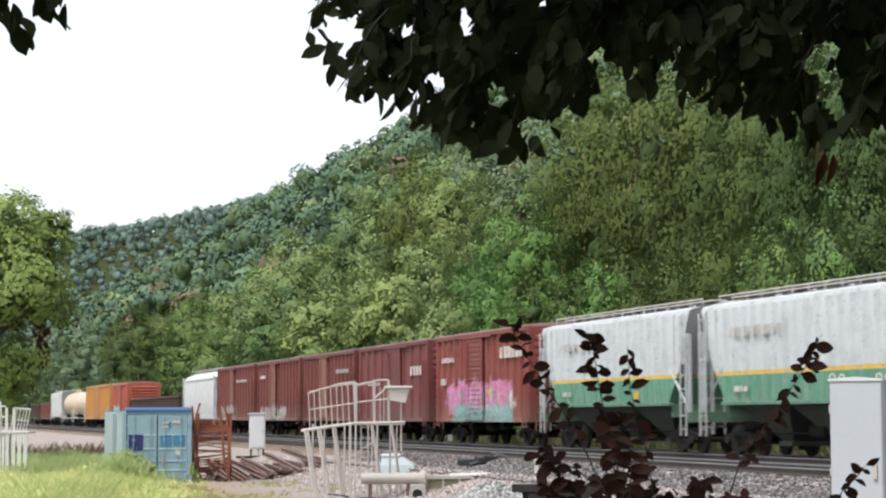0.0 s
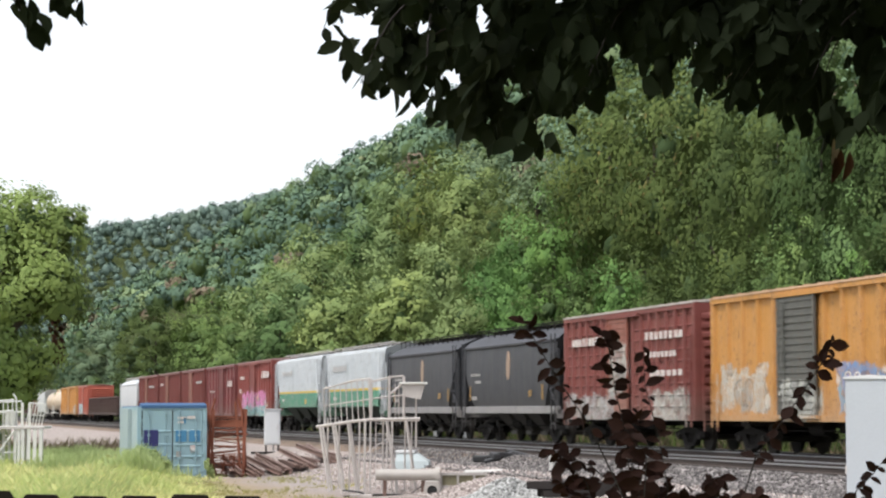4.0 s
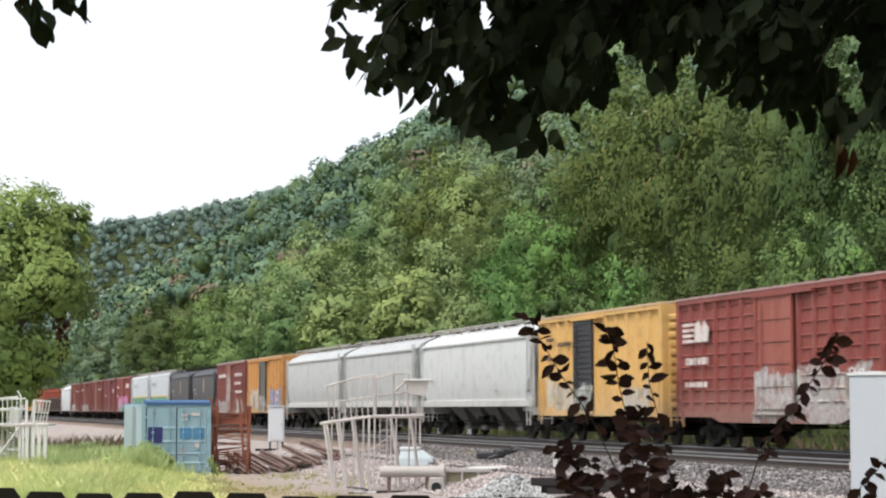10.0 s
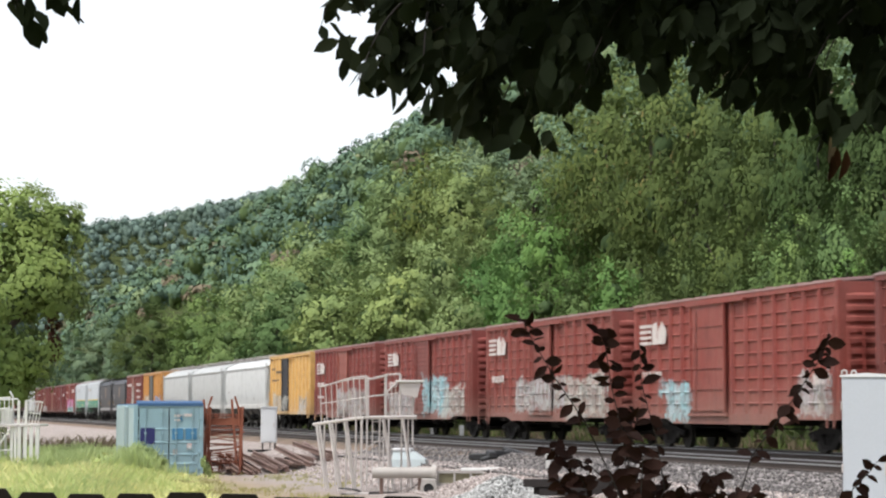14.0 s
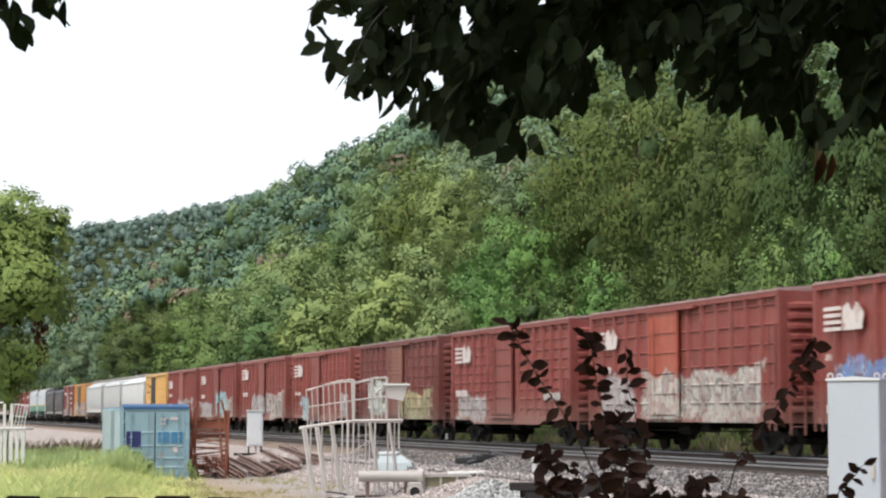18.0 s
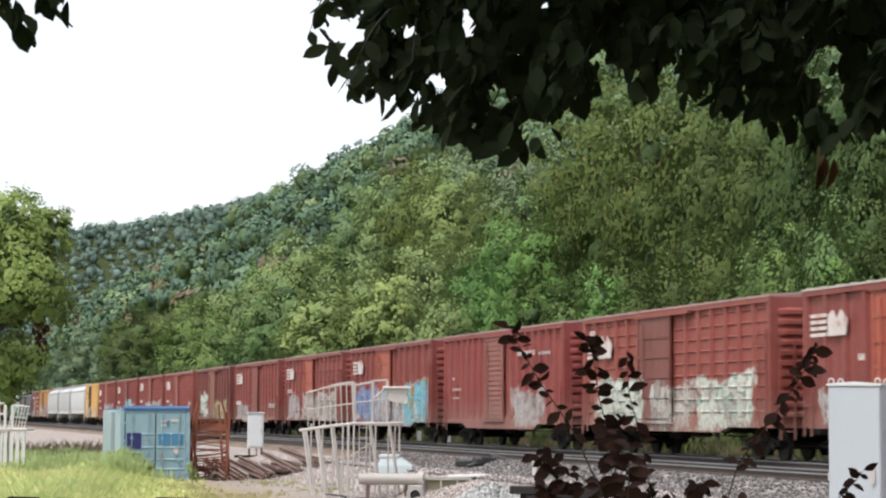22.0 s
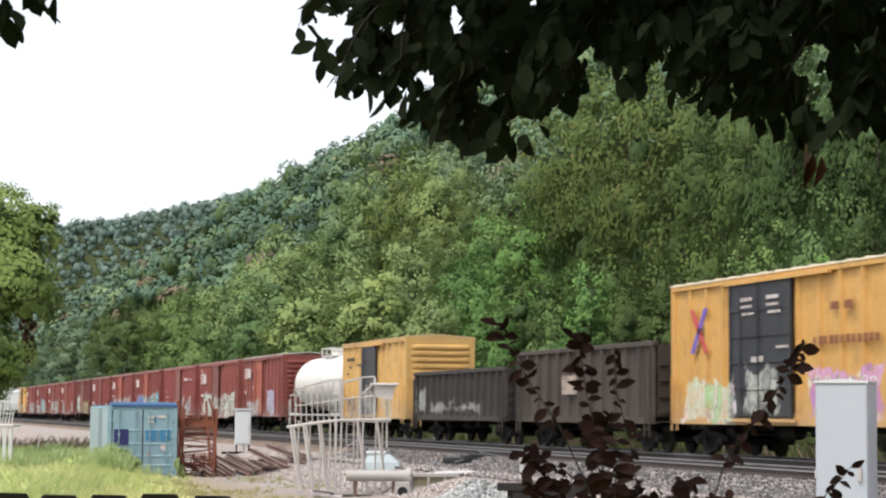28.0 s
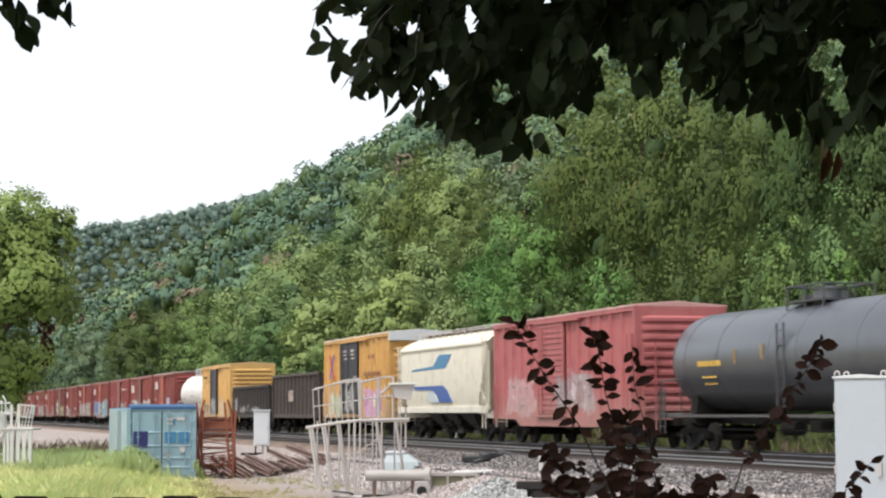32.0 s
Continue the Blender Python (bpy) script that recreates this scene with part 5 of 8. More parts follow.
def build_train():
    W = PAINT_WHITE
    # head of what is seen, far down the line
    gondola(324.6, 17.5, "dark rusty gondola far down the line", (0.06, 0.035, 0.03))
    gondola(306.0, 17.5, "brown-red gondola far down the line", (0.16, 0.05, 0.035))
    covered_hopper(288.1, 17.4, "pale grey covered hopper far down the line", (0.5, 0.52, 0.5), round_side=False, ribbed=True)
    tank_car(270.7, 14.8, "cream tank car with brown stains", (0.5, 0.4, 0.28), platform=False, centre=2.7, radius=1.5)
    tank_car(255.9, 15.6, "cream tank car with brown stains", (0.52, 0.42, 0.3), platform=False, centre=2.7, radius=1.5)
    boxcar(240.3, 26.5, "long orange boxcar with faded doors", ORANGE, posts=18, door=(0.5, 4.6), seed=3, rust=0.5, tags=[(22, 2.0, 1.6, 0.5, GREYS)])
    boxcar(212.9, 14.2, "bright red boxcar with ribbed end", (0.4, 0.08, 0.045), seed=4, tags=[(4, 3, 1.6, 0.6, TEALS)], gap=1.6, top=4.4)
    gondola(198.0, 34.0, "low dark brown gondola coupled behind a red boxcar", (0.05, 0.028, 0.025), top=2.75, posts=22)
    covered_hopper(163.2, 16.8, "white covered hopper with smooth rounded sides", (0.5, 0.52, 0.53), slope=1.2)
    boxcar(146.4, 15.9, "brown-red boxcar with rust and faded door", RED_DARK, gap=1.3, seed=5, door=(0.42, 1.6), door_base=(0.24, 0.09, 0.06), lettering=[(8, 12, 3.5, 0.35, 6, PAINT_GREY)], tags=[(4, 3.4, 1.4, 0.35, GREYS)])
    boxcar(130.5, 14.7, "brown-red boxcar with rust and faded door", RED_DARK, gap=1.2, seed=6, door=(0.4, 1.6), door_base=(0.26, 0.1, 0.07), lettering=[(1, 3, 3.6, 0.4, 3, W)], tags=[(5, 4, 1.35, 0.3, GREYS)])
    boxcar(115.8, 13.9, "brown-red boxcar with pale door and lettering", RED_DARK, gap=1.2, seed=7, door=(0.42, 1.7), door_base=(0.28, 0.11, 0.08), lettering=[(8.5, 11.5, 3.5, 0.4, 5, PAINT_GREY)])
    boxcar(101.9, 14.8, "dark red boxcar with small white lettering", (0.17, 0.035, 0.035), gap=1.5, seed=8, posts=9, door=(0.55, 2.4), lettering=[(2, 4.5, 2.7, 0.25, 6, PAINT_GREY), (10.3, 12.4, 3.2, 0.8, 2, W)], rust=0.2)
    boxcar(87.1, 14.5, "red boxcar with spray-painted figures along its side", RED, gap=1.4, seed=9, door=(0.45, 2.4), lettering=[(1, 3, 3.5, 0.4, 3, W), (0.8, 1.8, 2.6, 0.5, 2, W), (9.5, 12.5, 3.6, 0.8, 3, W)], tags=[(6.3, 4.8, 2.0, 0.55, PINKS), (6.8, 4.2, 1.25, 0.25, [(0.05, 0.33, 0.3), (0.1, 0.4, 0.38), (0.2, 0.5, 0.5)])], rust=0.4)
    band = [(1.0, 2.28, (0.07, 0.25, 0.16)), (2.28, 2.4, (0.6, 0.4, 0.08))]
    for c, p, s in ((72.6, 15.2, 3), (57.4, 15.5, 4)):
        covered_hopper(c, p, "white and green covered hopper with yellow stripe", (0.46, 0.49, 0.51), band, True, round_side=False, outlet=(0.03, 0.05, 0.04), bays=3, rust=0.35,
                       lettering=[(2.4, 6.0, 3.5, 0.55, 4, PAINT_GREY), (2.6, 3.6, 1.9, 0.3, 2, PAINT_WHITE), (9.8, 10.3, 1.8, 0.5, 1, PAINT_YELLOW)], seed=s, sill_base=(0.07, 0.2, 0.14), gap=0.9, slope=2.0, side_low=1.5)
    for c, p, s in ((41.9, 13.5, 5), (28.4, 13.8, 6)):
        car = covered_hopper(c, p, "black covered hopper with pale sill and lettering", (0.045, 0.047, 0.054), (), False, sill_base=(0.22, 0.22, 0.23), bays=3, fade=0.3, rust=0.1, gap=0.9, side_low=1.36, top=4.5, rail_paint=UNDER,
                       lettering=[(1.6, 2.4, 1.75, 0.3, 2, PAINT_GREY), (1.5, 2.9, 2.7, 0.2, 3, PAINT_GREY), (9.6, 10.0, 1.9, 0.5, 1, PAINT_OCHRE), (1.3, 1.5, 1.95, 1.1, 1, PAINT_OCHRE), (11.2, 11.4, 1.95, 1.1, 1, PAINT_OCHRE), (2.2, 3.0, 2.4, 0.2, 2, PAINT_GREY)], seed=s, slope=1.7)
        mark = [(-0.3 + 0.24 * math.cos(a), 2.95 + 0.52 * math.sin(a) * (1 if math.sin(a) < 0 else 1.15)) for a in np.linspace(0, math.tau, 20, endpoint=False)]
        part("emblem", Geo().prism(mark, "x", -1.6, -1.57), PAINT_BEIGE, car, "faded oval beige mark")
    boxcar(14.6, 13.9, "brown-red boxcar with large white lettering and door graffiti", (0.2, 0.05, 0.042), gap=1.3, seed=10, seams=9, posts=16, door=(0.46, 1.9), door_base=(0.3, 0.1, 0.07), roof=(0.4, 0.36, 0.33), top=4.5,
           lettering=[(1.0, 4.6, 3.6, 0.5, 5, W), (8.4, 11.8, 3.6, 0.45, 4, W), (8.4, 11.2, 3.0, 0.35, 4, W), (8.8, 11.8, 2.4, 0.35, 3, W)], tags=[(6.0, 0.9, 2.7, 0.7, PALE), (3.0, 2.6, 1.3, 0.35, GREYS), (10.5, 1.6, 1.4, 0.4, PALE)])
    boxcar(0.7, 14.6, "orange boxcar with grey corrugated door and graffiti", ORANGE, gap=1.4, seed=11, posts=12, door=(0.46, 2.3), door_base=(0.1, 0.1, 0.09), rust=0.45,
           tags=[(2.2, 1.6, 1.9, 0.5, PALE), (10.5, 2.2, 1.8, 0.6, VIOLETS), (6.3, 1.2, 1.5, 0.4, PALE)])
    for c, p, s in ((-13.9, 17.0, 7), (-30.9, 16.8, 8), (-47.7, 18.2, 9)):
        covered_hopper(c, p, "pale grey covered hopper with smooth rounded sides", (0.4, 0.41, 0.4) if s < 9 else (0.5, 0.51, 0.5), (), False, sill_base=(0.5, 0.5, 0.48), bays=4, fade=0.05, rust=0.06, outlet=(0.14, 0.14, 0.135), side_low=1.5, cut_top=2.9,
                       lettering=[(12.3, 12.8, 1.9, 0.3, 1, PAINT_GREY), (14.0, 14.5, 1.5, 0.15, 1, PAINT_WHITE), (2.0, 2.5, 2.4, 0.3, 1, PAINT_GREY)], seed=s, gap=0.9, slope=1.0, top=4.66)
    boxcar(-65.9, 14.3, "yellow boxcar with black corrugated door", YELLOW, gap=1.3, seed=12, posts=12, door=(0.41, 1.9), door_base=(0.03, 0.032, 0.04), rust=0.2, top=4.5,
           lettering=[(1.0, 2.0, 3.7, 0.25, 3, PAINT_BLACK), (2.4, 4.0, 3.5, 0.3, 4, PAINT_BLACK), (1.0, 3.4, 3.0, 0.2, 4, PAINT_BLACK)], tags=[(2.2, 1.4, 1.7, 0.4, PALE), (10.5, 1.2, 1.5, 0.4, GREYS), (5.3, 0.9, 1.6, 0.3, PALE)])
    # the block of red boxcars
    red = lambda front, pitch, **k: boxcar(front, pitch, k.pop("label"), k.pop("base", RED), **k)
    red(-80.2, 17.1, label="red boxcar with white emblem and plain door", seams=9, drop=0.15, posts=15, door=(0.5, 2.4), door_style="panels", door_base=(0.3, 0.07, 0.05), emblem_at=(0.6, 3.5, 1.1), seed=13, tags=[(9.5, 3.5, 1.6, 0.6, GREYS)], lettering=[(0.8, 2.8, 2.6, 0.4, 3, PAINT_WHITE), (0.8, 2.6, 1.9, 0.3, 3, PAINT_WHITE)])
    red(-97.3, 17.7, label="red boxcar with white emblem and turquoise graffiti", seams=9, drop=0.15, posts=15, door=(0.47, 2.5), emblem_at=(0.7, 3.6, 1.1), seed=14, tags=[(9.6, 2.0, 1.9, 0.75, TEALS), (12.5, 1.7, 1.6, 0.5, PALE), (3.2, 3.0, 1.4, 0.5, GREYS)], lettering=[(6.6, 7.0, 3.0, 0.3, 1, PAINT_WHITE), (0.9, 2.6, 2.4, 0.5, 3, PAINT_WHITE)])
    red(-115.0, 17.3, label="red boxcar with white emblem and pale graffiti", seams=9, drop=0.15, posts=15, door=(0.48, 2.4), door_style="panels", emblem_at=(0.5, 3.7, 1.2), seed=15, tags=[(7.0, 3.0, 1.8, 0.5, GREYS), (12.4, 2.2, 1.7, 0.6, PALE)], base=(0.25, 0.052, 0.04), lettering=[(0.9, 2.6, 2.4, 0.5, 3, PAINT_WHITE)])
    red(-132.3, 17.1, label="red boxcar with white emblem and blue-grey tag", seams=9, drop=0.15, posts=15, door=(0.42, 2.6), door_style="panels", emblem_at=(0.6, 3.6, 1.2), seed=16, tags=[(3.7, 1.3, 1.5, 0.5, TEALS), (13.5, 1.0, 1.6, 0.4, GREYS)], lettering=[(6.4, 7.0, 3.3, 0.5, 1, PAINT_WHITE), (6.4, 7.0, 2.3, 0.4, 1, PAINT_WHITE), (0.8, 2.6, 2.3, 0.35, 3, PAINT_WHITE), (13.5, 14.6, 2.0, 0.6, 2, PAINT_WHITE)], base=(0.26, 0.05, 0.038))
    red(-149.4, 17.0, label="dark red boxcar with olive graffiti panel", seams=7, posts=13, door=(0.5, 2.6), door_base=(0.26, 0.09, 0.06), seed=17, tags=[(3.2, 1.6, 2.0, 0.7, MINTS), (11.0, 2.6, 1.6, 0.5, [(0.4, 0.4, 0.22), (0.5, 0.44, 0.26), (0.3, 0.3, 0.16)])], base=RED_DARK)
    red(-166.4, 17.5, label="red boxcar with white emblem and paneled door", seams=9, drop=0.15, posts=15, door=(0.48, 2.5), door_style="panels", emblem_at=(0.7, 3.6, 1.2), seed=18, tags=[(3.0, 2.0, 1.4, 0.4, GREYS)], lettering=[(6.5, 7.0, 3.0, 0.35, 1, PAINT_WHITE), (0.8, 2.6, 2.0, 0.5, 3, PAINT_WHITE), (12.5, 14.5, 1.8, 0.5, 3, PAINT_GREY)])
    red(-183.9, 17.4, label="red boxcar with orange door and cream graffiti", posts=14, seams=6, door=(0.45, 2.3), door_style="panels", door_base=ORANGE_RED, emblem_at=(0.6, 3.6, 1.1), seed=19, tags=[(2.6, 1.5, 1.7, 0.6, GREYS), (9.4, 4.5, 1.75, 0.65, PALE)], lettering=[(0.8, 2.2, 2.6, 0.4, 2, PAINT_WHITE)])
    red(-201.3, 17.9, label="red boxcar with orange door and colourful graffiti", posts=14, door=(0.46, 2.3), door_style="panels", door_base=ORANGE_RED, emblem_at=(0.7, 3.6, 1.15), seed=20, post_w=0.12, drop=0.2, tags=[(3.6, 2.6, 1.8, 0.7, VIOLETS), (8.2, 2.6, 1.7, 0.75, [(0.5, 0.36, 0.38), (0.62, 0.55, 0.5), (0.35, 0.25, 0.35), (0.2, 0.45, 0.5)]), (13.0, 2.0, 1.9, 0.9, SPECTRUM)], lettering=[(0.8, 1.2, 2.6, 0.3, 1, PAINT_WHITE)])
    red(-219.2, 18.0, label="red boxcar with corrugated door and rusty sill", posts=18, door=(0.47, 2.4), door_base=(0.3, 0.1, 0.08), seed=21, drop=0.2, base=(0.265, 0.048, 0.042), post_w=0.12, tags=[(11.5, 1.8, 1.6, 0.5, GREYS)], lettering=[(1.5, 1.9, 2.75, 0.2, 1, PAINT_WHITE), (1.5, 2.9, 2.3, 0.18, 3, PAINT_GREY), (1.5, 2.6, 1.95, 0.14, 3, PAINT_GREY), (10.6, 12.8, 3.55, 0.35, 3, PAINT_WHITE), (13.2, 14.6, 3.5, 0.22, 2, PAINT_GREY)])
    red(-237.2, 17.5, label="red boxcar with white emblem and mint graffiti", seams=9, drop=0.15, posts=15, door=(0.44, 2.7), door_style="panels", door_base=(0.2, 0.06, 0.05), emblem_at=(0.5, 3.5, 1.25), seed=22, tags=[(3.6, 2.3, 1.75, 0.65, MINTS), (8.2, 1.6, 1.6, 0.6, PALE), (12.2, 1.9, 1.7, 0.6, MINTS)], base=(0.27, 0.058, 0.044), lettering=[(0.8, 1.4, 4.0, 0.3, 1, PAINT_WHITE), (0.8, 1.8, 2.3, 0.4, 2, PAINT_WHITE)])
    red(-254.7, 14.1, label="red boxcar with orange door and pale roof", gap=1.6, posts=11, door=(0.42, 2.3), door_style="panels", door_base=ORANGE_RED, emblem_at=(0.5, 3.6, 1.1), seed=23, roof=(0.42, 0.38, 0.34), tags=[(8.6, 1.0, 1.8, 0.6, [(0.45, 0.5, 0.62), (0.6, 0.62, 0.68), (0.35, 0.38, 0.5)]), (3.0, 2.2, 1.4, 0.4, GREYS)], lettering=[(0.7, 1.1, 2.4, 0.4, 1, PAINT_WHITE), (3.2, 3.6, 2.7, 0.3, 1, PAINT_WHITE)])
    tank_car(-268.8, 13.8, "white tank car with platform on top", (0.66, 0.64, 0.6), centre=2.75, radius=1.45, rust=0.12, rail_top=0.42, climb=False, lettering=[(2.2, 3.6, 2.35, 0.25, 4, PAINT_GREY), (6.8, 8.2, 2.5, 0.2, 3, PAINT_GREY)])
    boxcar(-282.6, 14.1, "yellow boxcar with dark grey corrugated door", YELLOW, gap=1.5, seed=24, posts=11, door=(0.45, 2.6), door_base=(0.05, 0.05, 0.062), rust=0.25, top=4.55, roof=(0.5, 0.34, 0.16),
           lettering=[(1.0, 2.6, 3.8, 0.3, 4, PAINT_BLACK), (1.6, 2.2, 3.4, 0.2, 2, PAINT_BLACK), (3.2, 4.6, 3.5, 0.25, 2, PAINT_BLACK), (1.0, 1.6, 3.1, 0.15, 1, PAINT_BLACK)], tags=[(2.0, 1.4, 1.5, 0.35, [(0.4, 0.33, 0.25), (0.5, 0.42, 0.36), (0.12, 0.09, 0.09)]), (5.8, 1.0, 1.7, 0.5, PALE), (9.0, 1.2, 1.7, 0.4, [(0.45, 0.36, 0.25), (0.5, 0.42, 0.3)])])
    gondola(-296.7, 14.8, "black gondola with ribbed sides", (0.034, 0.03, 0.029), top=2.85, posts=14, tags=[(1.2, 0.6, 1.7, 0.5, GREYS), (6.0, 3.5, 1.4, 0.1, GREYS)])
    gondola(-311.5, 15.2, "dark brown high-sided gondola with a placard", (0.052, 0.041, 0.036), top=3.35, posts=12, patch=5.2)
    tall = boxcar(-326.7, 16.8, "tall yellow boxcar with black double doors and graffiti", (0.62, 0.33, 0.08), gap=1.8, seed=25, posts=12, door=(0.43, 3.9), door_base=(0.03, 0.032, 0.04), door_style="panels", top=5.0, roof=(0.66, 0.58, 0.45), rust=0.15,
           lettering=[(10.7, 12.2, 3.95, 0.4, 1, PAINT_BROWN), (9.7, 13.4, 3.1, 0.4, 6, PAINT_BROWN)],
           tags=[(2.8, 1.9, 1.6, 0.5, [(0.75, 0.6, 0.66), (0.78, 0.74, 0.74), (0.72, 0.52, 0.6), (0.3, 0.55, 0.3)]), (11.2, 2.0, 1.75, 0.55, [(0.6, 0.4, 0.62), (0.72, 0.7, 0.72), (0.35, 0.55, 0.25), (0.4, 0.15, 0.45)]), (6.6, 1.1, 1.9, 0.5, PALE)])
    for a, b, m in ((2.75, 1.65, SPRAY_RED), (1.7, 2.7, SPRAY_VIOLET)):
        g = Geo().prism([(7.5 - a - 0.14, 2.95), (7.5 - a + 0.14, 2.95), (7.5 - b + 0.14, 4.25), (7.5 - b - 0.14, 4.25)], "x", -1.625, -1.615)
        part("sprayed_stroke", g, m, tall, "sprayed crossing stroke")
    r = np.random.default_rng(44)
    for q, z, hh in ((5.3, 4.35, 0.2), (7.0, 4.35, 0.2), (5.3, 4.15, 0.14), (7.0, 4.15, 0.14), (5.4, 3.95, 0.14), (7.1, 3.95, 0.14), (7.6, 3.0, 0.14), (6.0, 2.7, 0.3)):
        bars(tall, -1.672, 7.5 - q, 6.7 - q, z, hh, 2, PAINT_WHITE, r)
    part("end_cap", Geo().prism([(-1.62, 4.62), (1.62, 4.62), (1.62, 5.03), (0, 5.16), (-1.62, 5.03)], "y", -7.66, -7.5), WHITE_BOX, tall, "white top of the car end")
    part("door_split", Geo().box(-1.7, -1.68, -0.03, 0.03, 1.2, 4.8), DARK_VOID, tall, "dark gap between the two doors", at=(0, 7.5 - 15.0 * 0.43, 0))
    car = covered_hopper(-343.5, 15.7, "cream covered hopper with large blue emblem", (0.62, 0.57, 0.46), (), False, bays=3, fade=0.06, rust=0.12, gap=1.0, slope=1.6, round_side=True, top=4.7, side_low=1.4, sill_base=(0.7, 0.66, 0.56), seed=9)
    upper = [(7.35 - q, z) for q, z in ((2.6, 3.02), (7.4, 3.06), (8.4, 3.08), (9.3, 3.66), (7.3, 3.66), (6.4, 3.2), (2.6, 3.1))]
    lower = [(7.35 - q, z) for q, z in ((3.0, 2.34), (3.0, 2.2), (6.2, 2.14), (6.9, 1.95), (7.4, 1.62), (9.4, 1.62), (8.6, 2.16), (7.9, 2.34))]
    part("emblem", Geo().prism(upper, "x", -1.6, -1.57), BLUE_PATCH, car, "angular mid-blue mark")
    part("emblem", Geo().prism(lower, "x", -1.6, -1.55), DEEP_BLUE, car, "angular deep blue mark")
    part("faded_mark", Geo().prism([(7.35 - q, z) for q, z in ((5.2, 2.1), (6.2, 2.1), (7.3, 1.62), (5.9, 1.62))], "x", -1.595, -1.55), HOOD, car, "faded pale blue patch")
    boxcar(-359.2, 17.8, "faded pink-red boxcar with corrugated door", RED_PINK, gap=1.9, seed=26, posts=14, door=(0.46, 2.9), rust=0.12, fade=0.15, top=4.6, roof=(0.5, 0.3, 0.28), drop=0.25,
           tags=[(3.2, 1.6, 1.8, 0.6, [(0.5, 0.36, 0.36), (0.62, 0.56, 0.54), (0.42, 0.26, 0.26)]), (9.8, 1.9, 2.0, 0.5, [(0.36, 0.36, 0.36), (0.55, 0.5, 0.5), (0.28, 0.24, 0.24)])])
    tank_car(-377.0, 19.5, "glossy black tank car with yellow marks", (0.055, 0.059, 0.07), centre=2.68, radius=1.5, rust=0.03, fade=0.08, gloss=0.3, shine=1.0, rail_top=0.42, deck=(0.06, 0.06, 0.065), lettering=[(3.2, 5.0, 2.6, 0.3, 3, PAINT_YELLOW), (3.4, 4.6, 2.2, 0.12, 2, PAINT_YELLOW), (3.4, 4.4, 2.0, 0.1, 2, PAINT_YELLOW), (5.9, 6.05, 2.75, 0.8, 1, PAINT_OCHRE), (7.8, 7.95, 2.85, 0.8, 1, PAINT_OCHRE)])
    boxcar(-397.0, 17.5, "red boxcar at the end of the block", RED, seed=27)


build_train()

# ---- things in the yard ----


def container():
    t = thing("shipping_container", "teal steel shipping container with closed double doors", "container", (9.0, 78.3, -1.28))
    W, L, H = 2.6, 6.06, 2.66
    shell = Geo().box(0.03, W - 0.03, 0.1, L - 0.05, 0.14, H - 0.05)
    part("shell", shell, TEAL, t)
    # pressed side walls
    for x, s in ((0.03, -1), (W - 0.03, 1)):
        out = []
        for i in range(21):
            y = 0.25 + i * 0.275
            out += [(y, 0), (y + 0.07, 0.035), (y + 0.14, 0.035), (y + 0.2, 0)]
        g = Geo().loft([[(x + s * d, y, z) for y, d in out] for z in (0.16, H - 0.12)], False, False)
        part("side_wall", g, TEAL_PALE, t, "pale corrugated side wall")
    for x in (0, W - 0.16):
        for y in (0, L - 0.16):
            part("corner_post", Geo().box(x, x + 0.16, y, y + 0.16, 0, H, 0.012), TEAL, t)
    for z in (0, H - 0.12):
        part("header", Geo().box(0.16, W - 0.16, 0.0, 0.12, z, z + 0.12, 0.01), TEAL, t)
        for x in (0.0, W - 0.1):
            part("side_rail", Geo().box(x, x + 0.1, 0.16, L - 0.16, z, z + 0.12), TEAL, t)
    g = Geo()
    for i in range(22):
        g.prism([(0.1 + i * 0.268, H - 0.02), (0.18 + i * 0.268, H + 0.03), (0.28 + i * 0.268, H + 0.03), (0.34 + i * 0.268, H - 0.02)], "x", 0.06, W - 0.06)
    part("roof", g.box(0.05, W - 0.05, 0.06, L - 0.06, H - 0.06, H - 0.01), BLUE_ROOF, t, "blue corrugated roof")
    part("roof_lip", Geo().prism([(-0.03, H - 0.05), (-0.03, H + 0.06), (0.5, H + 0.15), (0.6, H + 0.15), (0.6, H)], "x", 0.14, W - 0.02), BLUE_ROOF, t, "raised blue sheet over the roof edge")
    for k, (a, b) in enumerate(((0.17, W / 2 - 0.01), (W / 2 + 0.01, W - 0.17))):
        part("door_gasket", Geo().box(a - 0.012, a + 0.016, -0.012, 0.02, 0.14, H - 0.14), DARK_VOID, t, "dark rubber seal at the door edge")
        d = part("door", Geo().box(a, b, 0.0, 0.05, 0.13, H - 0.13, 0.008), TEAL, t, "teal container door")
        for z in (0.45, 0.8, 1.25, 1.75):
            part("door_rib", Geo().prism([(0.001, z - 0.05), (-0.025, z - 0.02), (-0.025, z + 0.02), (0.001, z + 0.05)], "x", a + 0.06, b - 0.06), TEAL, d)
        for x in (a + 0.25, b - 0.25):
            rod = part("lock_rod", Geo().tube([(x, -0.05, 0.05), (x, -0.05, H - 0.05)], 0.016, 8), TEAL, d)
            part("lock_handle", Geo().box(x - 0.2, x + 0.02, -0.085, -0.06, 1.0, 1.04), TEAL, d)
            for z in (0.2, 0.75, 1.6, H - 0.25):
                part("rod_bracket", Geo().box(x - 0.05, x + 0.05, -0.075, 0.0, z - 0.03, z + 0.03), TEAL, d)
        for z in (0.3, 0.9, 1.5, 2.15):
            x = a - 0.02 if k == 0 else b + 0.02
            part("hinge", Geo().box(x - 0.05, x + 0.05, -0.03, 0.02, z - 0.05, z + 0.05, 0.008), TEAL, d)
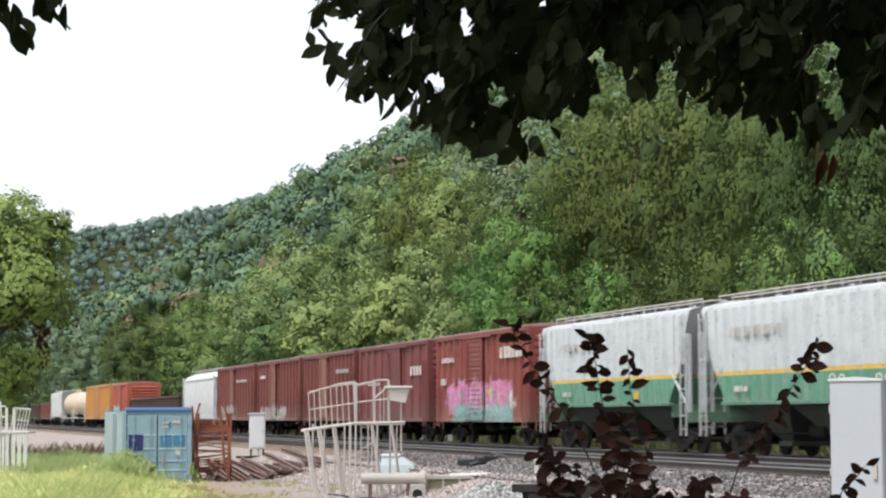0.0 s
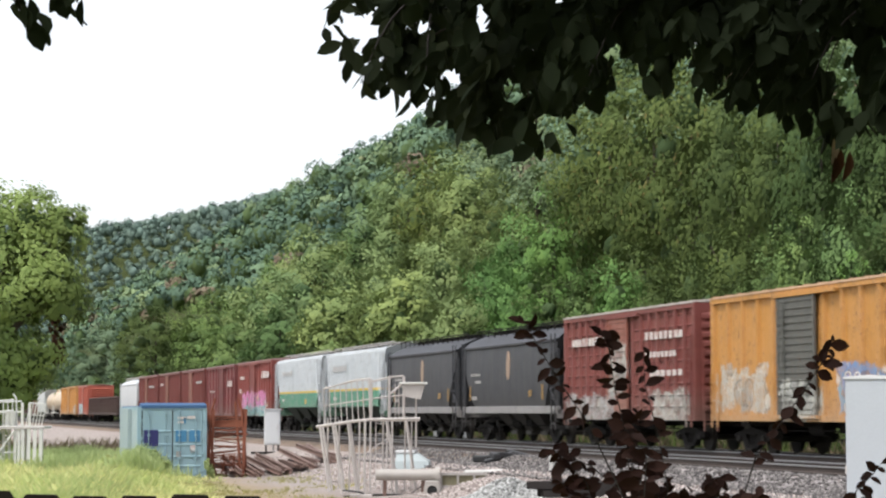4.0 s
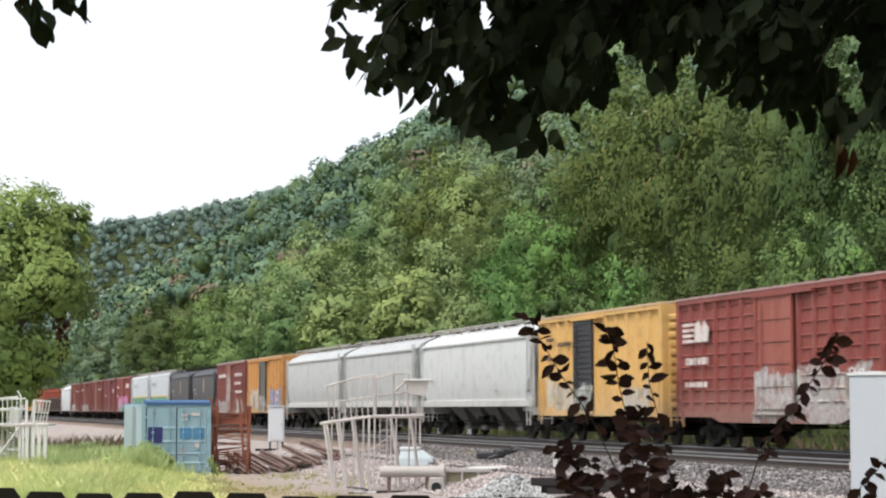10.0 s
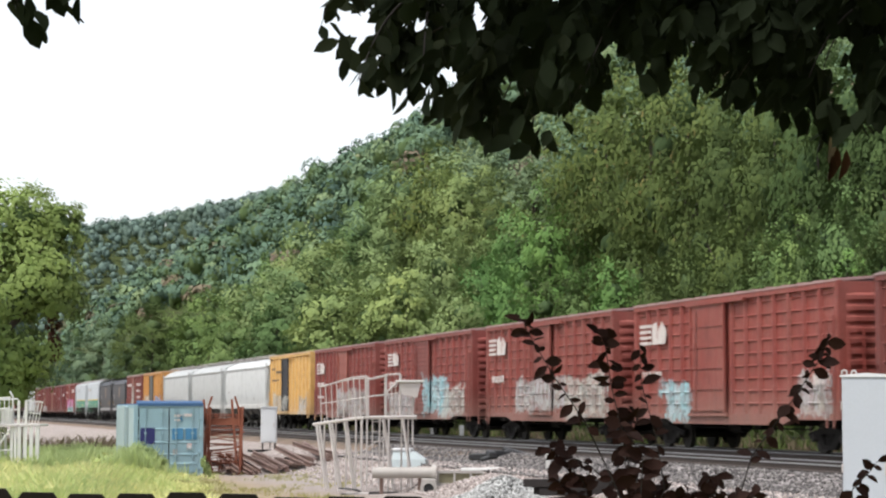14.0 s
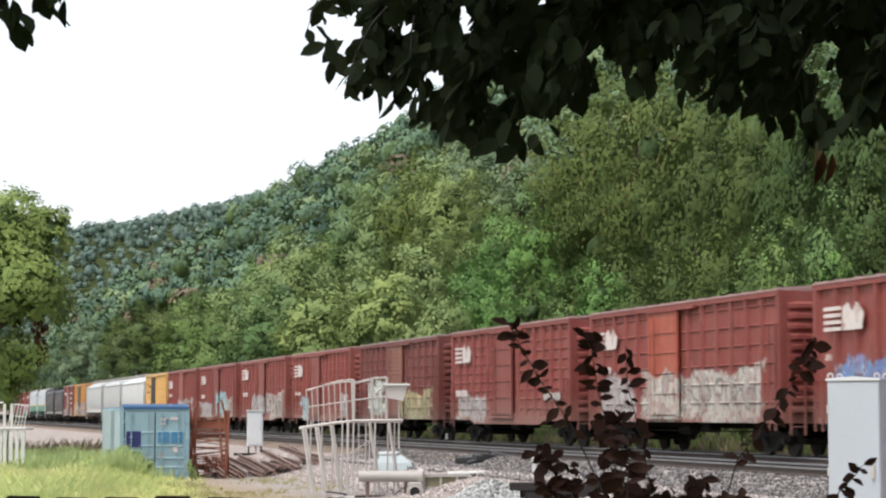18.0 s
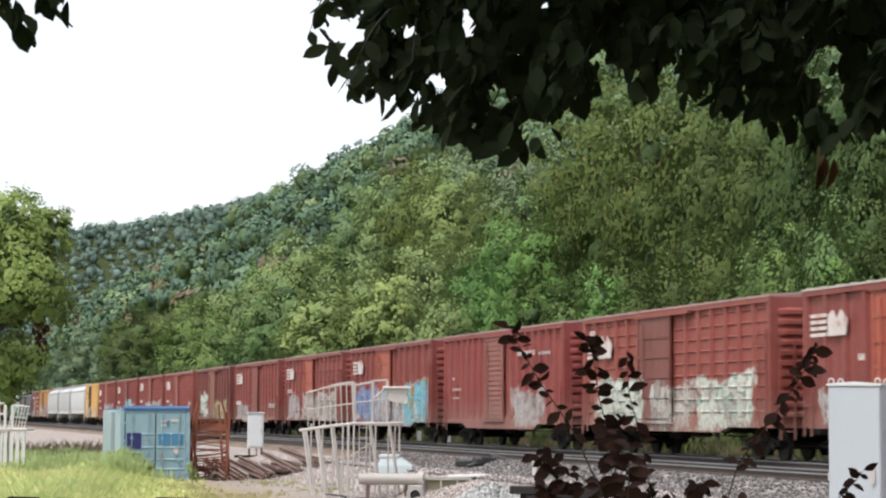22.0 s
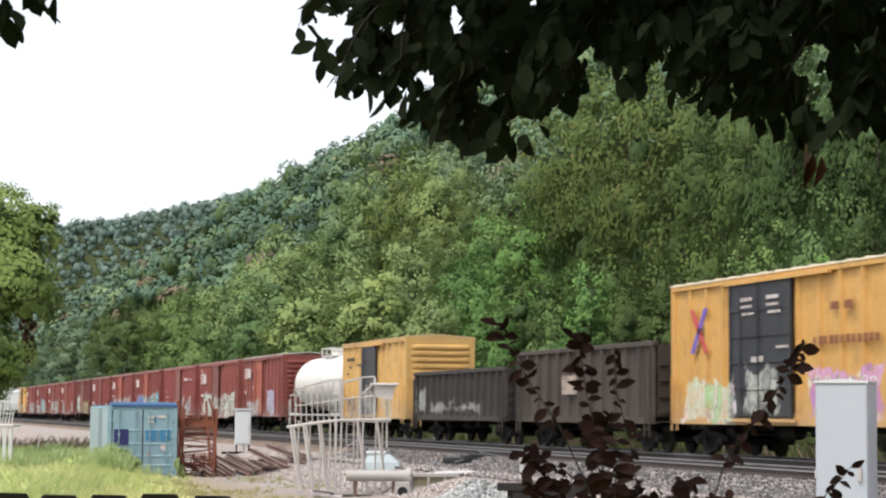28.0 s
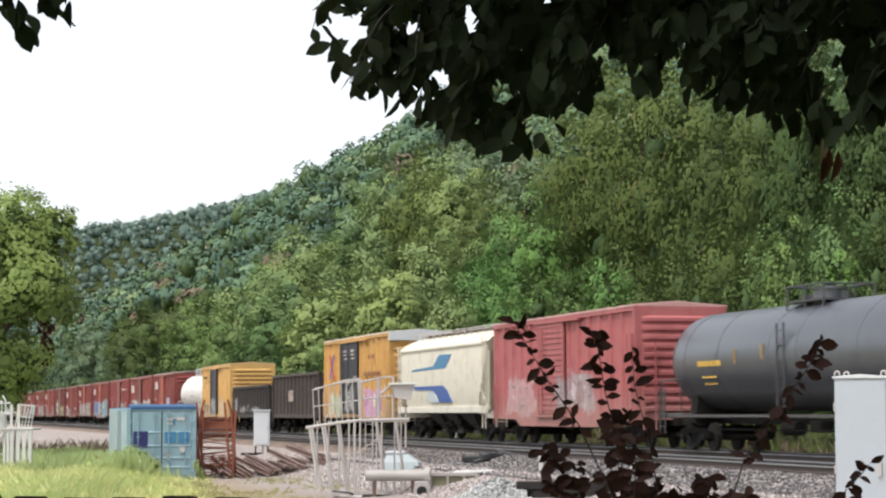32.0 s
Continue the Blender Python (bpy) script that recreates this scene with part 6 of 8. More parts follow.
    y = -0.03
    part("navy_panel", Geo().box(0.24, 0.78, y, y + 0.006, 1.2, 1.8), NAVY, t, "dark navy square patch")
    for x in (1.42, 1.92):
        part("blue_panel", Geo().box(x, x + 0.42, y, y + 0.006, 1.36, 1.78), BLUE_PATCH, t, "mid-blue square patch")
    for x, w, z, h in ((1.5, 0.3, 2.2, 0.09), (1.86, 0.3, 2.22, 0.1), (1.5, 0.24, 2.05, 0.07), (1.98, 0.18, 0.98, 0.24)):
        part("sticker", Geo().box(x, x + w, y, y + 0.005, z, z + h), PAINT_WHITE, t, "white sticker")
    part("warning_mark", Geo().box(1.45, 1.62, y, y + 0.005, 0.8, 1.02), PAINT_GREY, t)
    part("number_panel", Geo().box(1.72, 1.8, y, y + 0.005, 2.04, 2.26), BLUE_PATCH, t)


container()


def side_box():
    """A second, pale steel box that stands just behind and beside the container."""
    t = thing("steel_box", "pale green steel storage box beside the container", "container", (8.84, 80.2, -1.3))
    part("shell", Geo().box(0, 0.42, 0, 2.4, 0, 2.62, 0.02), TEAL_PALE, t)
    part("door_seam", Geo().box(0.34, 0.37, -0.004, 0.01, 0.2, 2.2), DARK_VOID, t)
    part("sticker", Geo().box(0.2, 0.25, -0.006, 0.0, 1.0, 1.25), PAINT_WHITE, t)


side_box()


def steel_rack():
    r = np.random.default_rng(3)
    c = site(-8.75, 79.6, -1.25)
    t = thing("steel_rack", "rust-red welded steel rack leaning beside the container", "rack", c, turn=-15)
    W = 1.42
    for x, lean in ((-W / 2, -0.12), (-W / 2 + 0.1, 0.1), (-W / 2 + 0.22, -0.3), (W / 2 - 0.2, -0.22), (W / 2 - 0.1, 0.12), (W / 2, -0.1)):
        top = 2.85 if abs(lean) > 0.2 else 2.55
        part("upright", Geo().box(-0.04, 0.04, -0.05, 0.05, 0, top), RUST_RED, t, at=pose(x, r.uniform(-0.1, 0.3), 0, 0, math.degrees(math.atan(lean / 2.7)), 0))
    for k in range(30):
        z = 0.12 + k * 0.072 + r.uniform(-0.05, 0.05)
        a, b = r.uniform(-0.12, 0.12), r.uniform(-0.1, 0.18)
        mid = (r.uniform(-0.2, 0.2), 0.05, 0.5 * (a + b) + r.uniform(-0.06, 0.04))
        part("crossbar", Geo().tube([(-W / 2 + r.uniform(-0.04, 0.1), 0, a), mid, (W / 2 - r.uniform(0, 0.15), 0.1, b)], r.uniform(0.018, 0.03), 6), RUST_RED, t, at=(0, r.uniform(-0.05, 0.5), z))
    part("plate", Geo().box(-W / 2, W / 2, 0.1, 0.16, 1.85, 2.12), RUST_RED, t)
    part("plate", Geo().box(-W / 2 - 0.05, W / 2, 0.5, 0.9, 1.55, 1.62), RUST_RED, t)
    for k in range(11):
        x = -0.62 + k * 0.115
        part("slanted_bar", Geo().tube([(x, r.uniform(-0.02, 0.3), 0.05), (x + r.uniform(-0.25, 0.3), 0.02, r.uniform(0.5, 0.95))], 0.022, 6), RUST_RED, t)
    # bent ends that stand above the frame
    for x, s in ((-W / 2 + 0.05, -1), (W / 2 - 0.1, 1)):
        part("bent_upright", Geo().tube([(x, -0.05, 0.0), (x + 0.02 * s, -0.05, 1.6), (x - 0.06 * s, -0.05, 2.5), (x - 0.2 * s, -0.05, 2.95)], 0.04, 8), RUST_RED, t)


steel_rack()


def rail_pile():
    r = np.random.default_rng(8)
    prof = [(a * 1.0, b + 0.17) for a, b in RAIL_OUTLINE]
    me = Geo().prism(prof, "y", -2.7, 2.7).mesh("scrap_rail", RUST_DARK)
    for k in range(24):
        s = k / 23
        p = site(-9.0 + s * 3.9 + r.uniform(-0.2, 0.2), 80.6 + s * 1.2 + r.uniform(-0.4, 0.4))
        z0 = float(land(p.x, p.y))
        ob = new("scrap_rail", me)
        ob.matrix_basis = pose(p.x, p.y, z0 + 0.24 + 0.06 * (k % 3), 5.5 + r.uniform(-1.2, 1.2), r.choice([0, 0, 80]), 2 + r.uniform(-5, 5))
        tagged(ob, "rusty scrap rail lying in a heap", "rail", "heap of scrap rails")


rail_pile()


def control_box():
    c = site(-8.45, 95.5, -0.72)
    t = thing("control_box", "white trackside control box on a steel stand", "cabinet", c, turn=-8)
    part("housing", Geo().box(-0.36, 0.36, -0.25, 0.25, 0.42, 2.0, 0.02), WHITE_BOX, t)
    part("door", Geo().box(-0.3, 0.3, -0.275, -0.25, 0.5, 1.92, 0.01), WHITE_BOX, t)
    part("handle", Geo().box(0.2, 0.24, -0.31, -0.275, 1.15, 1.3), GALV, t)
    part("hood", Geo().prism([(-0.42, 2.0), (-0.36, 2.06), (0.36, 2.06), (0.42, 2.0)], "y", -0.31, 0.31), WHITE_BOX, t)
    for x in (-0.28, 0.28):
        for y in (-0.18, 0.18):
            part("leg", Geo().box(x - 0.03, x + 0.03, y - 0.03, y + 0.03, 0.0, 0.42), UNDER, t)
    part("base_frame", Geo().box(-0.95, 0.75, -0.3, -0.22, 0.0, 0.1).box(-0.95, 0.75, 0.22, 0.3, 0.0, 0.1), UNDER, t)
    part("conduit", Geo().tube([(0.05, 0, 0.42), (0.05, -0.1, 0.15), (0.3, -0.3, 0.02)], 0.04, 8), GALV, t)


control_box()


def signal_platform():
    """A discarded signal maintainer's platform of galvanised pipe, set down in the yard."""
    t = thing("signal_platform", "galvanised pipe platform with railings and a ladder", "platform", site(-2.58, 61, -1.29), turn=-math.degrees(YAW))
    pipe = lambda name, path, r, label="": part(name, Geo().tube(path, r * 0.64, 10), GALV, t, label)
    for y, a in ((0.0, 0.0), (1.3, 0.04)):
        pipe("beam", [(-1.6 + a, y + 1.2 if y == 0 else y + 1.6, 2.04), (-0.5, y + 0.45, 2.2), (0.0, y, 2.25)], 0.075)
        pipe("beam", [(0.0, y, 2.26), (1.47, y, 2.28)], 0.065)
        pipe("slanted_leg", [(-1.5, y + 1.1, 2.03), (-1.2, y + 0.9, 0.12)], 0.06, "pale slanted leg")
        pipe("slanted_leg", [(-1.1, y + 0.8, 2.08), (-0.8, y + 0.6, 0.08)], 0.055)
        pipe("slanted_leg", [(-0.64, y + 0.5, 2.14), (-0.36, y + 0.4, 0.1)], 0.055)
        pipe("slanted_leg", [(1.07, y, 2.24), (1.37, y - 0.05, 0.1)], 0.05, "pale slanted leg")
        pipe("slanted_leg", [(0.5, y, 2.22), (0.82, y, 0.1)], 0.045)
    for x, y, z0 in ((-0.12, 0, 0.0), (0.03, 0.0, 0.15), (-0.3, 0.2, 0.1), (0.66, 0.0, 0.1), (1.02, 0.6, 0.1), (-1.3, 1.4, 0.3), (-0.95, 1.2, 0.2), (-0.62, 0.9, 0.1), (-0.2, 1.3, 0.1), (0.35, 1.3, 0.1), (1.2, 1.2, 0.1)):
        pipe("post", [(x, y, z0), (x + 0.02, y, 2.24)], 0.042)
    # deck grating
    for k in range(8):
        part("deck_bar", Geo().box(0.0, 1.45, 0.1 + k * 0.15, 0.13 + k * 0.15, 2.2, 2.24), GALV, t)
    # railings
    pipe("top_rail", [(-1.42, 1.1, 3.14), (-0.42, 0.4, 3.42), (0.03, 0, 3.46)], 0.036)
    pipe("top_rail", [(-1.42, 2.2, 3.2), (-0.42, 1.5, 3.4), (0.03, 1.3, 3.42)], 0.03)
    pipe("mid_rail", [(-1.38, 1.1, 2.66), (0.0, 0, 2.84)], 0.03)
    for k in range(9):
        s = k / 8
        x, y = -1.38 + s * 1.38, 1.1 * (1 - s)
        pipe("baluster", [(x + 0.03, y, 2.08 + 0.17 * s), (x - 0.02, y, 3.15 + 0.3 * s)], 0.026)
    for x in (0.03, 0.57, 1.0):
        for y in (0.0, 1.2):
            pipe("rail_post", [(x, y, 2.26), (x, y, 3.46 if x < 0.1 else 3.52)], 0.04)
    for a, b, z0, z1 in ((0.03, 0.57, 3.36, 3.48), (0.57, 1.0, 3.5, 3.53), (0.03, 1.0, 2.86, 2.97)):
        pipe("side_rail", [(a, 0, z0), (b, 0, z1)], 0.032)
        pipe("side_rail", [(a, 1.2, z0), (b, 1.2, z1)], 0.028)
    for x in (0.75, 0.86):
        pipe("baluster", [(x, 0.4, 2.3), (x, 0.4, 3.3)], 0.024)
    tray = part("tray", Geo().box(0.88, 1.7, -0.2, 0.5, 3.28, 3.34, 0.01), WHITE_RAIL, t, "white tray top")
    part("tray_box", Geo().prism([(0.98, 3.28), (1.62, 3.28), (1.5, 2.84), (1.06, 2.92)], "y", -0.12, 0.42), GALV, t)
    part("tray_arm", Geo().tube([(0.62, 0, 3.0), (0.95, 0, 3.28)], 0.03, 8), GALV, t)
    pipe("drop_post", [(1.37, 0.1, 1.45), (1.37, 0.1, 3.28)], 0.045)
    # ladder
    for x in (0.2, 0.52):
        pipe("ladder_rail", [(x, 0.05, 0.25), (x, 0.05, 2.24)], 0.026)
    for k in range(7):
        pipe("rung", [(0.2, 0.05, 0.4 + k * 0.29), (0.52, 0.05, 0.4 + k * 0.29)], 0.018)
    for k in (0.45, 1.25):
        pipe("brace", [(-0.12, 0.0, k), (0.66, 0.3, k + 0.55)], 0.024)
    pipe("foot_pipe", [(-0.55, -0.1, 0.06), (0.1, -0.15, 0.05)], 0.07)
    part("foot_slab", Geo().box(0.1, 1.0, -0.25, 0.3, 0.0, 0.1, 0.02), TIMBER, t, "dark timber under the platform")
    coil = [(-0.45 + 0.3 * math.cos(a), -0.1 + 0.12 * math.sin(a), 0.12 + 0.09 * math.sin(a * 0.5)) for a in np.linspace(0, 9.0, 28)]
    part("cable", Geo().tube(coil, 0.02, 6), HOSE, t, "black cable coiled at the foot")
    part("foot_plate", Geo().box(1.2, 1.5, -0.15, 0.2, 0.0, 0.06, 0.01), GALV, t)
    part("cable", Geo().tube([(1.62, -0.1, 0.95), (1.66, -0.15, 0.6), (1.5, -0.2, 0.3), (1.2, -0.2, 0.12)], 0.014, 6), HOSE, t, "black hanging cable")


signal_platform()


def second_platform():
    t = thing("slatted_platform", "white-painted platform with slatted skirt and cross brace", "platform", site(-16.82, 80, -1.3), turn=-math.degrees(YAW))
    bar = lambda name, path, r: part(name, Geo().tube(path, r, 8), WHITE_RAIL, t)
    part("deck", Geo().box(-1.45, 1.0, 0, 1.6, 1.86, 1.95, 0.02), WHITE_RAIL, t)
    part("deck_edge", Geo().box(-1.47, 1.02, -0.04, 0.0, 1.84, 1.93), GALV, t)
    for x in (-1.35, -0.08, 0.05, 0.92):
        for y in ((0.05, 1.5) if x < 0.9 else (0.05,)):
            part("post", Geo().box(x - 0.045, x + 0.045, y - 0.045, y + 0.045, 0.1, 1.86), GALV if y > 1 else WHITE_RAIL, t)
    for k in range(4):
        x = 0.14 + k * 0.23
        part("slat", Geo().box(x, x + 0.13, -0.02, 0.02, 0.3, 1.84), WHITE_RAIL, t)
    for k in range(5):
        x = -1.22 + k * 0.22
        part("rear_slat", Geo().box(x, x + 0.11, 0.9, 0.93, 0.3, 1.84), WHITE_RAIL, t)
    bar("cross_brace", [(-1.33, -0.02, 1.75), (-0.3, -0.02, 0.3)], 0.04)
    bar("cross_brace", [(-0.12, -0.05, 1.75), (-1.2, -0.05, 0.25)], 0.04)
    bar("rail", [(-1.33, 0, 0.95), (-0.1, 0, 0.95)], 0.03)
    for z in (2.45, 2.86):
        bar("hand_rail", [(-1.3, 0, z), (-0.15, 0, z + 0.1)], 0.035)
        bar("hand_rail", [(-1.3, 1.4, z), (-0.15, 1.4, z + 0.05)], 0.03)
    for k in range(7):
        x = -1.28 + k * 0.18
        bar("baluster", [(x, 0, 1.95), (x, 0, 2.9)], 0.022)
    part("cabinet", Geo().box(-0.55, -0.12, 0.2, 0.6, 1.95, 2.5, 0.02), WHITE_RAIL, t)
    for x in (0.12, 0.4):
        part("panel", Geo().box(x, x + 0.1, 0.0, 0.04, 1.95, 2.85), WHITE_RAIL, t)
    for k in range(6):
        x = 0.3 + k * 0.12
        bar("basket_bar", [(x, 0.1, 1.98), (x + 0.16, 0.05, 2.84 - 0.015 * k)], 0.02)
    for z, o in ((2.4, 0.08), (2.84, 0.16)):
        bar("basket_rail", [(0.3 + o, 0.1, z), (0.92 + o, 0.1, z - 0.06)], 0.024)
    bar("davit", [(-0.1, 0.3, 1.95), (-0.12, 0.3, 3.0), (-0.25, 0.3, 3.2)], 0.035)


second_platform()


def signal_cabinet():
    t = thing("signal_cabinet", "grey steel signal cabinet with lifting lugs beside the track", "cabinet", site(5.96, 30.2, -0.95), turn=-40)
    W, D, H = 0.76, 0.6, 2.64
    part("base", Geo().box(-W / 2 - 0.08, W / 2 + 0.08, -0.08, D + 0.08, -0.2, 0.22, 0.02), surface("concrete_base", (0.4, 0.39, 0.37), 0.9), t, "concrete base")
    part("housing", Geo().box(-W / 2, W / 2, 0, D, 0.22, H - 0.03, 0.008), CABINET, t)
    part("door", Geo().box(-W / 2 + 0.015, W / 2 - 0.015, -0.014, 0.0, 0.28, H - 0.07, 0.004), CABINET, t)
    part("roof", Geo().prism([(-W / 2 - 0.02, H - 0.03), (-W / 2 - 0.02, H), (0, H + 0.03), (W / 2 + 0.02, H), (W / 2 + 0.02, H - 0.03)], "y", -0.03, D + 0.03), WHITE_BOX, t, "pale sloping roof")
    for x in (-W / 2 + 0.04, W / 2 - 0.04):
        for y in (0.02, D - 0.02):
            out = [(x + 0.038 * math.cos(a), H + 0.035 + 0.038 * math.sin(a)) for a in np.linspace(-0.6, math.pi + 0.6, 9)]
            part("lifting_lug", Geo().tube([(px, y, pz) for px, pz in out], 0.014, 8), GALV, t)
    part("hasp", Geo().box(W / 2 - 0.14, W / 2 - 0.08, -0.05, -0.014, 1.2, 1.42, 0.006), GALV, t)
    for z in (0.5, 1.3, 2.2):
        part("hinge", Geo().tube([(-W / 2, -0.012, z - 0.06), (-W / 2, -0.012, z + 0.06)], 0.014, 8), GALV, t)


signal_cabinet()


def hooded_box():
    t = thing("pale_hood", "pale blue-grey equipment hood lying on the stones", "equipment", site(-1.42, 68.5, -0.72), turn=-20)
    part("body", Geo().loft([[(-0.62, -0.3, 0), (0.56, -0.3, 0), (0.56, 0.4, 0), (-0.62, 0.4, 0)], [(-0.6, -0.28, 0.3), (0.5, -0.28, 0.3), (0.5, 0.38, 0.3), (-0.6, 0.38, 0.3)], [(-0.55, -0.2, 0.56), (0.12, -0.2, 0.56), (0.12, 0.3, 0.56), (-0.55, 0.3, 0.56)]]), HOOD, t)
    part("lid", Geo().box(-0.58, 0.06, -0.24, 0.34, 0.56, 0.66, 0.02), WHITE_BOX, t, "white lid")
    part("skid", Geo().box(-0.7, 0.7, -0.34, 0.44, -0.08, 0.0), TIMBER, t)


hooded_box()


def pipes_and_frames():
    t = -math.degrees(YAW)
    a = thing("pipe", "pale grey pipe lying behind the platform", "pipe", site(-1.2, 60.5, -0.62), turn=t)
    part("tube", Geo().tube([(-1.15, 0, 0), (0.55, 0, 0)], 0.16, 20), PIPE_GREY, a, smooth=True)
    part("flange", Geo().tube([(0.55, 0, 0), (0.68, 0, 0)], 0.24, 20), PIPE_GREY, a)
    for x in (-0.9, 0.2):
        part("prop", Geo().box(x - 0.05, x + 0.05, 0.02, 0.14, -0.66, -0.15), RUST_DARK, a)
    b = thing("culvert_end", "square-ended grey duct with a round black opening", "duct", site(-0.72, 59.3, -1.28), turn=t)
    out = [(-0.22, 0.02), (0.22, 0.02), (0.24, 0.3), (0.18, 0.5), (-0.18, 0.5), (-0.24, 0.3)]
    part("shell", Geo().prism(out, "y", 0.0, 1.6), PIPE_GREY, b)
    # black disc on the closed end, painted in for the unlit hole
    part("opening", Geo().tube([(0, -0.006, 0.25), (0, 0.002, 0.25)], 0.145, 24), DARK_VOID, b, "round black opening")
    part("rim", Geo().tube([(0.16 * math.cos(k * math.tau / 24), -0.012, 0.25 + 0.16 * math.sin(k * math.tau / 24)) for k in range(25)], 0.02, 6), PIPE_GREY, b)
    f = thing("channel_rack", "pale steel channel frame lying on the ground", "frame", site(0.0, 60.5, -1.0), turn=t)
    for z in (0.0, 0.36):
        part("channel", Geo().box(-0.55, 0.85, 0, 0.08, z, z + 0.08), PIPE_GREY, f)
    for x in (-0.5, -0.02, 0.45, 0.8):
        part("stud", Geo().box(x, x + 0.06, 0.01, 0.07, 0.08, 0.36), PIPE_GREY, f)
    part("web", Geo().box(-0.5, 0.8, 0.06, 0.07, 0.08, 0.36), surface("olive_web", (0.2, 0.18, 0.11), 0.8), f, "olive web plate")
    g = thing("pipe", "white pipe lying on the gravel", "pipe", site(0.95, 61.5, -0.58), turn=t + 3)
    part("tube", Geo().tube([(-0.75, 0, 0), (0.5, 0.1, 0.02)], 0.07, 14), WHITE_RAIL, g, smooth=True)
    part("prop", Geo().box(-0.6, 0.4, -0.05, 0.15, -0.62, -0.07), TIMBER, g)
    h = thing("pipe", "white pipe lying on the ground", "pipe", site(-0.1, 58.6, -1.17), turn=t - 2)
    part("tube", Geo().tube([(-0.4, 0, 0), (0.7, 0, 0)], 0.075, 14), WHITE_RAIL, h, smooth=True)
    p = thing("marker_post", "white plastic marker post standing in the gravel", "post", site(2.6, 58.3, -0.62))
    part("stake", Geo().box(-0.055, 0.055, -0.02, 0.02, -0.1, 0.6, 0.008), WHITE_RAIL, p)
    r = np.random.default_rng(17)
    for k in range(6):
        c = site(0.95 + k * 0.2, 66 + r.uniform(-0.4, 0.4))
        d = thing("timber_scrap", "broken black timber scrap beside the track", "scrap", (c.x, c.y, float(land(c.x, c.y)) + 0.02), "broken timber scraps")
        d.matrix_basis = pose(c.x, c.y, float(land(c.x, c.y)) + 0.05 + 0.09 * (k % 2), r.uniform(-8, 8), r.uniform(-20, 20), r.uniform(0, 360))
        part("piece", Geo().box(-0.55 * r.uniform(0.5, 1), 0.5, -0.12, 0.12, 0, 0.2, 0.03), PAINT_BLACK, d)
    c = site(1.75, 65.6)
    w = thing("white_lamp_housing", "small white round housing among the timber scraps", "scrap", (c.x, c.y, float(land(c.x, c.y)) + 0.05))
    part("shell", Geo().tube([(-0.08, 0, 0.1), (0.0, 0, 0.1), (0.1, 0, 0.1)], [0.06, 0.11, 0.08], 12), WHITE_BOX, w, smooth=True)


pipes_and_frames()


def timber_stack():
    r = np.random.default_rng(6)
    me = Geo().box(-1.3, 1.3, -0.115, 0.115, 0, 0.18, 0.012).mesh("timber", TIMBER)
    base = site(3.3, 50.0)
    z0 = float(land(base.x, base.y)) - 0.02
    for lay in range(2):
        for k in range(4):
            p = site(3.3 + r.uniform(-0.12, 0.12) - 0.25 * lay, 49.6 + k * 0.26)
            ob = new("timber", me)
            ob.matrix_basis = pose(p.x, p.y, z0 + lay * 0.185, 0, r.uniform(-0.6, 0.6), -math.degrees(YAW) + r.uniform(-1.5, 1.5))
            tagged(ob, "old dark crosstie in a stack", "timber", "stacked crossties")


timber_stack()


def stones(name, label, pts, size, material, r):
    """Loose stones: irregular low octahedra."""
    n = len(pts)
    base = np.array([(1, 0, 0), (0, 1, 0), (-1, 0, 0), (0, -1, 0), (0, 0, 0.8), (0, 0, -0.8)])
    v = base[None] * r.uniform(0.55, 1.25, (n, 6, 1)) * (size * r.uniform(0.6, 1.5, n))[:, None, None]
    a = r.uniform(0, math.tau, n)
    c, s = np.cos(a), np.sin(a)
    v = np.stack([v[..., 0] * c[:, None] - v[..., 1] * s[:, None], v[..., 0] * s[:, None] + v[..., 1] * c[:, None], v[..., 2]], -1) + pts[:, None]
    f = np.array([(0, 1, 4), (1, 2, 4), (2, 3, 4), (3, 0, 4), (1, 0, 5), (2, 1, 5), (3, 2, 5), (0, 3, 5)])
    q = (f[None] + np.arange(n)[:, None, None] * 6).reshape(-1, 3)
    return tagged(new(name, big_mesh(name, v.reshape(-1, 3), q, material)), label, "gravel", kind="stuff")


def stone_material(name, dark, mid, light):
    n = Nodes(name)
    isl = n.node("NewGeometry").outputs["Random Per Island"]
    n.bsdf.inputs["Specular IOR Level"].default_value = 0.1
    return n.out(n.ramp(isl, [(0.0, dark), (0.5, mid), (1.0, light)]), 0.95)


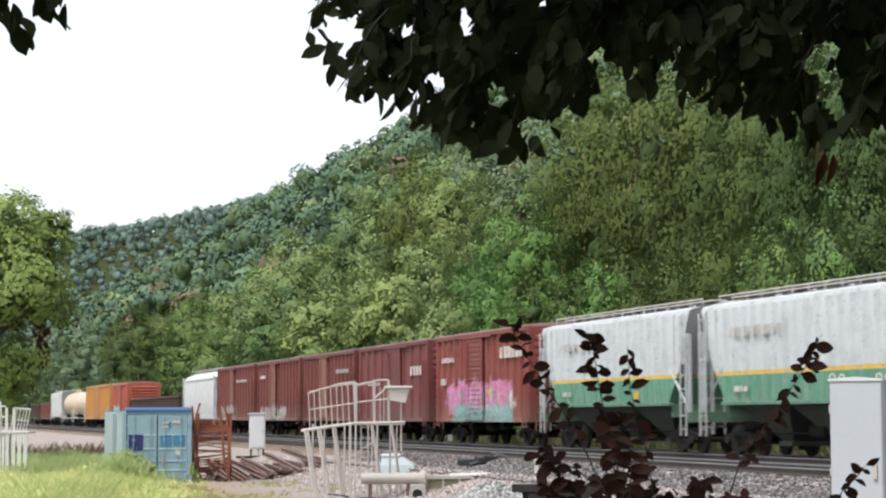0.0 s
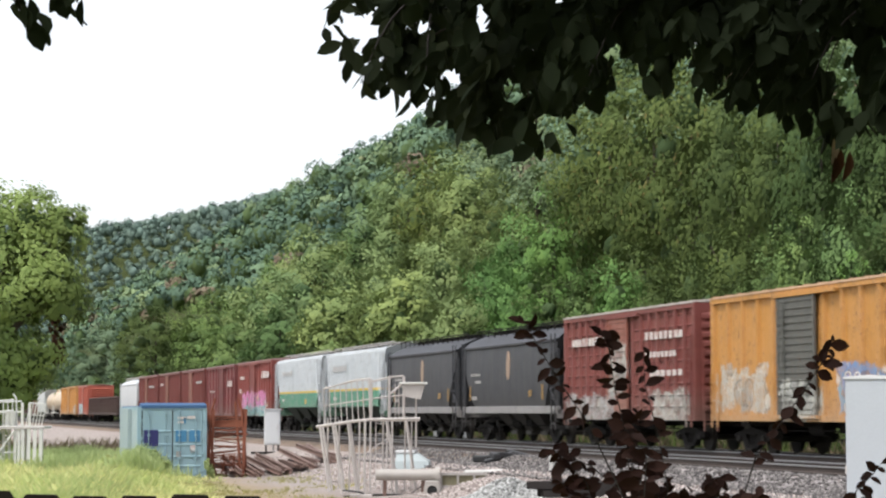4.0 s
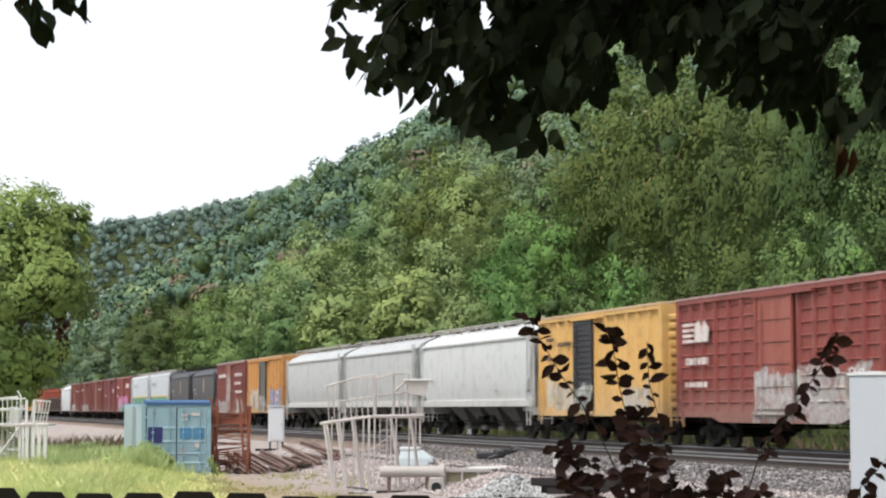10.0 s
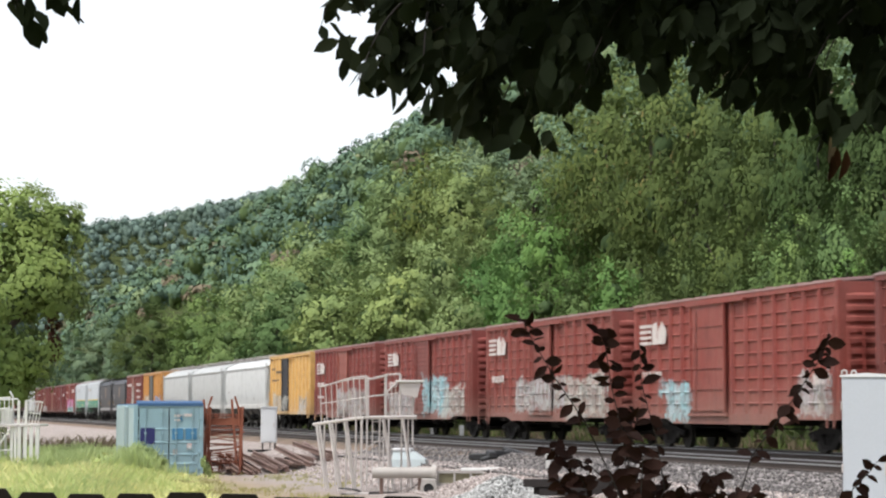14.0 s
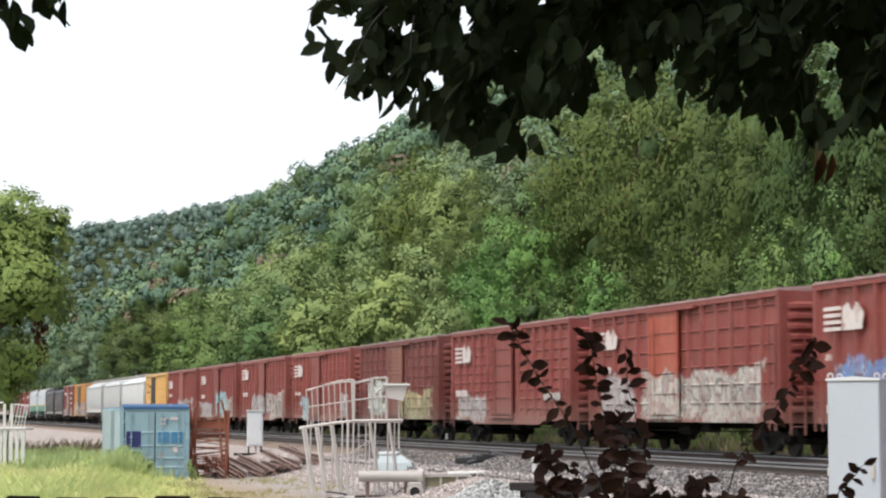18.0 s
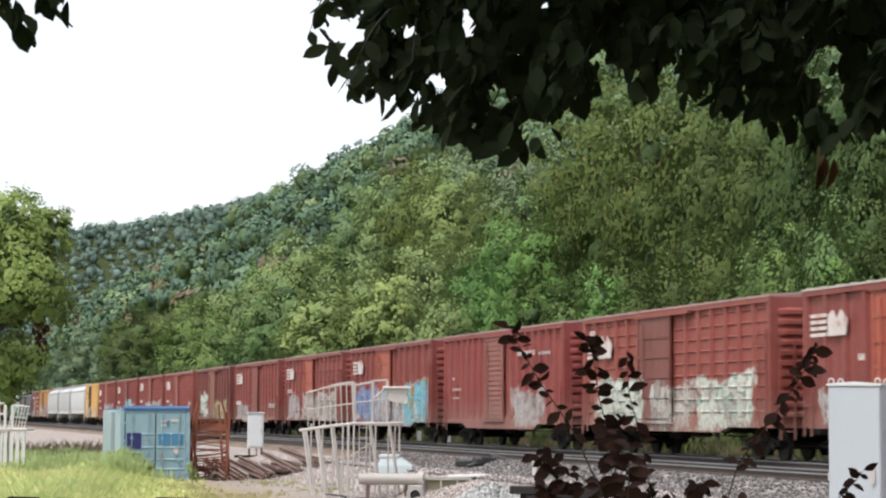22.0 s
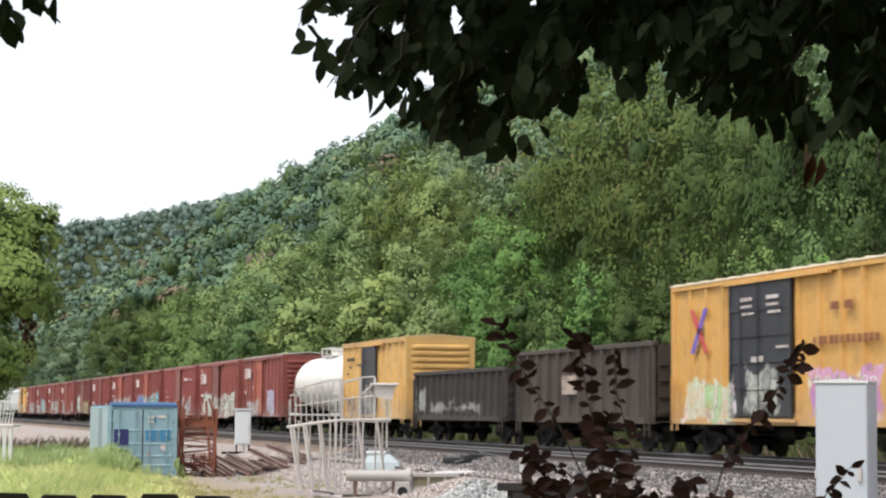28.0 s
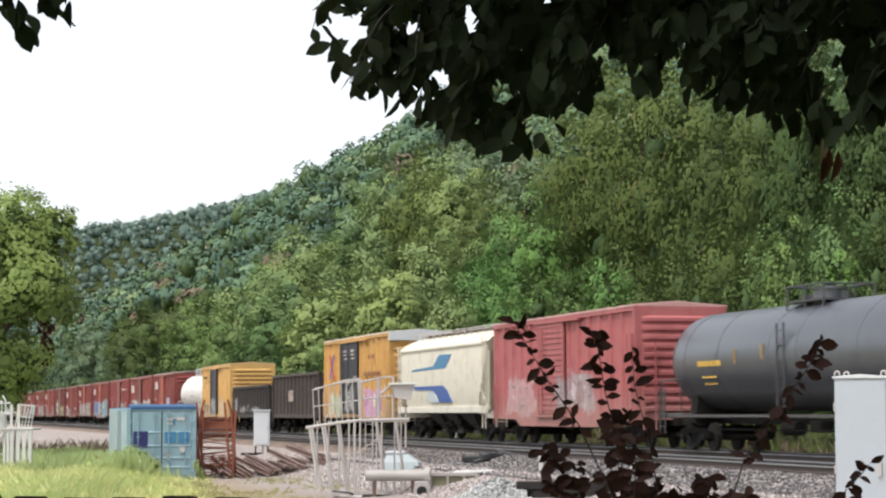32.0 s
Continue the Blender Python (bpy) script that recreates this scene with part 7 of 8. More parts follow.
def build_stones():
    r = np.random.default_rng(9)
    pale = stone_material("pale_gravel", (0.18, 0.15, 0.138), (0.32, 0.27, 0.25), (0.5, 0.45, 0.42))
    grey = stone_material("grey_gravel", (0.16, 0.16, 0.155), (0.29, 0.29, 0.28), (0.47, 0.47, 0.455))
    # shoulder of the near track and the yard edge
    n = 26000
    x = r.uniform(14.6, 17.6, n)
    y = 30 + 60 * r.uniform(0, 1, n) ** 1.3
    stones("shoulder_gravel", "loose pale gravel on the track shoulder", np.stack([x, y, land(x, y) + 0.015], 1), 0.045, pale, r)
    n = 14000
    x = r.uniform(16.9, 19.5, n)
    y = 30 + 50 * r.uniform(0, 1, n) ** 1.2
    z = np.maximum(land(x, y), np.interp(x, [17.73, 18.88, 19.4], [-0.6, -0.2, -0.2])) + 0.015
    stones("ballast_stones", "loose grey ballast stones beside the rail", np.stack([x, y, z], 1), 0.045, stone_material("dark_ballast_stone", (0.06, 0.056, 0.055), (0.125, 0.115, 0.112), (0.26, 0.24, 0.23)), r)
    # heap of fresh stone
    c = site(1.25, 51.8)
    a, d = r.uniform(0, math.tau, 5200), np.sqrt(r.uniform(0, 1, 5200))
    x, y = c.x + np.cos(a) * d * 1.6, c.y + np.sin(a) * d * 1.5
    z = float(land(c.x, c.y)) + 0.66 * (1 - d) ** 0.85 + 0.08 * np.sin(a * 3 + d * 4)
    stones("gravel_heap", "heap of grey crushed stone", np.stack([x, y, z], 1), 0.055, grey, r)
    g = Geo()
    rows = []
    for k in range(7):
        f = k / 6
        rows.append([(c.x + math.cos(q * math.tau / 24) * 1.55 * (1 - f), c.y + math.sin(q * math.tau / 24) * 1.45 * (1 - f), float(land(c.x, c.y)) - 0.05 + 0.63 * f ** 1.15) for q in range(24)])
    core = new("gravel_heap_core", g.loft(rows).mesh("gravel_heap_core", grey))
    tagged(core, "inner mass of the crushed stone heap", "gravel", kind="stuff")


build_stones()


def fence():
    t = thing("picket_fence", "dark weathered wooden fence with clipped board tops", "fence")
    r = np.random.default_rng(2)
    start, stop = site(-2.6, 7.95), site(3.2, 5.35)
    way = (stop - start)
    n = 31
    turn = math.degrees(math.atan2(way.y, way.x))
    for k in range(n):
        p = start + way * (k / n)
        w = 0.09
        top = 0.906 + r.uniform(-0.012, 0.008)
        g = Geo().prism([(-w, -0.5), (w, -0.5), (w, top - 0.035), (w - 0.03, top), (-w + 0.03, top), (-w, top - 0.035)], "y", -0.01, 0.01)
        part("board", g, FENCE, t, at=pose(p.x, p.y, 0, 0, 0, turn))
    mid = start.lerp(stop, 0.5)
    for z in (-0.2, 0.6):
        part("rail", Geo().box(-way.length / 2, way.length / 2, 0.012, 0.05, z, z + 0.09), FENCE, t, at=pose(mid.x, mid.y, 0, 0, 0, turn))


fence()


def grass_blades(name, label, u, d, height, width, per, material, r, lean=0.35):
    """Tufts of blades that stand on the ground."""
    n = len(u)
    cx = u * math.cos(YAW) + d * math.sin(YAW)
    cy = -u * math.sin(YAW) + d * math.cos(YAW)
    cx, cy = np.repeat(cx, per) + r.normal(0, 0.06, n * per), np.repeat(cy, per) + r.normal(0, 0.06, n * per)
    h = np.repeat(height, per) * r.uniform(0.5, 1.15, n * per)
    a = r.uniform(0, math.tau, n * per)
    z = land(cx, cy) - 0.03
    dx, dy = np.cos(a), np.sin(a)
    w = width * r.uniform(0.6, 1.4, n * per)
    tip = r.uniform(0.1, 1.0, n * per) * lean * h
    b0 = np.stack([cx - dy * w, cy + dx * w, z], 1)
    b1 = np.stack([cx + dy * w, cy - dx * w, z], 1)
    m0 = np.stack([cx + dx * tip * 0.4 + dy * w * 0.8, cy + dy * tip * 0.4 - dx * w * 0.8, z + h * 0.55], 1)
    m1 = np.stack([cx + dx * tip, cy + dy * tip, z + h], 1)
    v = np.stack([b0, b1, m0, m1], 1).reshape(-1, 3)
    return tagged(new(name, big_mesh(name, v, np.arange(len(v)).reshape(-1, 4), material)), label, "grass", kind="stuff")


def build_grass():
    r = np.random.default_rng(12)
    n = 17000
    d = r.uniform(46, 84, n)
    u = r.uniform(-0.27, -0.1, n) * d
    edge = -0.137 * d + 0.8 * np.sin(d * 0.7)
    ok = (u < edge + r.uniform(-1.4, 1.2, n))
    u, d = u[ok], d[ok]
    patch = np.sin(u * 0.9 + 1.3 * np.sin(d * 0.31)) * np.cos(d * 0.37 + u * 0.21)
    tall = (0.42 + 0.14 * patch + 0.3 * r.uniform(0, 1, len(u)) ** 3) * np.interp(u / d, [-0.17, -0.145, -0.13], [1.0, 0.6, 0.4])
    green = patch + r.normal(0, 0.5, len(u)) > 0.35
    for keep, name, label, m in ((~green, "tall_grass", "tall yellow-green meadow grass", LEAF_GRASS), (green, "meadow_weeds", "green weeds among the meadow grass", LEAF_WEED)):
        grass_blades(name, label, u[keep], d[keep], tall[keep], 0.02, 8, m, r, 1.0)
    # yellow flower heads above the grass
    pick = r.uniform(0, 1, len(u)) < np.where(patch < 0.1, 0.25, 0.05)
    fu, fd = np.repeat(u[pick], 3) + r.normal(0, 0.1, pick.sum() * 3), np.repeat(d[pick], 3) + r.normal(0, 0.1, pick.sum() * 3)
    fx, fy = fu * math.cos(YAW) + fd * math.sin(YAW), -fu * math.sin(YAW) + fd * math.cos(YAW)
    at = np.stack([fx, fy, land(fx, fy) + np.repeat(tall[pick], 3) * r.uniform(0.7, 1.15, len(fx))], 1)
    tagged(new("meadow_flowers", leafy("meadow_flowers", leaf_cards(at, np.tile((0.0, -0.5, 0.8), (len(at), 1)), 0.045, r), LEAF_FLOWER)), "small pale yellow flower heads in the meadow", "flowers", kind="stuff")
    n = 2600
    d = r.uniform(48, 80, n)
    u = r.uniform(-0.14, -0.045, n) * d
    ok = np.sin(u * 1.1 + 2) * np.cos(d * 0.5) + r.normal(0, 0.4, n) > 0.45
    grass_blades("sparse_grass", "sparse dry grass on the dirt", u[ok], d[ok], np.full(ok.sum(), 0.13), 0.014, 9, LEAF_DRY, r)
    n = 5200
    d = r.uniform(76, 104, n)
    u = -0.15 * d - r.uniform(0, 0.11, n) * d
    grass_blades("weeds", "rank green weeds along the bank", u, d, 0.65 + 0.25 * np.sin(u * 2), 0.04, 6, LEAF_WEED, r, 0.6)
    n = 420
    d = r.uniform(74.6, 77.0, n)
    u = r.normal(-11.9, 0.75, n)
    grass_blades("tall_weeds", "tall feathery weeds in front of the container", u, d, np.clip(1.15 - 0.35 * np.abs(u + 11.6), 0.4, 1.2) * r.uniform(0.7, 1.15, n), 0.03, 7, LEAF_WEED, r, 0.5)
    # dry brown growth between the field and the bank
    n = 420
    d = r.uniform(104, 132, n)
    u = -r.uniform(0.155, 0.215, n) * d
    grass_blades("dry_weeds", "dry brown weeds along the gravel bank", u, d, 0.75 + 0.45 * np.sin(u * 1.9), 0.03, 6, LEAF_RUST, r, 0.8)


def trackside_weeds():
    """Low growth beyond the far track, seen under and between the cars."""
    r = np.random.default_rng(52)
    n = 2600
    x, y = r.uniform(29.2, 31.8, n), 34 + 120 * r.uniform(0, 1, n) ** 1.3
    u, d = x * math.cos(YAW) - y * math.sin(YAW), x * math.sin(YAW) + y * math.cos(YAW)
    half = n // 2
    for part_of, name, label, m in ((slice(0, half), "trackside_weeds", "dusty green weeds beyond the far track", LEAF_DEEP), (slice(half, n), "trackside_dry_grass", "dry brown growth beyond the far track", LEAF_RUST)):
        grass_blades(name, label, u[part_of], d[part_of], r.uniform(0.25, 0.75, half), 0.03, 7, m, r, 0.7)
    for y in (110.9, 104.9):
        t = thing("marker_block", "small white marker block beyond the far track", "marker", (29.0, y, float(land(29.0, y))), "marker blocks")
        part("block", Geo().box(-0.1, 0.1, -0.12, 0.12, 0.0, 0.8, 0.015), WHITE_BOX, t)


build_grass()
trackside_weeds()


def bush(px, d, height, spread, material, label, seed):
    r = np.random.default_rng(seed)
    c = site(px, d)
    t = thing("bush", label, "bush", (c.x, c.y, float(land(c.x, c.y)) - 0.05), "weeds by the container")
    masses = []
    for k in range(9):
        a, q = k * 2.4, spread * math.sqrt((k + 0.5) / 9) * 0.8
        z = height * r.uniform(0.25, 0.85) * (1 - 0.4 * q / spread)
        masses.append((math.cos(a) * q, math.sin(a) * q, z, spread * r.uniform(0.2, 0.36), height * r.uniform(0.12, 0.26)))
    cards, inner = heap(r, masses, 9, 46, 0.085 if height < 2 else 0.2, 0.5, 0.4)
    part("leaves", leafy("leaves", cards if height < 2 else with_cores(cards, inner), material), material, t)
    g = Geo()
    for k in range(6):
        a = r.uniform(0, math.tau)
        g.tube([(0, 0, 0), (math.cos(a) * spread * 0.3, math.sin(a) * spread * 0.3, height * 0.5), (math.cos(a) * spread * 0.5, math.sin(a) * spread * 0.5, height * 0.85)], [0.02, 0.014, 0.006], 6)
    part("stems", g, TWIG, t)


bush(-11.7, 76.5, 1.35, 0.9, LEAF_WEED, "leafy green bush in front of the container", 41)
bush(-12.75, 76.9, 1.05, 0.5, LEAF_GRASS, "yellow-green bush beside the container", 42)
bush(-11.0, 75.6, 1.0, 0.7, LEAF_WEED, "yellow-green weeds in front of the container", 43)
bush(-9.05, 76.4, 0.85, 0.2, LEAF_WEED, "small bright green sapling beside the rack", 44)
bush(-12.4, 75.4, 0.95, 0.8, LEAF_WEED, "leafy green bush in front of the container", 45)
bush(-22.2, 93.0, 3.2, 2.0, LEAF_MID, "olive green thicket at the foot of the maple", 46)
bush(-23.5, 92.0, 3.8, 2.4, LEAF_YARD, "bright green thicket at the foot of the maple", 47)

# ---- plants close to the viewer ----


def leaf_mesh(name, material, wide, fold, curl):
    mid = [(0, 0, 0), (0, 0.22, -fold * 0.5), (0, 0.5, -fold), (0, 0.78, -fold * 0.8 - curl * 0.4), (0, 1.0, -curl)]
    side = [(wide * 0.62, 0.2, 0.02), (wide, 0.46, 0.03), (wide * 0.72, 0.76, -curl * 0.3)]
    v = mid + [(-x, y, z) for x, y, z in side] + side
    f = [(0, 1, 5), (1, 2, 6, 5), (2, 3, 7, 6), (3, 4, 7), (0, 8, 1), (1, 8, 9, 2), (2, 9, 10, 3), (3, 10, 4)]
    g = Geo()
    g.v, g.f = v, f
    me = bpy.data.meshes.new(name)
    me.from_pydata(v, [], f)
    me.polygons.foreach_set("use_smooth", [True] * len(f))
    me.materials.append(material)
    return me


def aim(p, direction, up, size):
    """A pose with y along direction and z near up, scaled."""
    y = direction.normalized()
    x = y.cross(up)
    x = x.normalized() if x.length > 1e-4 else Vector((1, 0, 0))
    z = x.cross(y)
    m = Matrix((x, y, z)).transposed().to_4x4()
    return Matrix.Translation(p) @ m @ Matrix.Diagonal((size, size, size, 1))


def spray(r, start, end, count, size, droop, sag=0.12):
    """Leaf poses along one drooping twig, and the twig's own path."""
    path, poses = [], []
    for k in range(7):
        s = k / 6
        path.append(start.lerp(end, s) + Vector((0, 0, sag * math.sin(s * math.pi) * (end - start).length)))
    way = (end - start).normalized()
    side = way.cross(Vector((0, 0, 1)))
    side = side.normalized() if side.length > 0.05 else Vector((1, 0, 0))
    for k in range(count):
        s = 0.15 + 0.85 * (k + 0.5) / count
        i = min(5, int(s * 6))
        p = path[i].lerp(path[i + 1], s * 6 - i)
        d = way * 0.5 + side * (1 if k % 2 else -1) * r.uniform(0.3, 0.9) + Vector((r.uniform(-0.7, 0.7), r.uniform(-0.7, 0.7), -droop * r.uniform(0.5, 1.4)))
        up = Vector((r.uniform(-1, 1), r.uniform(-1.3, 0.4), r.uniform(0.1, 1)))
        poses.append(aim(p, d, up, size * r.uniform(0.7, 1.25)))
    return path, poses


def joined(name, poses, me, parent, label):
    """Many leaves as one part."""
    base = np.array([v.co[:] for v in me.vertices])
    tris = np.array([t for p in me.polygons for t in ([p.vertices[:3]] if len(p.vertices) == 3 else [(p.vertices[0], p.vertices[1], p.vertices[2]), (p.vertices[0], p.vertices[2], p.vertices[3])])])
    ms = np.array([[list(row) for row in m] for m in poses])
    v = np.einsum("nij,kj->nki", ms[:, :3, :3], base) + ms[:, None, :3, 3]
    q = (tris[None] + np.arange(len(poses))[:, None, None] * len(base)).reshape(-1, 3)
    ob = part(name, big_mesh(name, v.reshape(-1, 3), q, me.materials[0]), me.materials[0], parent, label)
    return tagged(ob, kind="stuff")


# lower edge of the hanging branches, at five metres: metres to the right, height
EDGE_U = [-0.36, -0.323, -0.222, -0.127, 0.035, 0.157, 0.225, 0.292, 0.34, 0.428, 0.563, 0.631, 0.806, 0.9, 0.969, 1.06, 1.6]
EDGE_Z = [2.19, 2.02, 1.895, 1.85, 1.775, 1.75, 1.768, 1.83, 1.9, 1.895, 1.905, 1.86, 1.835, 1.755, 1.795, 1.815, 1.8]


# gaps among the leaves, at five metres: to the right, height, half width, half height
SKY_GAPS = [(-0.233, 2.124, 0.016, 0.030), (-0.195, 2.114, 0.011, 0.011), (-0.212, 2.162, 0.009, 0.014), (-0.310, 2.145, 0.011, 0.008), (-0.296, 2.082, 0.014, 0.020), (-0.076, 2.117, 0.019, 0.019), (-0.039, 2.138, 0.007, 0.007), (0.015, 2.082, 0.009, 0.008), (-0.009, 2.057, 0.008, 0.007), (-0.005, 2.022, 0.012, 0.011), (-0.026, 2.008, 0.009, 0.014), (-0.062, 1.987, 0.011, 0.014), (-0.116, 2.008, 0.007, 0.011), (-0.124, 1.959, 0.008, 0.014), (-0.175, 1.936, 0.012, 0.019), (-0.184, 1.899, 0.007, 0.007), (0.055, 2.166, 0.012, 0.016), (0.065, 2.128, 0.014, 0.027), (0.091, 2.114, 0.011, 0.012), (0.276, 2.173, 0.012, 0.012), (0.245, 2.170, 0.009, 0.011), (0.265, 2.097, 0.016, 0.007), (0.181, 2.114, 0.007, 0.005), (-0.107, 2.131, 0.007, 0.011)]
WOOD_GAPS = [(-0.005, 1.991, 0.027, 0.019), (0.137, 1.957, 0.030, 0.024), (0.225, 1.888, 0.034, 0.024), (0.306, 1.888, 0.038, 0.027), (0.373, 2.058, 0.030, 0.016), (0.407, 2.008, 0.034, 0.034), (0.428, 1.971, 0.016, 0.020), (0.543, 2.005, 0.024, 0.022), (0.468, 2.012, 0.014, 0.011), (0.867, 2.110, 0.014, 0.020), (0.928, 2.068, 0.038, 0.024), (0.901, 2.026, 0.034, 0.024), (0.942, 1.991, 0.030, 0.027), (0.935, 1.950, 0.030, 0.030), (0.962, 1.915, 0.016, 0.020), (0.833, 2.019, 0.008, 0.011), (1.030, 2.082, 0.011, 0.020), (0.820, 1.867, 0.008, 0.011), (-0.073, 1.853, 0.019, 0.011), (0.326, 2.124, 0.005, 0.005)]
RIGHT, AHEAD = site(1, 0), site(0, 1)


def open_gap(m, wide):
    """Whether a leaf with the pose m would hang across one of the gaps."""
    for p in ((0, 0.12, 0), (0, 0.5, 0), (0, 0.95, 0), (wide, 0.5, 0), (-wide, 0.5, 0)):
        q = m @ Vector(p) - EYE
        d = q.dot(AHEAD)
        if d < 1:
            continue
        u, z = 5 * q.dot(RIGHT) / d, EYE.z + 5 * q.z / d
        if any(((u - a) / c) ** 2 + ((z - b) / e) ** 2 < k for k, gaps in ((0.75, SKY_GAPS), (0.7, WOOD_GAPS)) for a, b, c, e in gaps):
            return True
    return False


def shade_tree():
    r = np.random.default_rng(77)
    t = thing("shade_tree", "dark leafy branches of a shade tree overhead", "tree")
    kinds = [leaf_mesh("leaf", LEAF_SHADE, 0.28, 0.06, 0.1), leaf_mesh("leaf", LEAF_SHADE, 0.32, 0.1, 0.2), leaf_mesh("leaf", LEAF_SHADE, 0.25, 0.03, 0.02)]
    near, rest, twigs = [], [], []

    def put(u, d, z):
        return site(u * d / 5, d, EYE.z + (z - EYE.z) * d / 5)

    # the hanging edge
    for k in range(110):
        u = -0.33 + 1.75 * (k + r.uniform(-0.5, 0.5)) / 109
        d = r.uniform(4.6, 5.6)
        z = float(np.interp(u, EDGE_U, EDGE_Z)) + r.uniform(0.06, 0.13)
        end = put(u, d, z)
        start = put(u + r.uniform(0.05, 0.2), d + r.uniform(-0.2, 0.3), z + r.uniform(0.16, 0.3))
        path, ps = spray(r, start, end, 13, 0.064, 0.6)
        twigs.append(path)
        near += ps
    # the mass of leaves above it
    for k in range(1150):
        u = r.uniform(-0.26, 1.7)
        d = r.uniform(4.6, 7.6)
        low = float(np.interp(u, EDGE_U, EDGE_Z)) + 0.09
        z = low + (2.75 - low) * r.uniform(0, 1) ** 1.1
        end = put(u, d, z)
        start = put(u + r.uniform(0.0, 0.25), d + r.uniform(-0.3, 0.3), z + r.uniform(0.12, 0.3))
        path, ps = spray(r, start, end, 14, 0.068, 0.5)
        twigs.append(path)
        rest += ps
    # small spray at the other end of the branch
    for u, z in ((-1.03, 2.12), (-0.985, 2.1), (-0.93, 2.155), (-1.06, 2.16), (-0.9, 2.17), (-0.97, 2.2)):
        end = put(u, 5, z)
        path, ps = spray(r, end + Vector((-0.12, 0.02, 0.16)), end, 5, 0.07, 1.0)
        twigs.append(path)
        near += ps
    # unseen crown overhead and behind, added to keep light off the hanging leaves
    for k in range(420):
        a, q = r.uniform(0, math.tau), math.sqrt(r.uniform(0, 1)) * 4.6
        c = site(1.8 + math.cos(a) * q, 2.4 + math.sin(a) * q)
        z = 2.9 + r.uniform(0, 2.6)
        end = Vector((c.x, c.y, z))
        path, ps = spray(r, end + Vector((r.uniform(-0.3, 0.3), r.uniform(-0.3, 0.3), 0.3)), end, 9, 0.17, 0.7)
        rest += ps
    p, nn, inner = crown_points(r, np.array(site(1.2, -1.8, 3.4)), np.array([5.5, 4.0, 3.4]), 40, 150, -0.9, 0.4)
    p, nn = (q[(p[:, 0] * math.sin(YAW) + p[:, 1] * math.cos(YAW) < -0.6) | (p[:, 2] > 3.1)] for q in (p, nn))
    p, nn = (q[p[:, 2] > 2.3] for q in (p, nn))
    tagged(part("inner_crown", leafy("inner_crown", leaf_cards(p, nn, 0.42, r), LEAF_SHADE), LEAF_SHADE, t, "added unseen crown that blocks light from above and behind"), kind="stuff")
    near, rest = ([m for m in ms if not open_gap(m, 0.33)] for ms in (near, rest))
    # a few withered leaves that hang from the edge
    for u, z, size, m in ((0.907, 1.845, 0.06, LEAF_PALE_DEAD), (0.925, 1.82, 0.075, LEAF_DEAD), (0.945, 1.815, 0.07, LEAF_DEAD), (0.91, 1.8, 0.06, LEAF_DEAD)):
        part("leaf", leaf_mesh("leaf", m, 0.2, 0.2, 0.3), m, t, "withered brown leaf", at=aim(put(u, 4.7, z), Vector((r.uniform(-0.2, 0.2), 0, -1)), Vector((0.3, -1, 0)), size))
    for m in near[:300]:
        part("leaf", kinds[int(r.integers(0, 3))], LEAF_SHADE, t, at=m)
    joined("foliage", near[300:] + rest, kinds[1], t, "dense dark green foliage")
    g = Geo()
    for path in twigs[::3]:
        if any(open_gap(Matrix.Translation(p), 0.0) for p in path):
            continue
        g.tube(path, [0.003, 0.0028, 0.0026, 0.0024, 0.002, 0.0016, 0.001], 5, False)
    tagged(part("twig_work", g, TWIG, t), kind="stuff")
    trunk = Geo().tube([site(3.6, 2.2, -0.6), site(3.55, 2.2, 1.2), site(3.4, 2.3, 2.6), site(3.2, 2.6, 4.2)], [0.2, 0.16, 0.14, 0.09], 12)
    part("trunk", trunk, BARK, t, smooth=True)
    for ends in (((3.4, 2.3, 2.5), (2.4, 4.2, 2.95), (1.2, 5.3, 2.7), (0.2, 5.8, 2.62)), ((3.4, 2.3, 2.4), (2.6, 5.2, 2.8), (1.8, 6.4, 2.6)), ((3.3, 2.5, 3.0), (1.2, 3.0, 3.6), (-0.6, 4.4, 3.0), (-1.1, 5.0, 2.5)), ((3.2, 2.6, 3.6), (2.6, 0.6, 4.2), (1.6, -0.8, 4.6))):
        part("limb", Geo().tube([site(*e) for e in ends], [0.06, 0.04, 0.022, 0.01][:len(ends)], 8), BARK, t, smooth=True)


shade_tree()


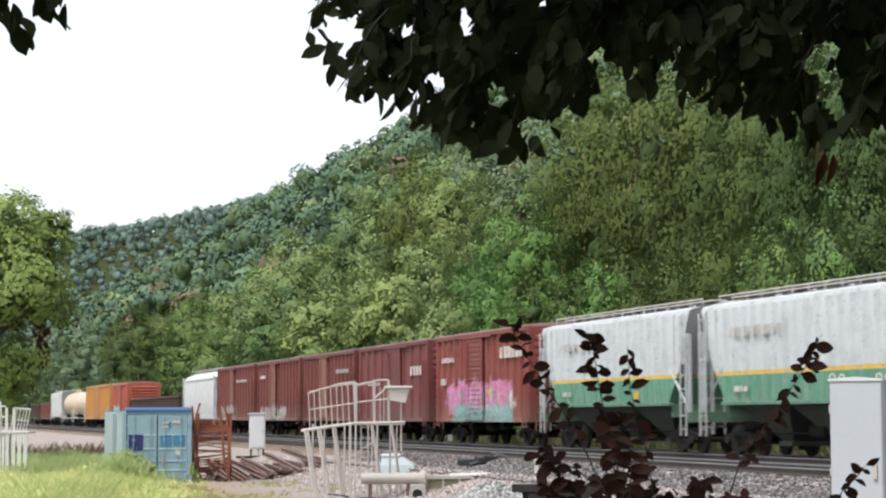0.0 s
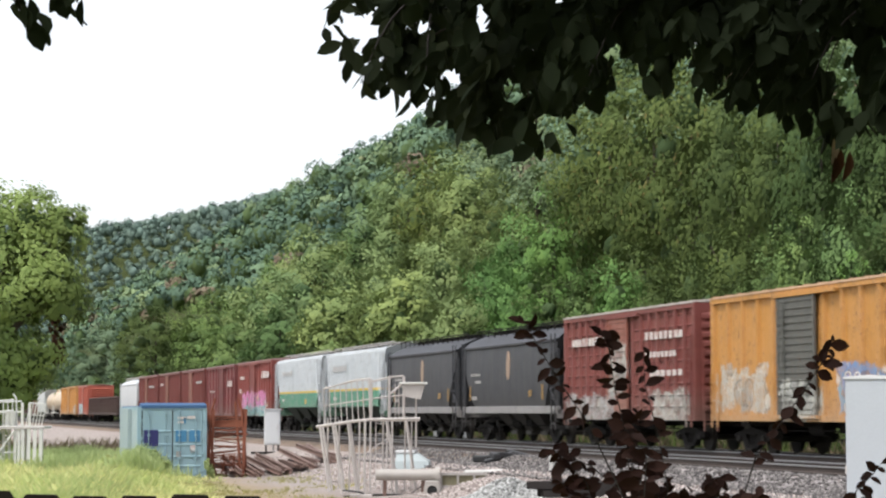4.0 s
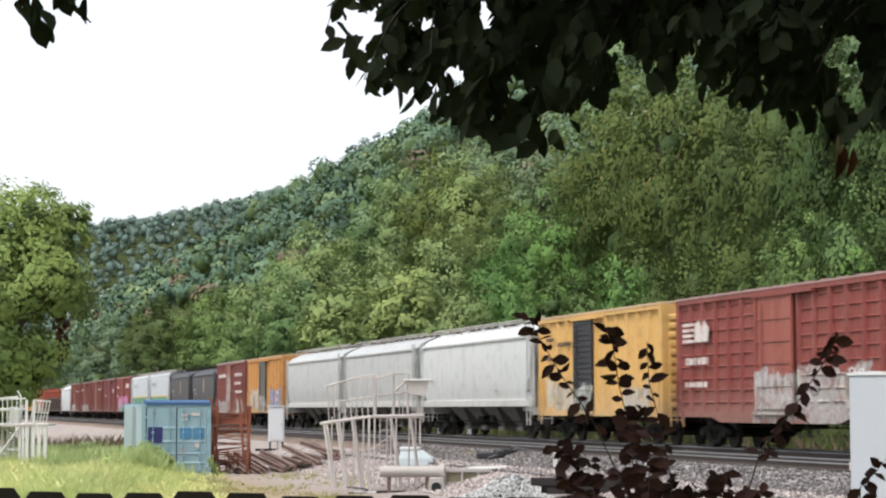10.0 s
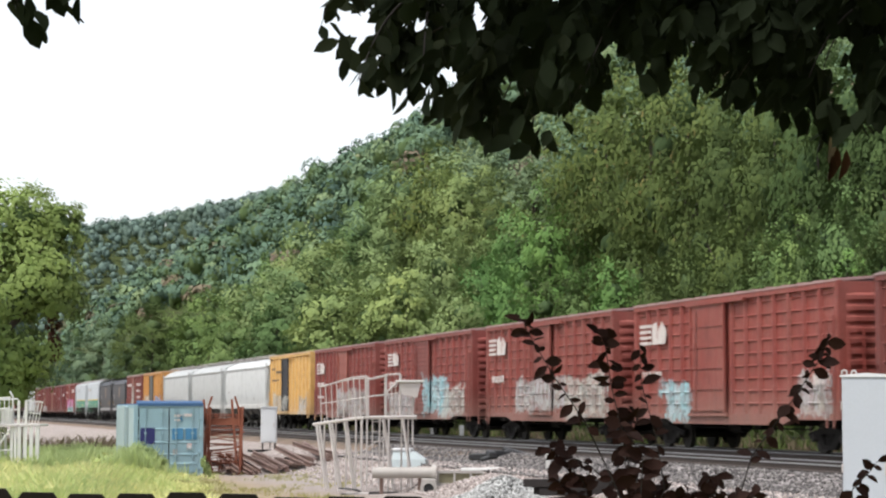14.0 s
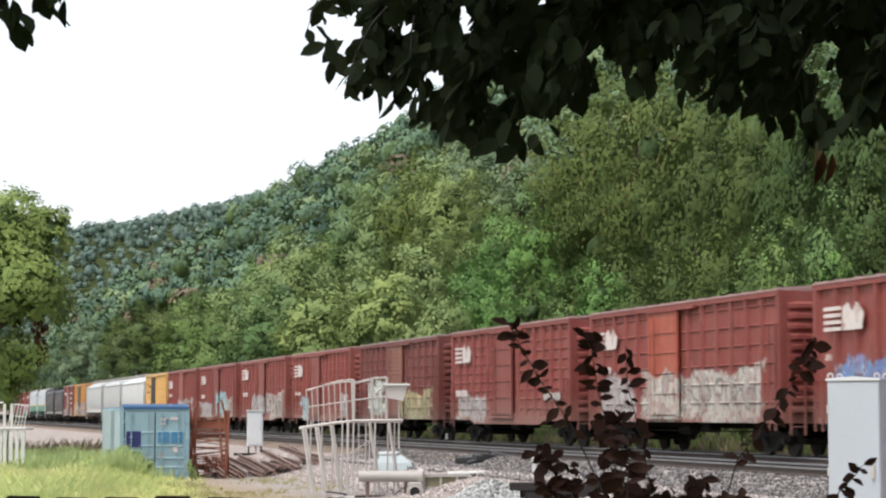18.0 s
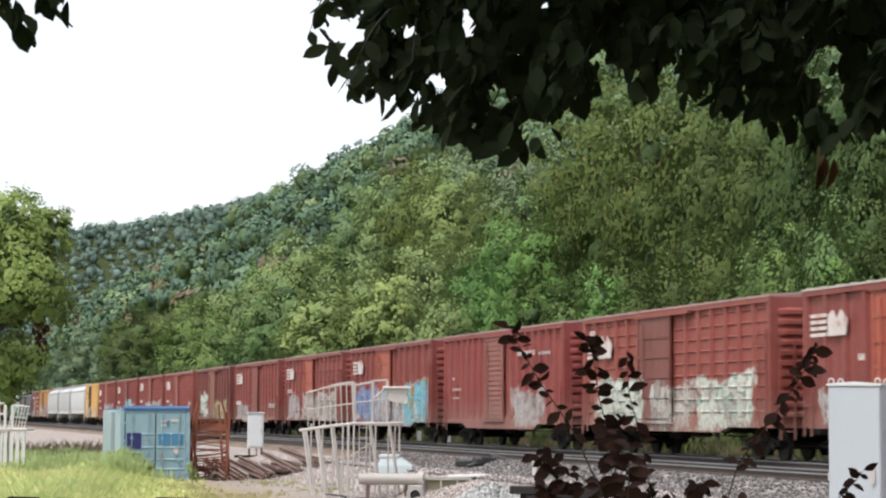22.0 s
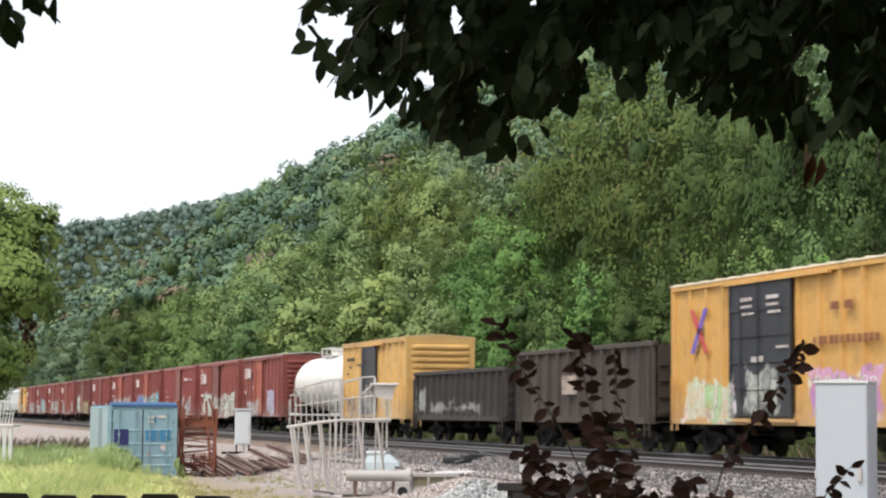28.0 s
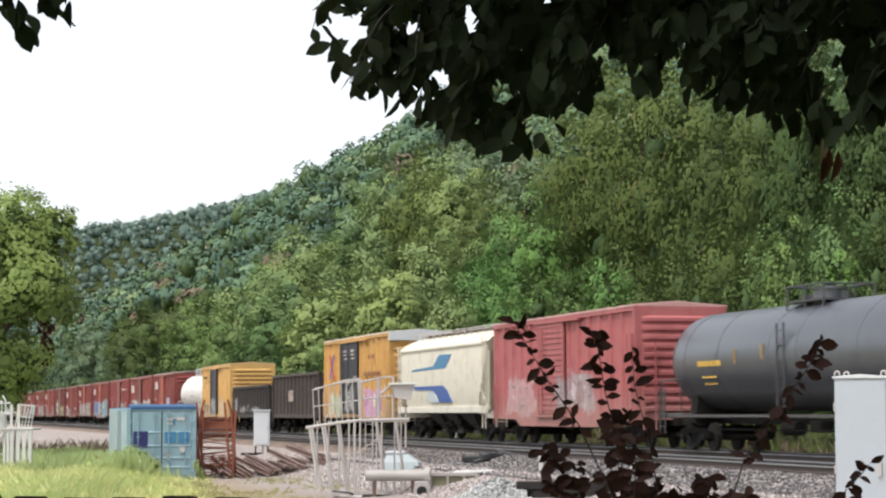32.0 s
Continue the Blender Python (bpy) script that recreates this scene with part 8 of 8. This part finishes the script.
def plum_shrub():
    r = np.random.default_rng(31)
    t = thing("plum_shrub", "purple-leaved plum shoots rising before the yard", "shrub")
    kinds = [leaf_mesh("leaf", LEAF_PLUM, 0.3, 0.08, 0.15), leaf_mesh("leaf", LEAF_PLUM, 0.26, 0.15, 0.3), leaf_mesh("leaf", LEAF_PLUM, 0.34, 0.05, 0.05)]
    # shoots: path of (to the right, height) at five metres, leaves, leaf length
    shoots = [
        ([(0.42, 0.75), (0.41, 1.08), (0.385, 1.24), (0.355, 1.34), (0.34, 1.385)], 19, 0.055),
        ([(0.40, 0.98), (0.3, 1.16), (0.235, 1.27), (0.19, 1.36), (0.14, 1.415)], 17, 0.05),
        ([(0.64, 0.88), (0.7, 1.08), (0.79, 1.2), (0.85, 1.3), (0.895, 1.365)], 20, 0.055),
        ([(0.43, 0.98), (0.32, 1.06), (0.24, 1.09), (0.215, 1.1)], 11, 0.05),
        ([(0.42, 0.84), (0.5, 1.0), (0.46, 1.12), (0.45, 1.25), (0.44, 1.35)], 16, 0.052),
        ([(0.95, 0.86), (0.965, 1.0), (0.985, 1.04), (1.01, 1.07)], 7, 0.045),
        ([(0.42, 0.82), (0.52, 0.95), (0.6, 1.02), (0.64, 1.04)], 13, 0.05),
        ([(0.42, 0.8), (0.34, 0.95), (0.3, 1.02), (0.27, 1.07)], 14, 0.055),
        ([(0.44, 0.78), (0.56, 0.9), (0.64, 0.96), (0.7, 0.99)], 13, 0.05),
        ([(0.4, 0.78), (0.42, 0.92), (0.44, 1.0), (0.45, 1.06)], 15, 0.06),
        ([(0.4, 0.76), (0.36, 0.9), (0.4, 0.98), (0.37, 1.04)], 14, 0.06),
        ([(0.43, 0.8), (0.425, 1.0), (0.41, 1.12), (0.42, 1.2)], 18, 0.055),
        ([(0.44, 0.8), (0.45, 0.95), (0.44, 1.08), (0.4, 1.16)], 16, 0.055),
        ([(0.41, 0.76), (0.38, 0.86), (0.33, 0.92), (0.29, 0.98)], 16, 0.055),
        ([(0.46, 0.76), (0.5, 0.86), (0.47, 0.94), (0.49, 1.02)], 18, 0.05),
        ([(0.42, 0.82), (0.33, 0.93), (0.27, 1.0), (0.225, 1.03)], 14, 0.05),
        ([(0.56, 0.84), (0.63, 0.94), (0.68, 0.98), (0.73, 0.985)], 12, 0.042),
        ([(0.6, 0.8), (0.66, 0.9), (0.71, 0.94), (0.74, 0.945)], 12, 0.042),
        ([(0.5, 0.8), (0.56, 0.92), (0.6, 0.98), (0.62, 1.0)], 12, 0.045),
        ([(0.5, 0.76), (0.54, 0.88), (0.52, 0.96), (0.56, 1.0)], 12, 0.05),
    ]
    for path, count, size in shoots:
        d0 = 5.0 + r.uniform(-0.25, 0.25)
        pts = [site(u * d0 / 5 + r.normal(0, 0.009), d0, EYE.z + (z - EYE.z) * d0 / 5) for u, z in path]
        n = len(pts)
        stem = part("stem", Geo().tube(pts, [0.002 - 0.0013 * i / (n - 1) for i in range(n)], 6), TWIG, t, smooth=True)
        for k in range(int(count * 1.7)):
            s = 0.22 + 0.78 * (k + 0.5) / int(count * 1.7)
            q = s * (n - 1)
            i = min(n - 2, int(q))
            p = pts[i].lerp(pts[i + 1], q - i)
            way = (pts[i + 1] - pts[i]).normalized()
            a = k * 2.4
            out = (site(math.cos(a), 0) + Vector((0, 0, 0.25))).normalized() + Vector((0, math.sin(a) * 0.6, 0))
            dirn = way * 0.35 + out * 0.9 + Vector((0, 0, r.uniform(-1.7, 0.0)))
            up = Vector((r.uniform(-0.7, 0.7), -0.8, r.uniform(-0.2, 0.9)))
            part("leaf", kinds[int(r.integers(0, 3))], LEAF_PLUM, t, at=aim(p, dirn, up, size * 0.76 * r.uniform(0.5, 1.3)))
    for k in range(5):
        b = site(0.42 + k * 0.05, 5.0 + 0.05 * k)
        part("cane", Geo().tube([(b.x, b.y, -0.5), (b.x + 0.02, b.y, 0.2), (b.x - 0.01, b.y, 0.82)], [0.008, 0.006, 0.0036], 6), TWIG, t)
    b = site(0.62, 5.0)
    part("cane", Geo().tube([(b.x - 0.15, b.y, -0.5), (b.x - 0.06, b.y, 0.3), (b.x, b.y, 0.9)], [0.008, 0.006, 0.0036], 6), TWIG, t)
    b = site(0.95, 5.0)
    part("cane", Geo().tube([(b.x - 0.1, b.y, -0.5), (b.x - 0.04, b.y, 0.3), (b.x, b.y, 0.88)], [0.008, 0.006, 0.0036], 6), TWIG, t)


plum_shrub()

# ---- everything that moves ----


def motions():
    times = [i * 2.0 for i in range(17)]
    for car, start in CARS:
        walk(car, [(t, pose(FAR_TRACK, start + TRAVEL(t), 0)) for t in times])
    for ws, car, w in WHEELS:
        start = dict(WHEEL_START)[car.name]
        # the wheels turn while the car rolls through the open stretch of the line
        t0 = max(0.0, (25 - start) / 14.4)
        t1 = min(32.0, (175 - start) / 13.3)
        rows, t = [], t0
        if t1 <= t0:
            t0, t1 = 0.0, 0.05
        n = max(1, int((TRAVEL(t1) - TRAVEL(t0)) / 0.42 / 1.35) + 1)
        for i in range(n + 1):
            t = t0 + (t1 - t0) * i / n
            rows.append((t, pose(0, w, 0.42, -math.degrees(TRAVEL(t) / 0.42) % 360)))
        if t0 > 0.05:
            rows.insert(0, (0.0, rows[0][1]))
        if t1 < 31.95:
            rows.append((32.0, rows[-1][1]))
        walk(ws, rows)


WHEEL_START = [(car.name, start) for car, start in CARS]
motions()
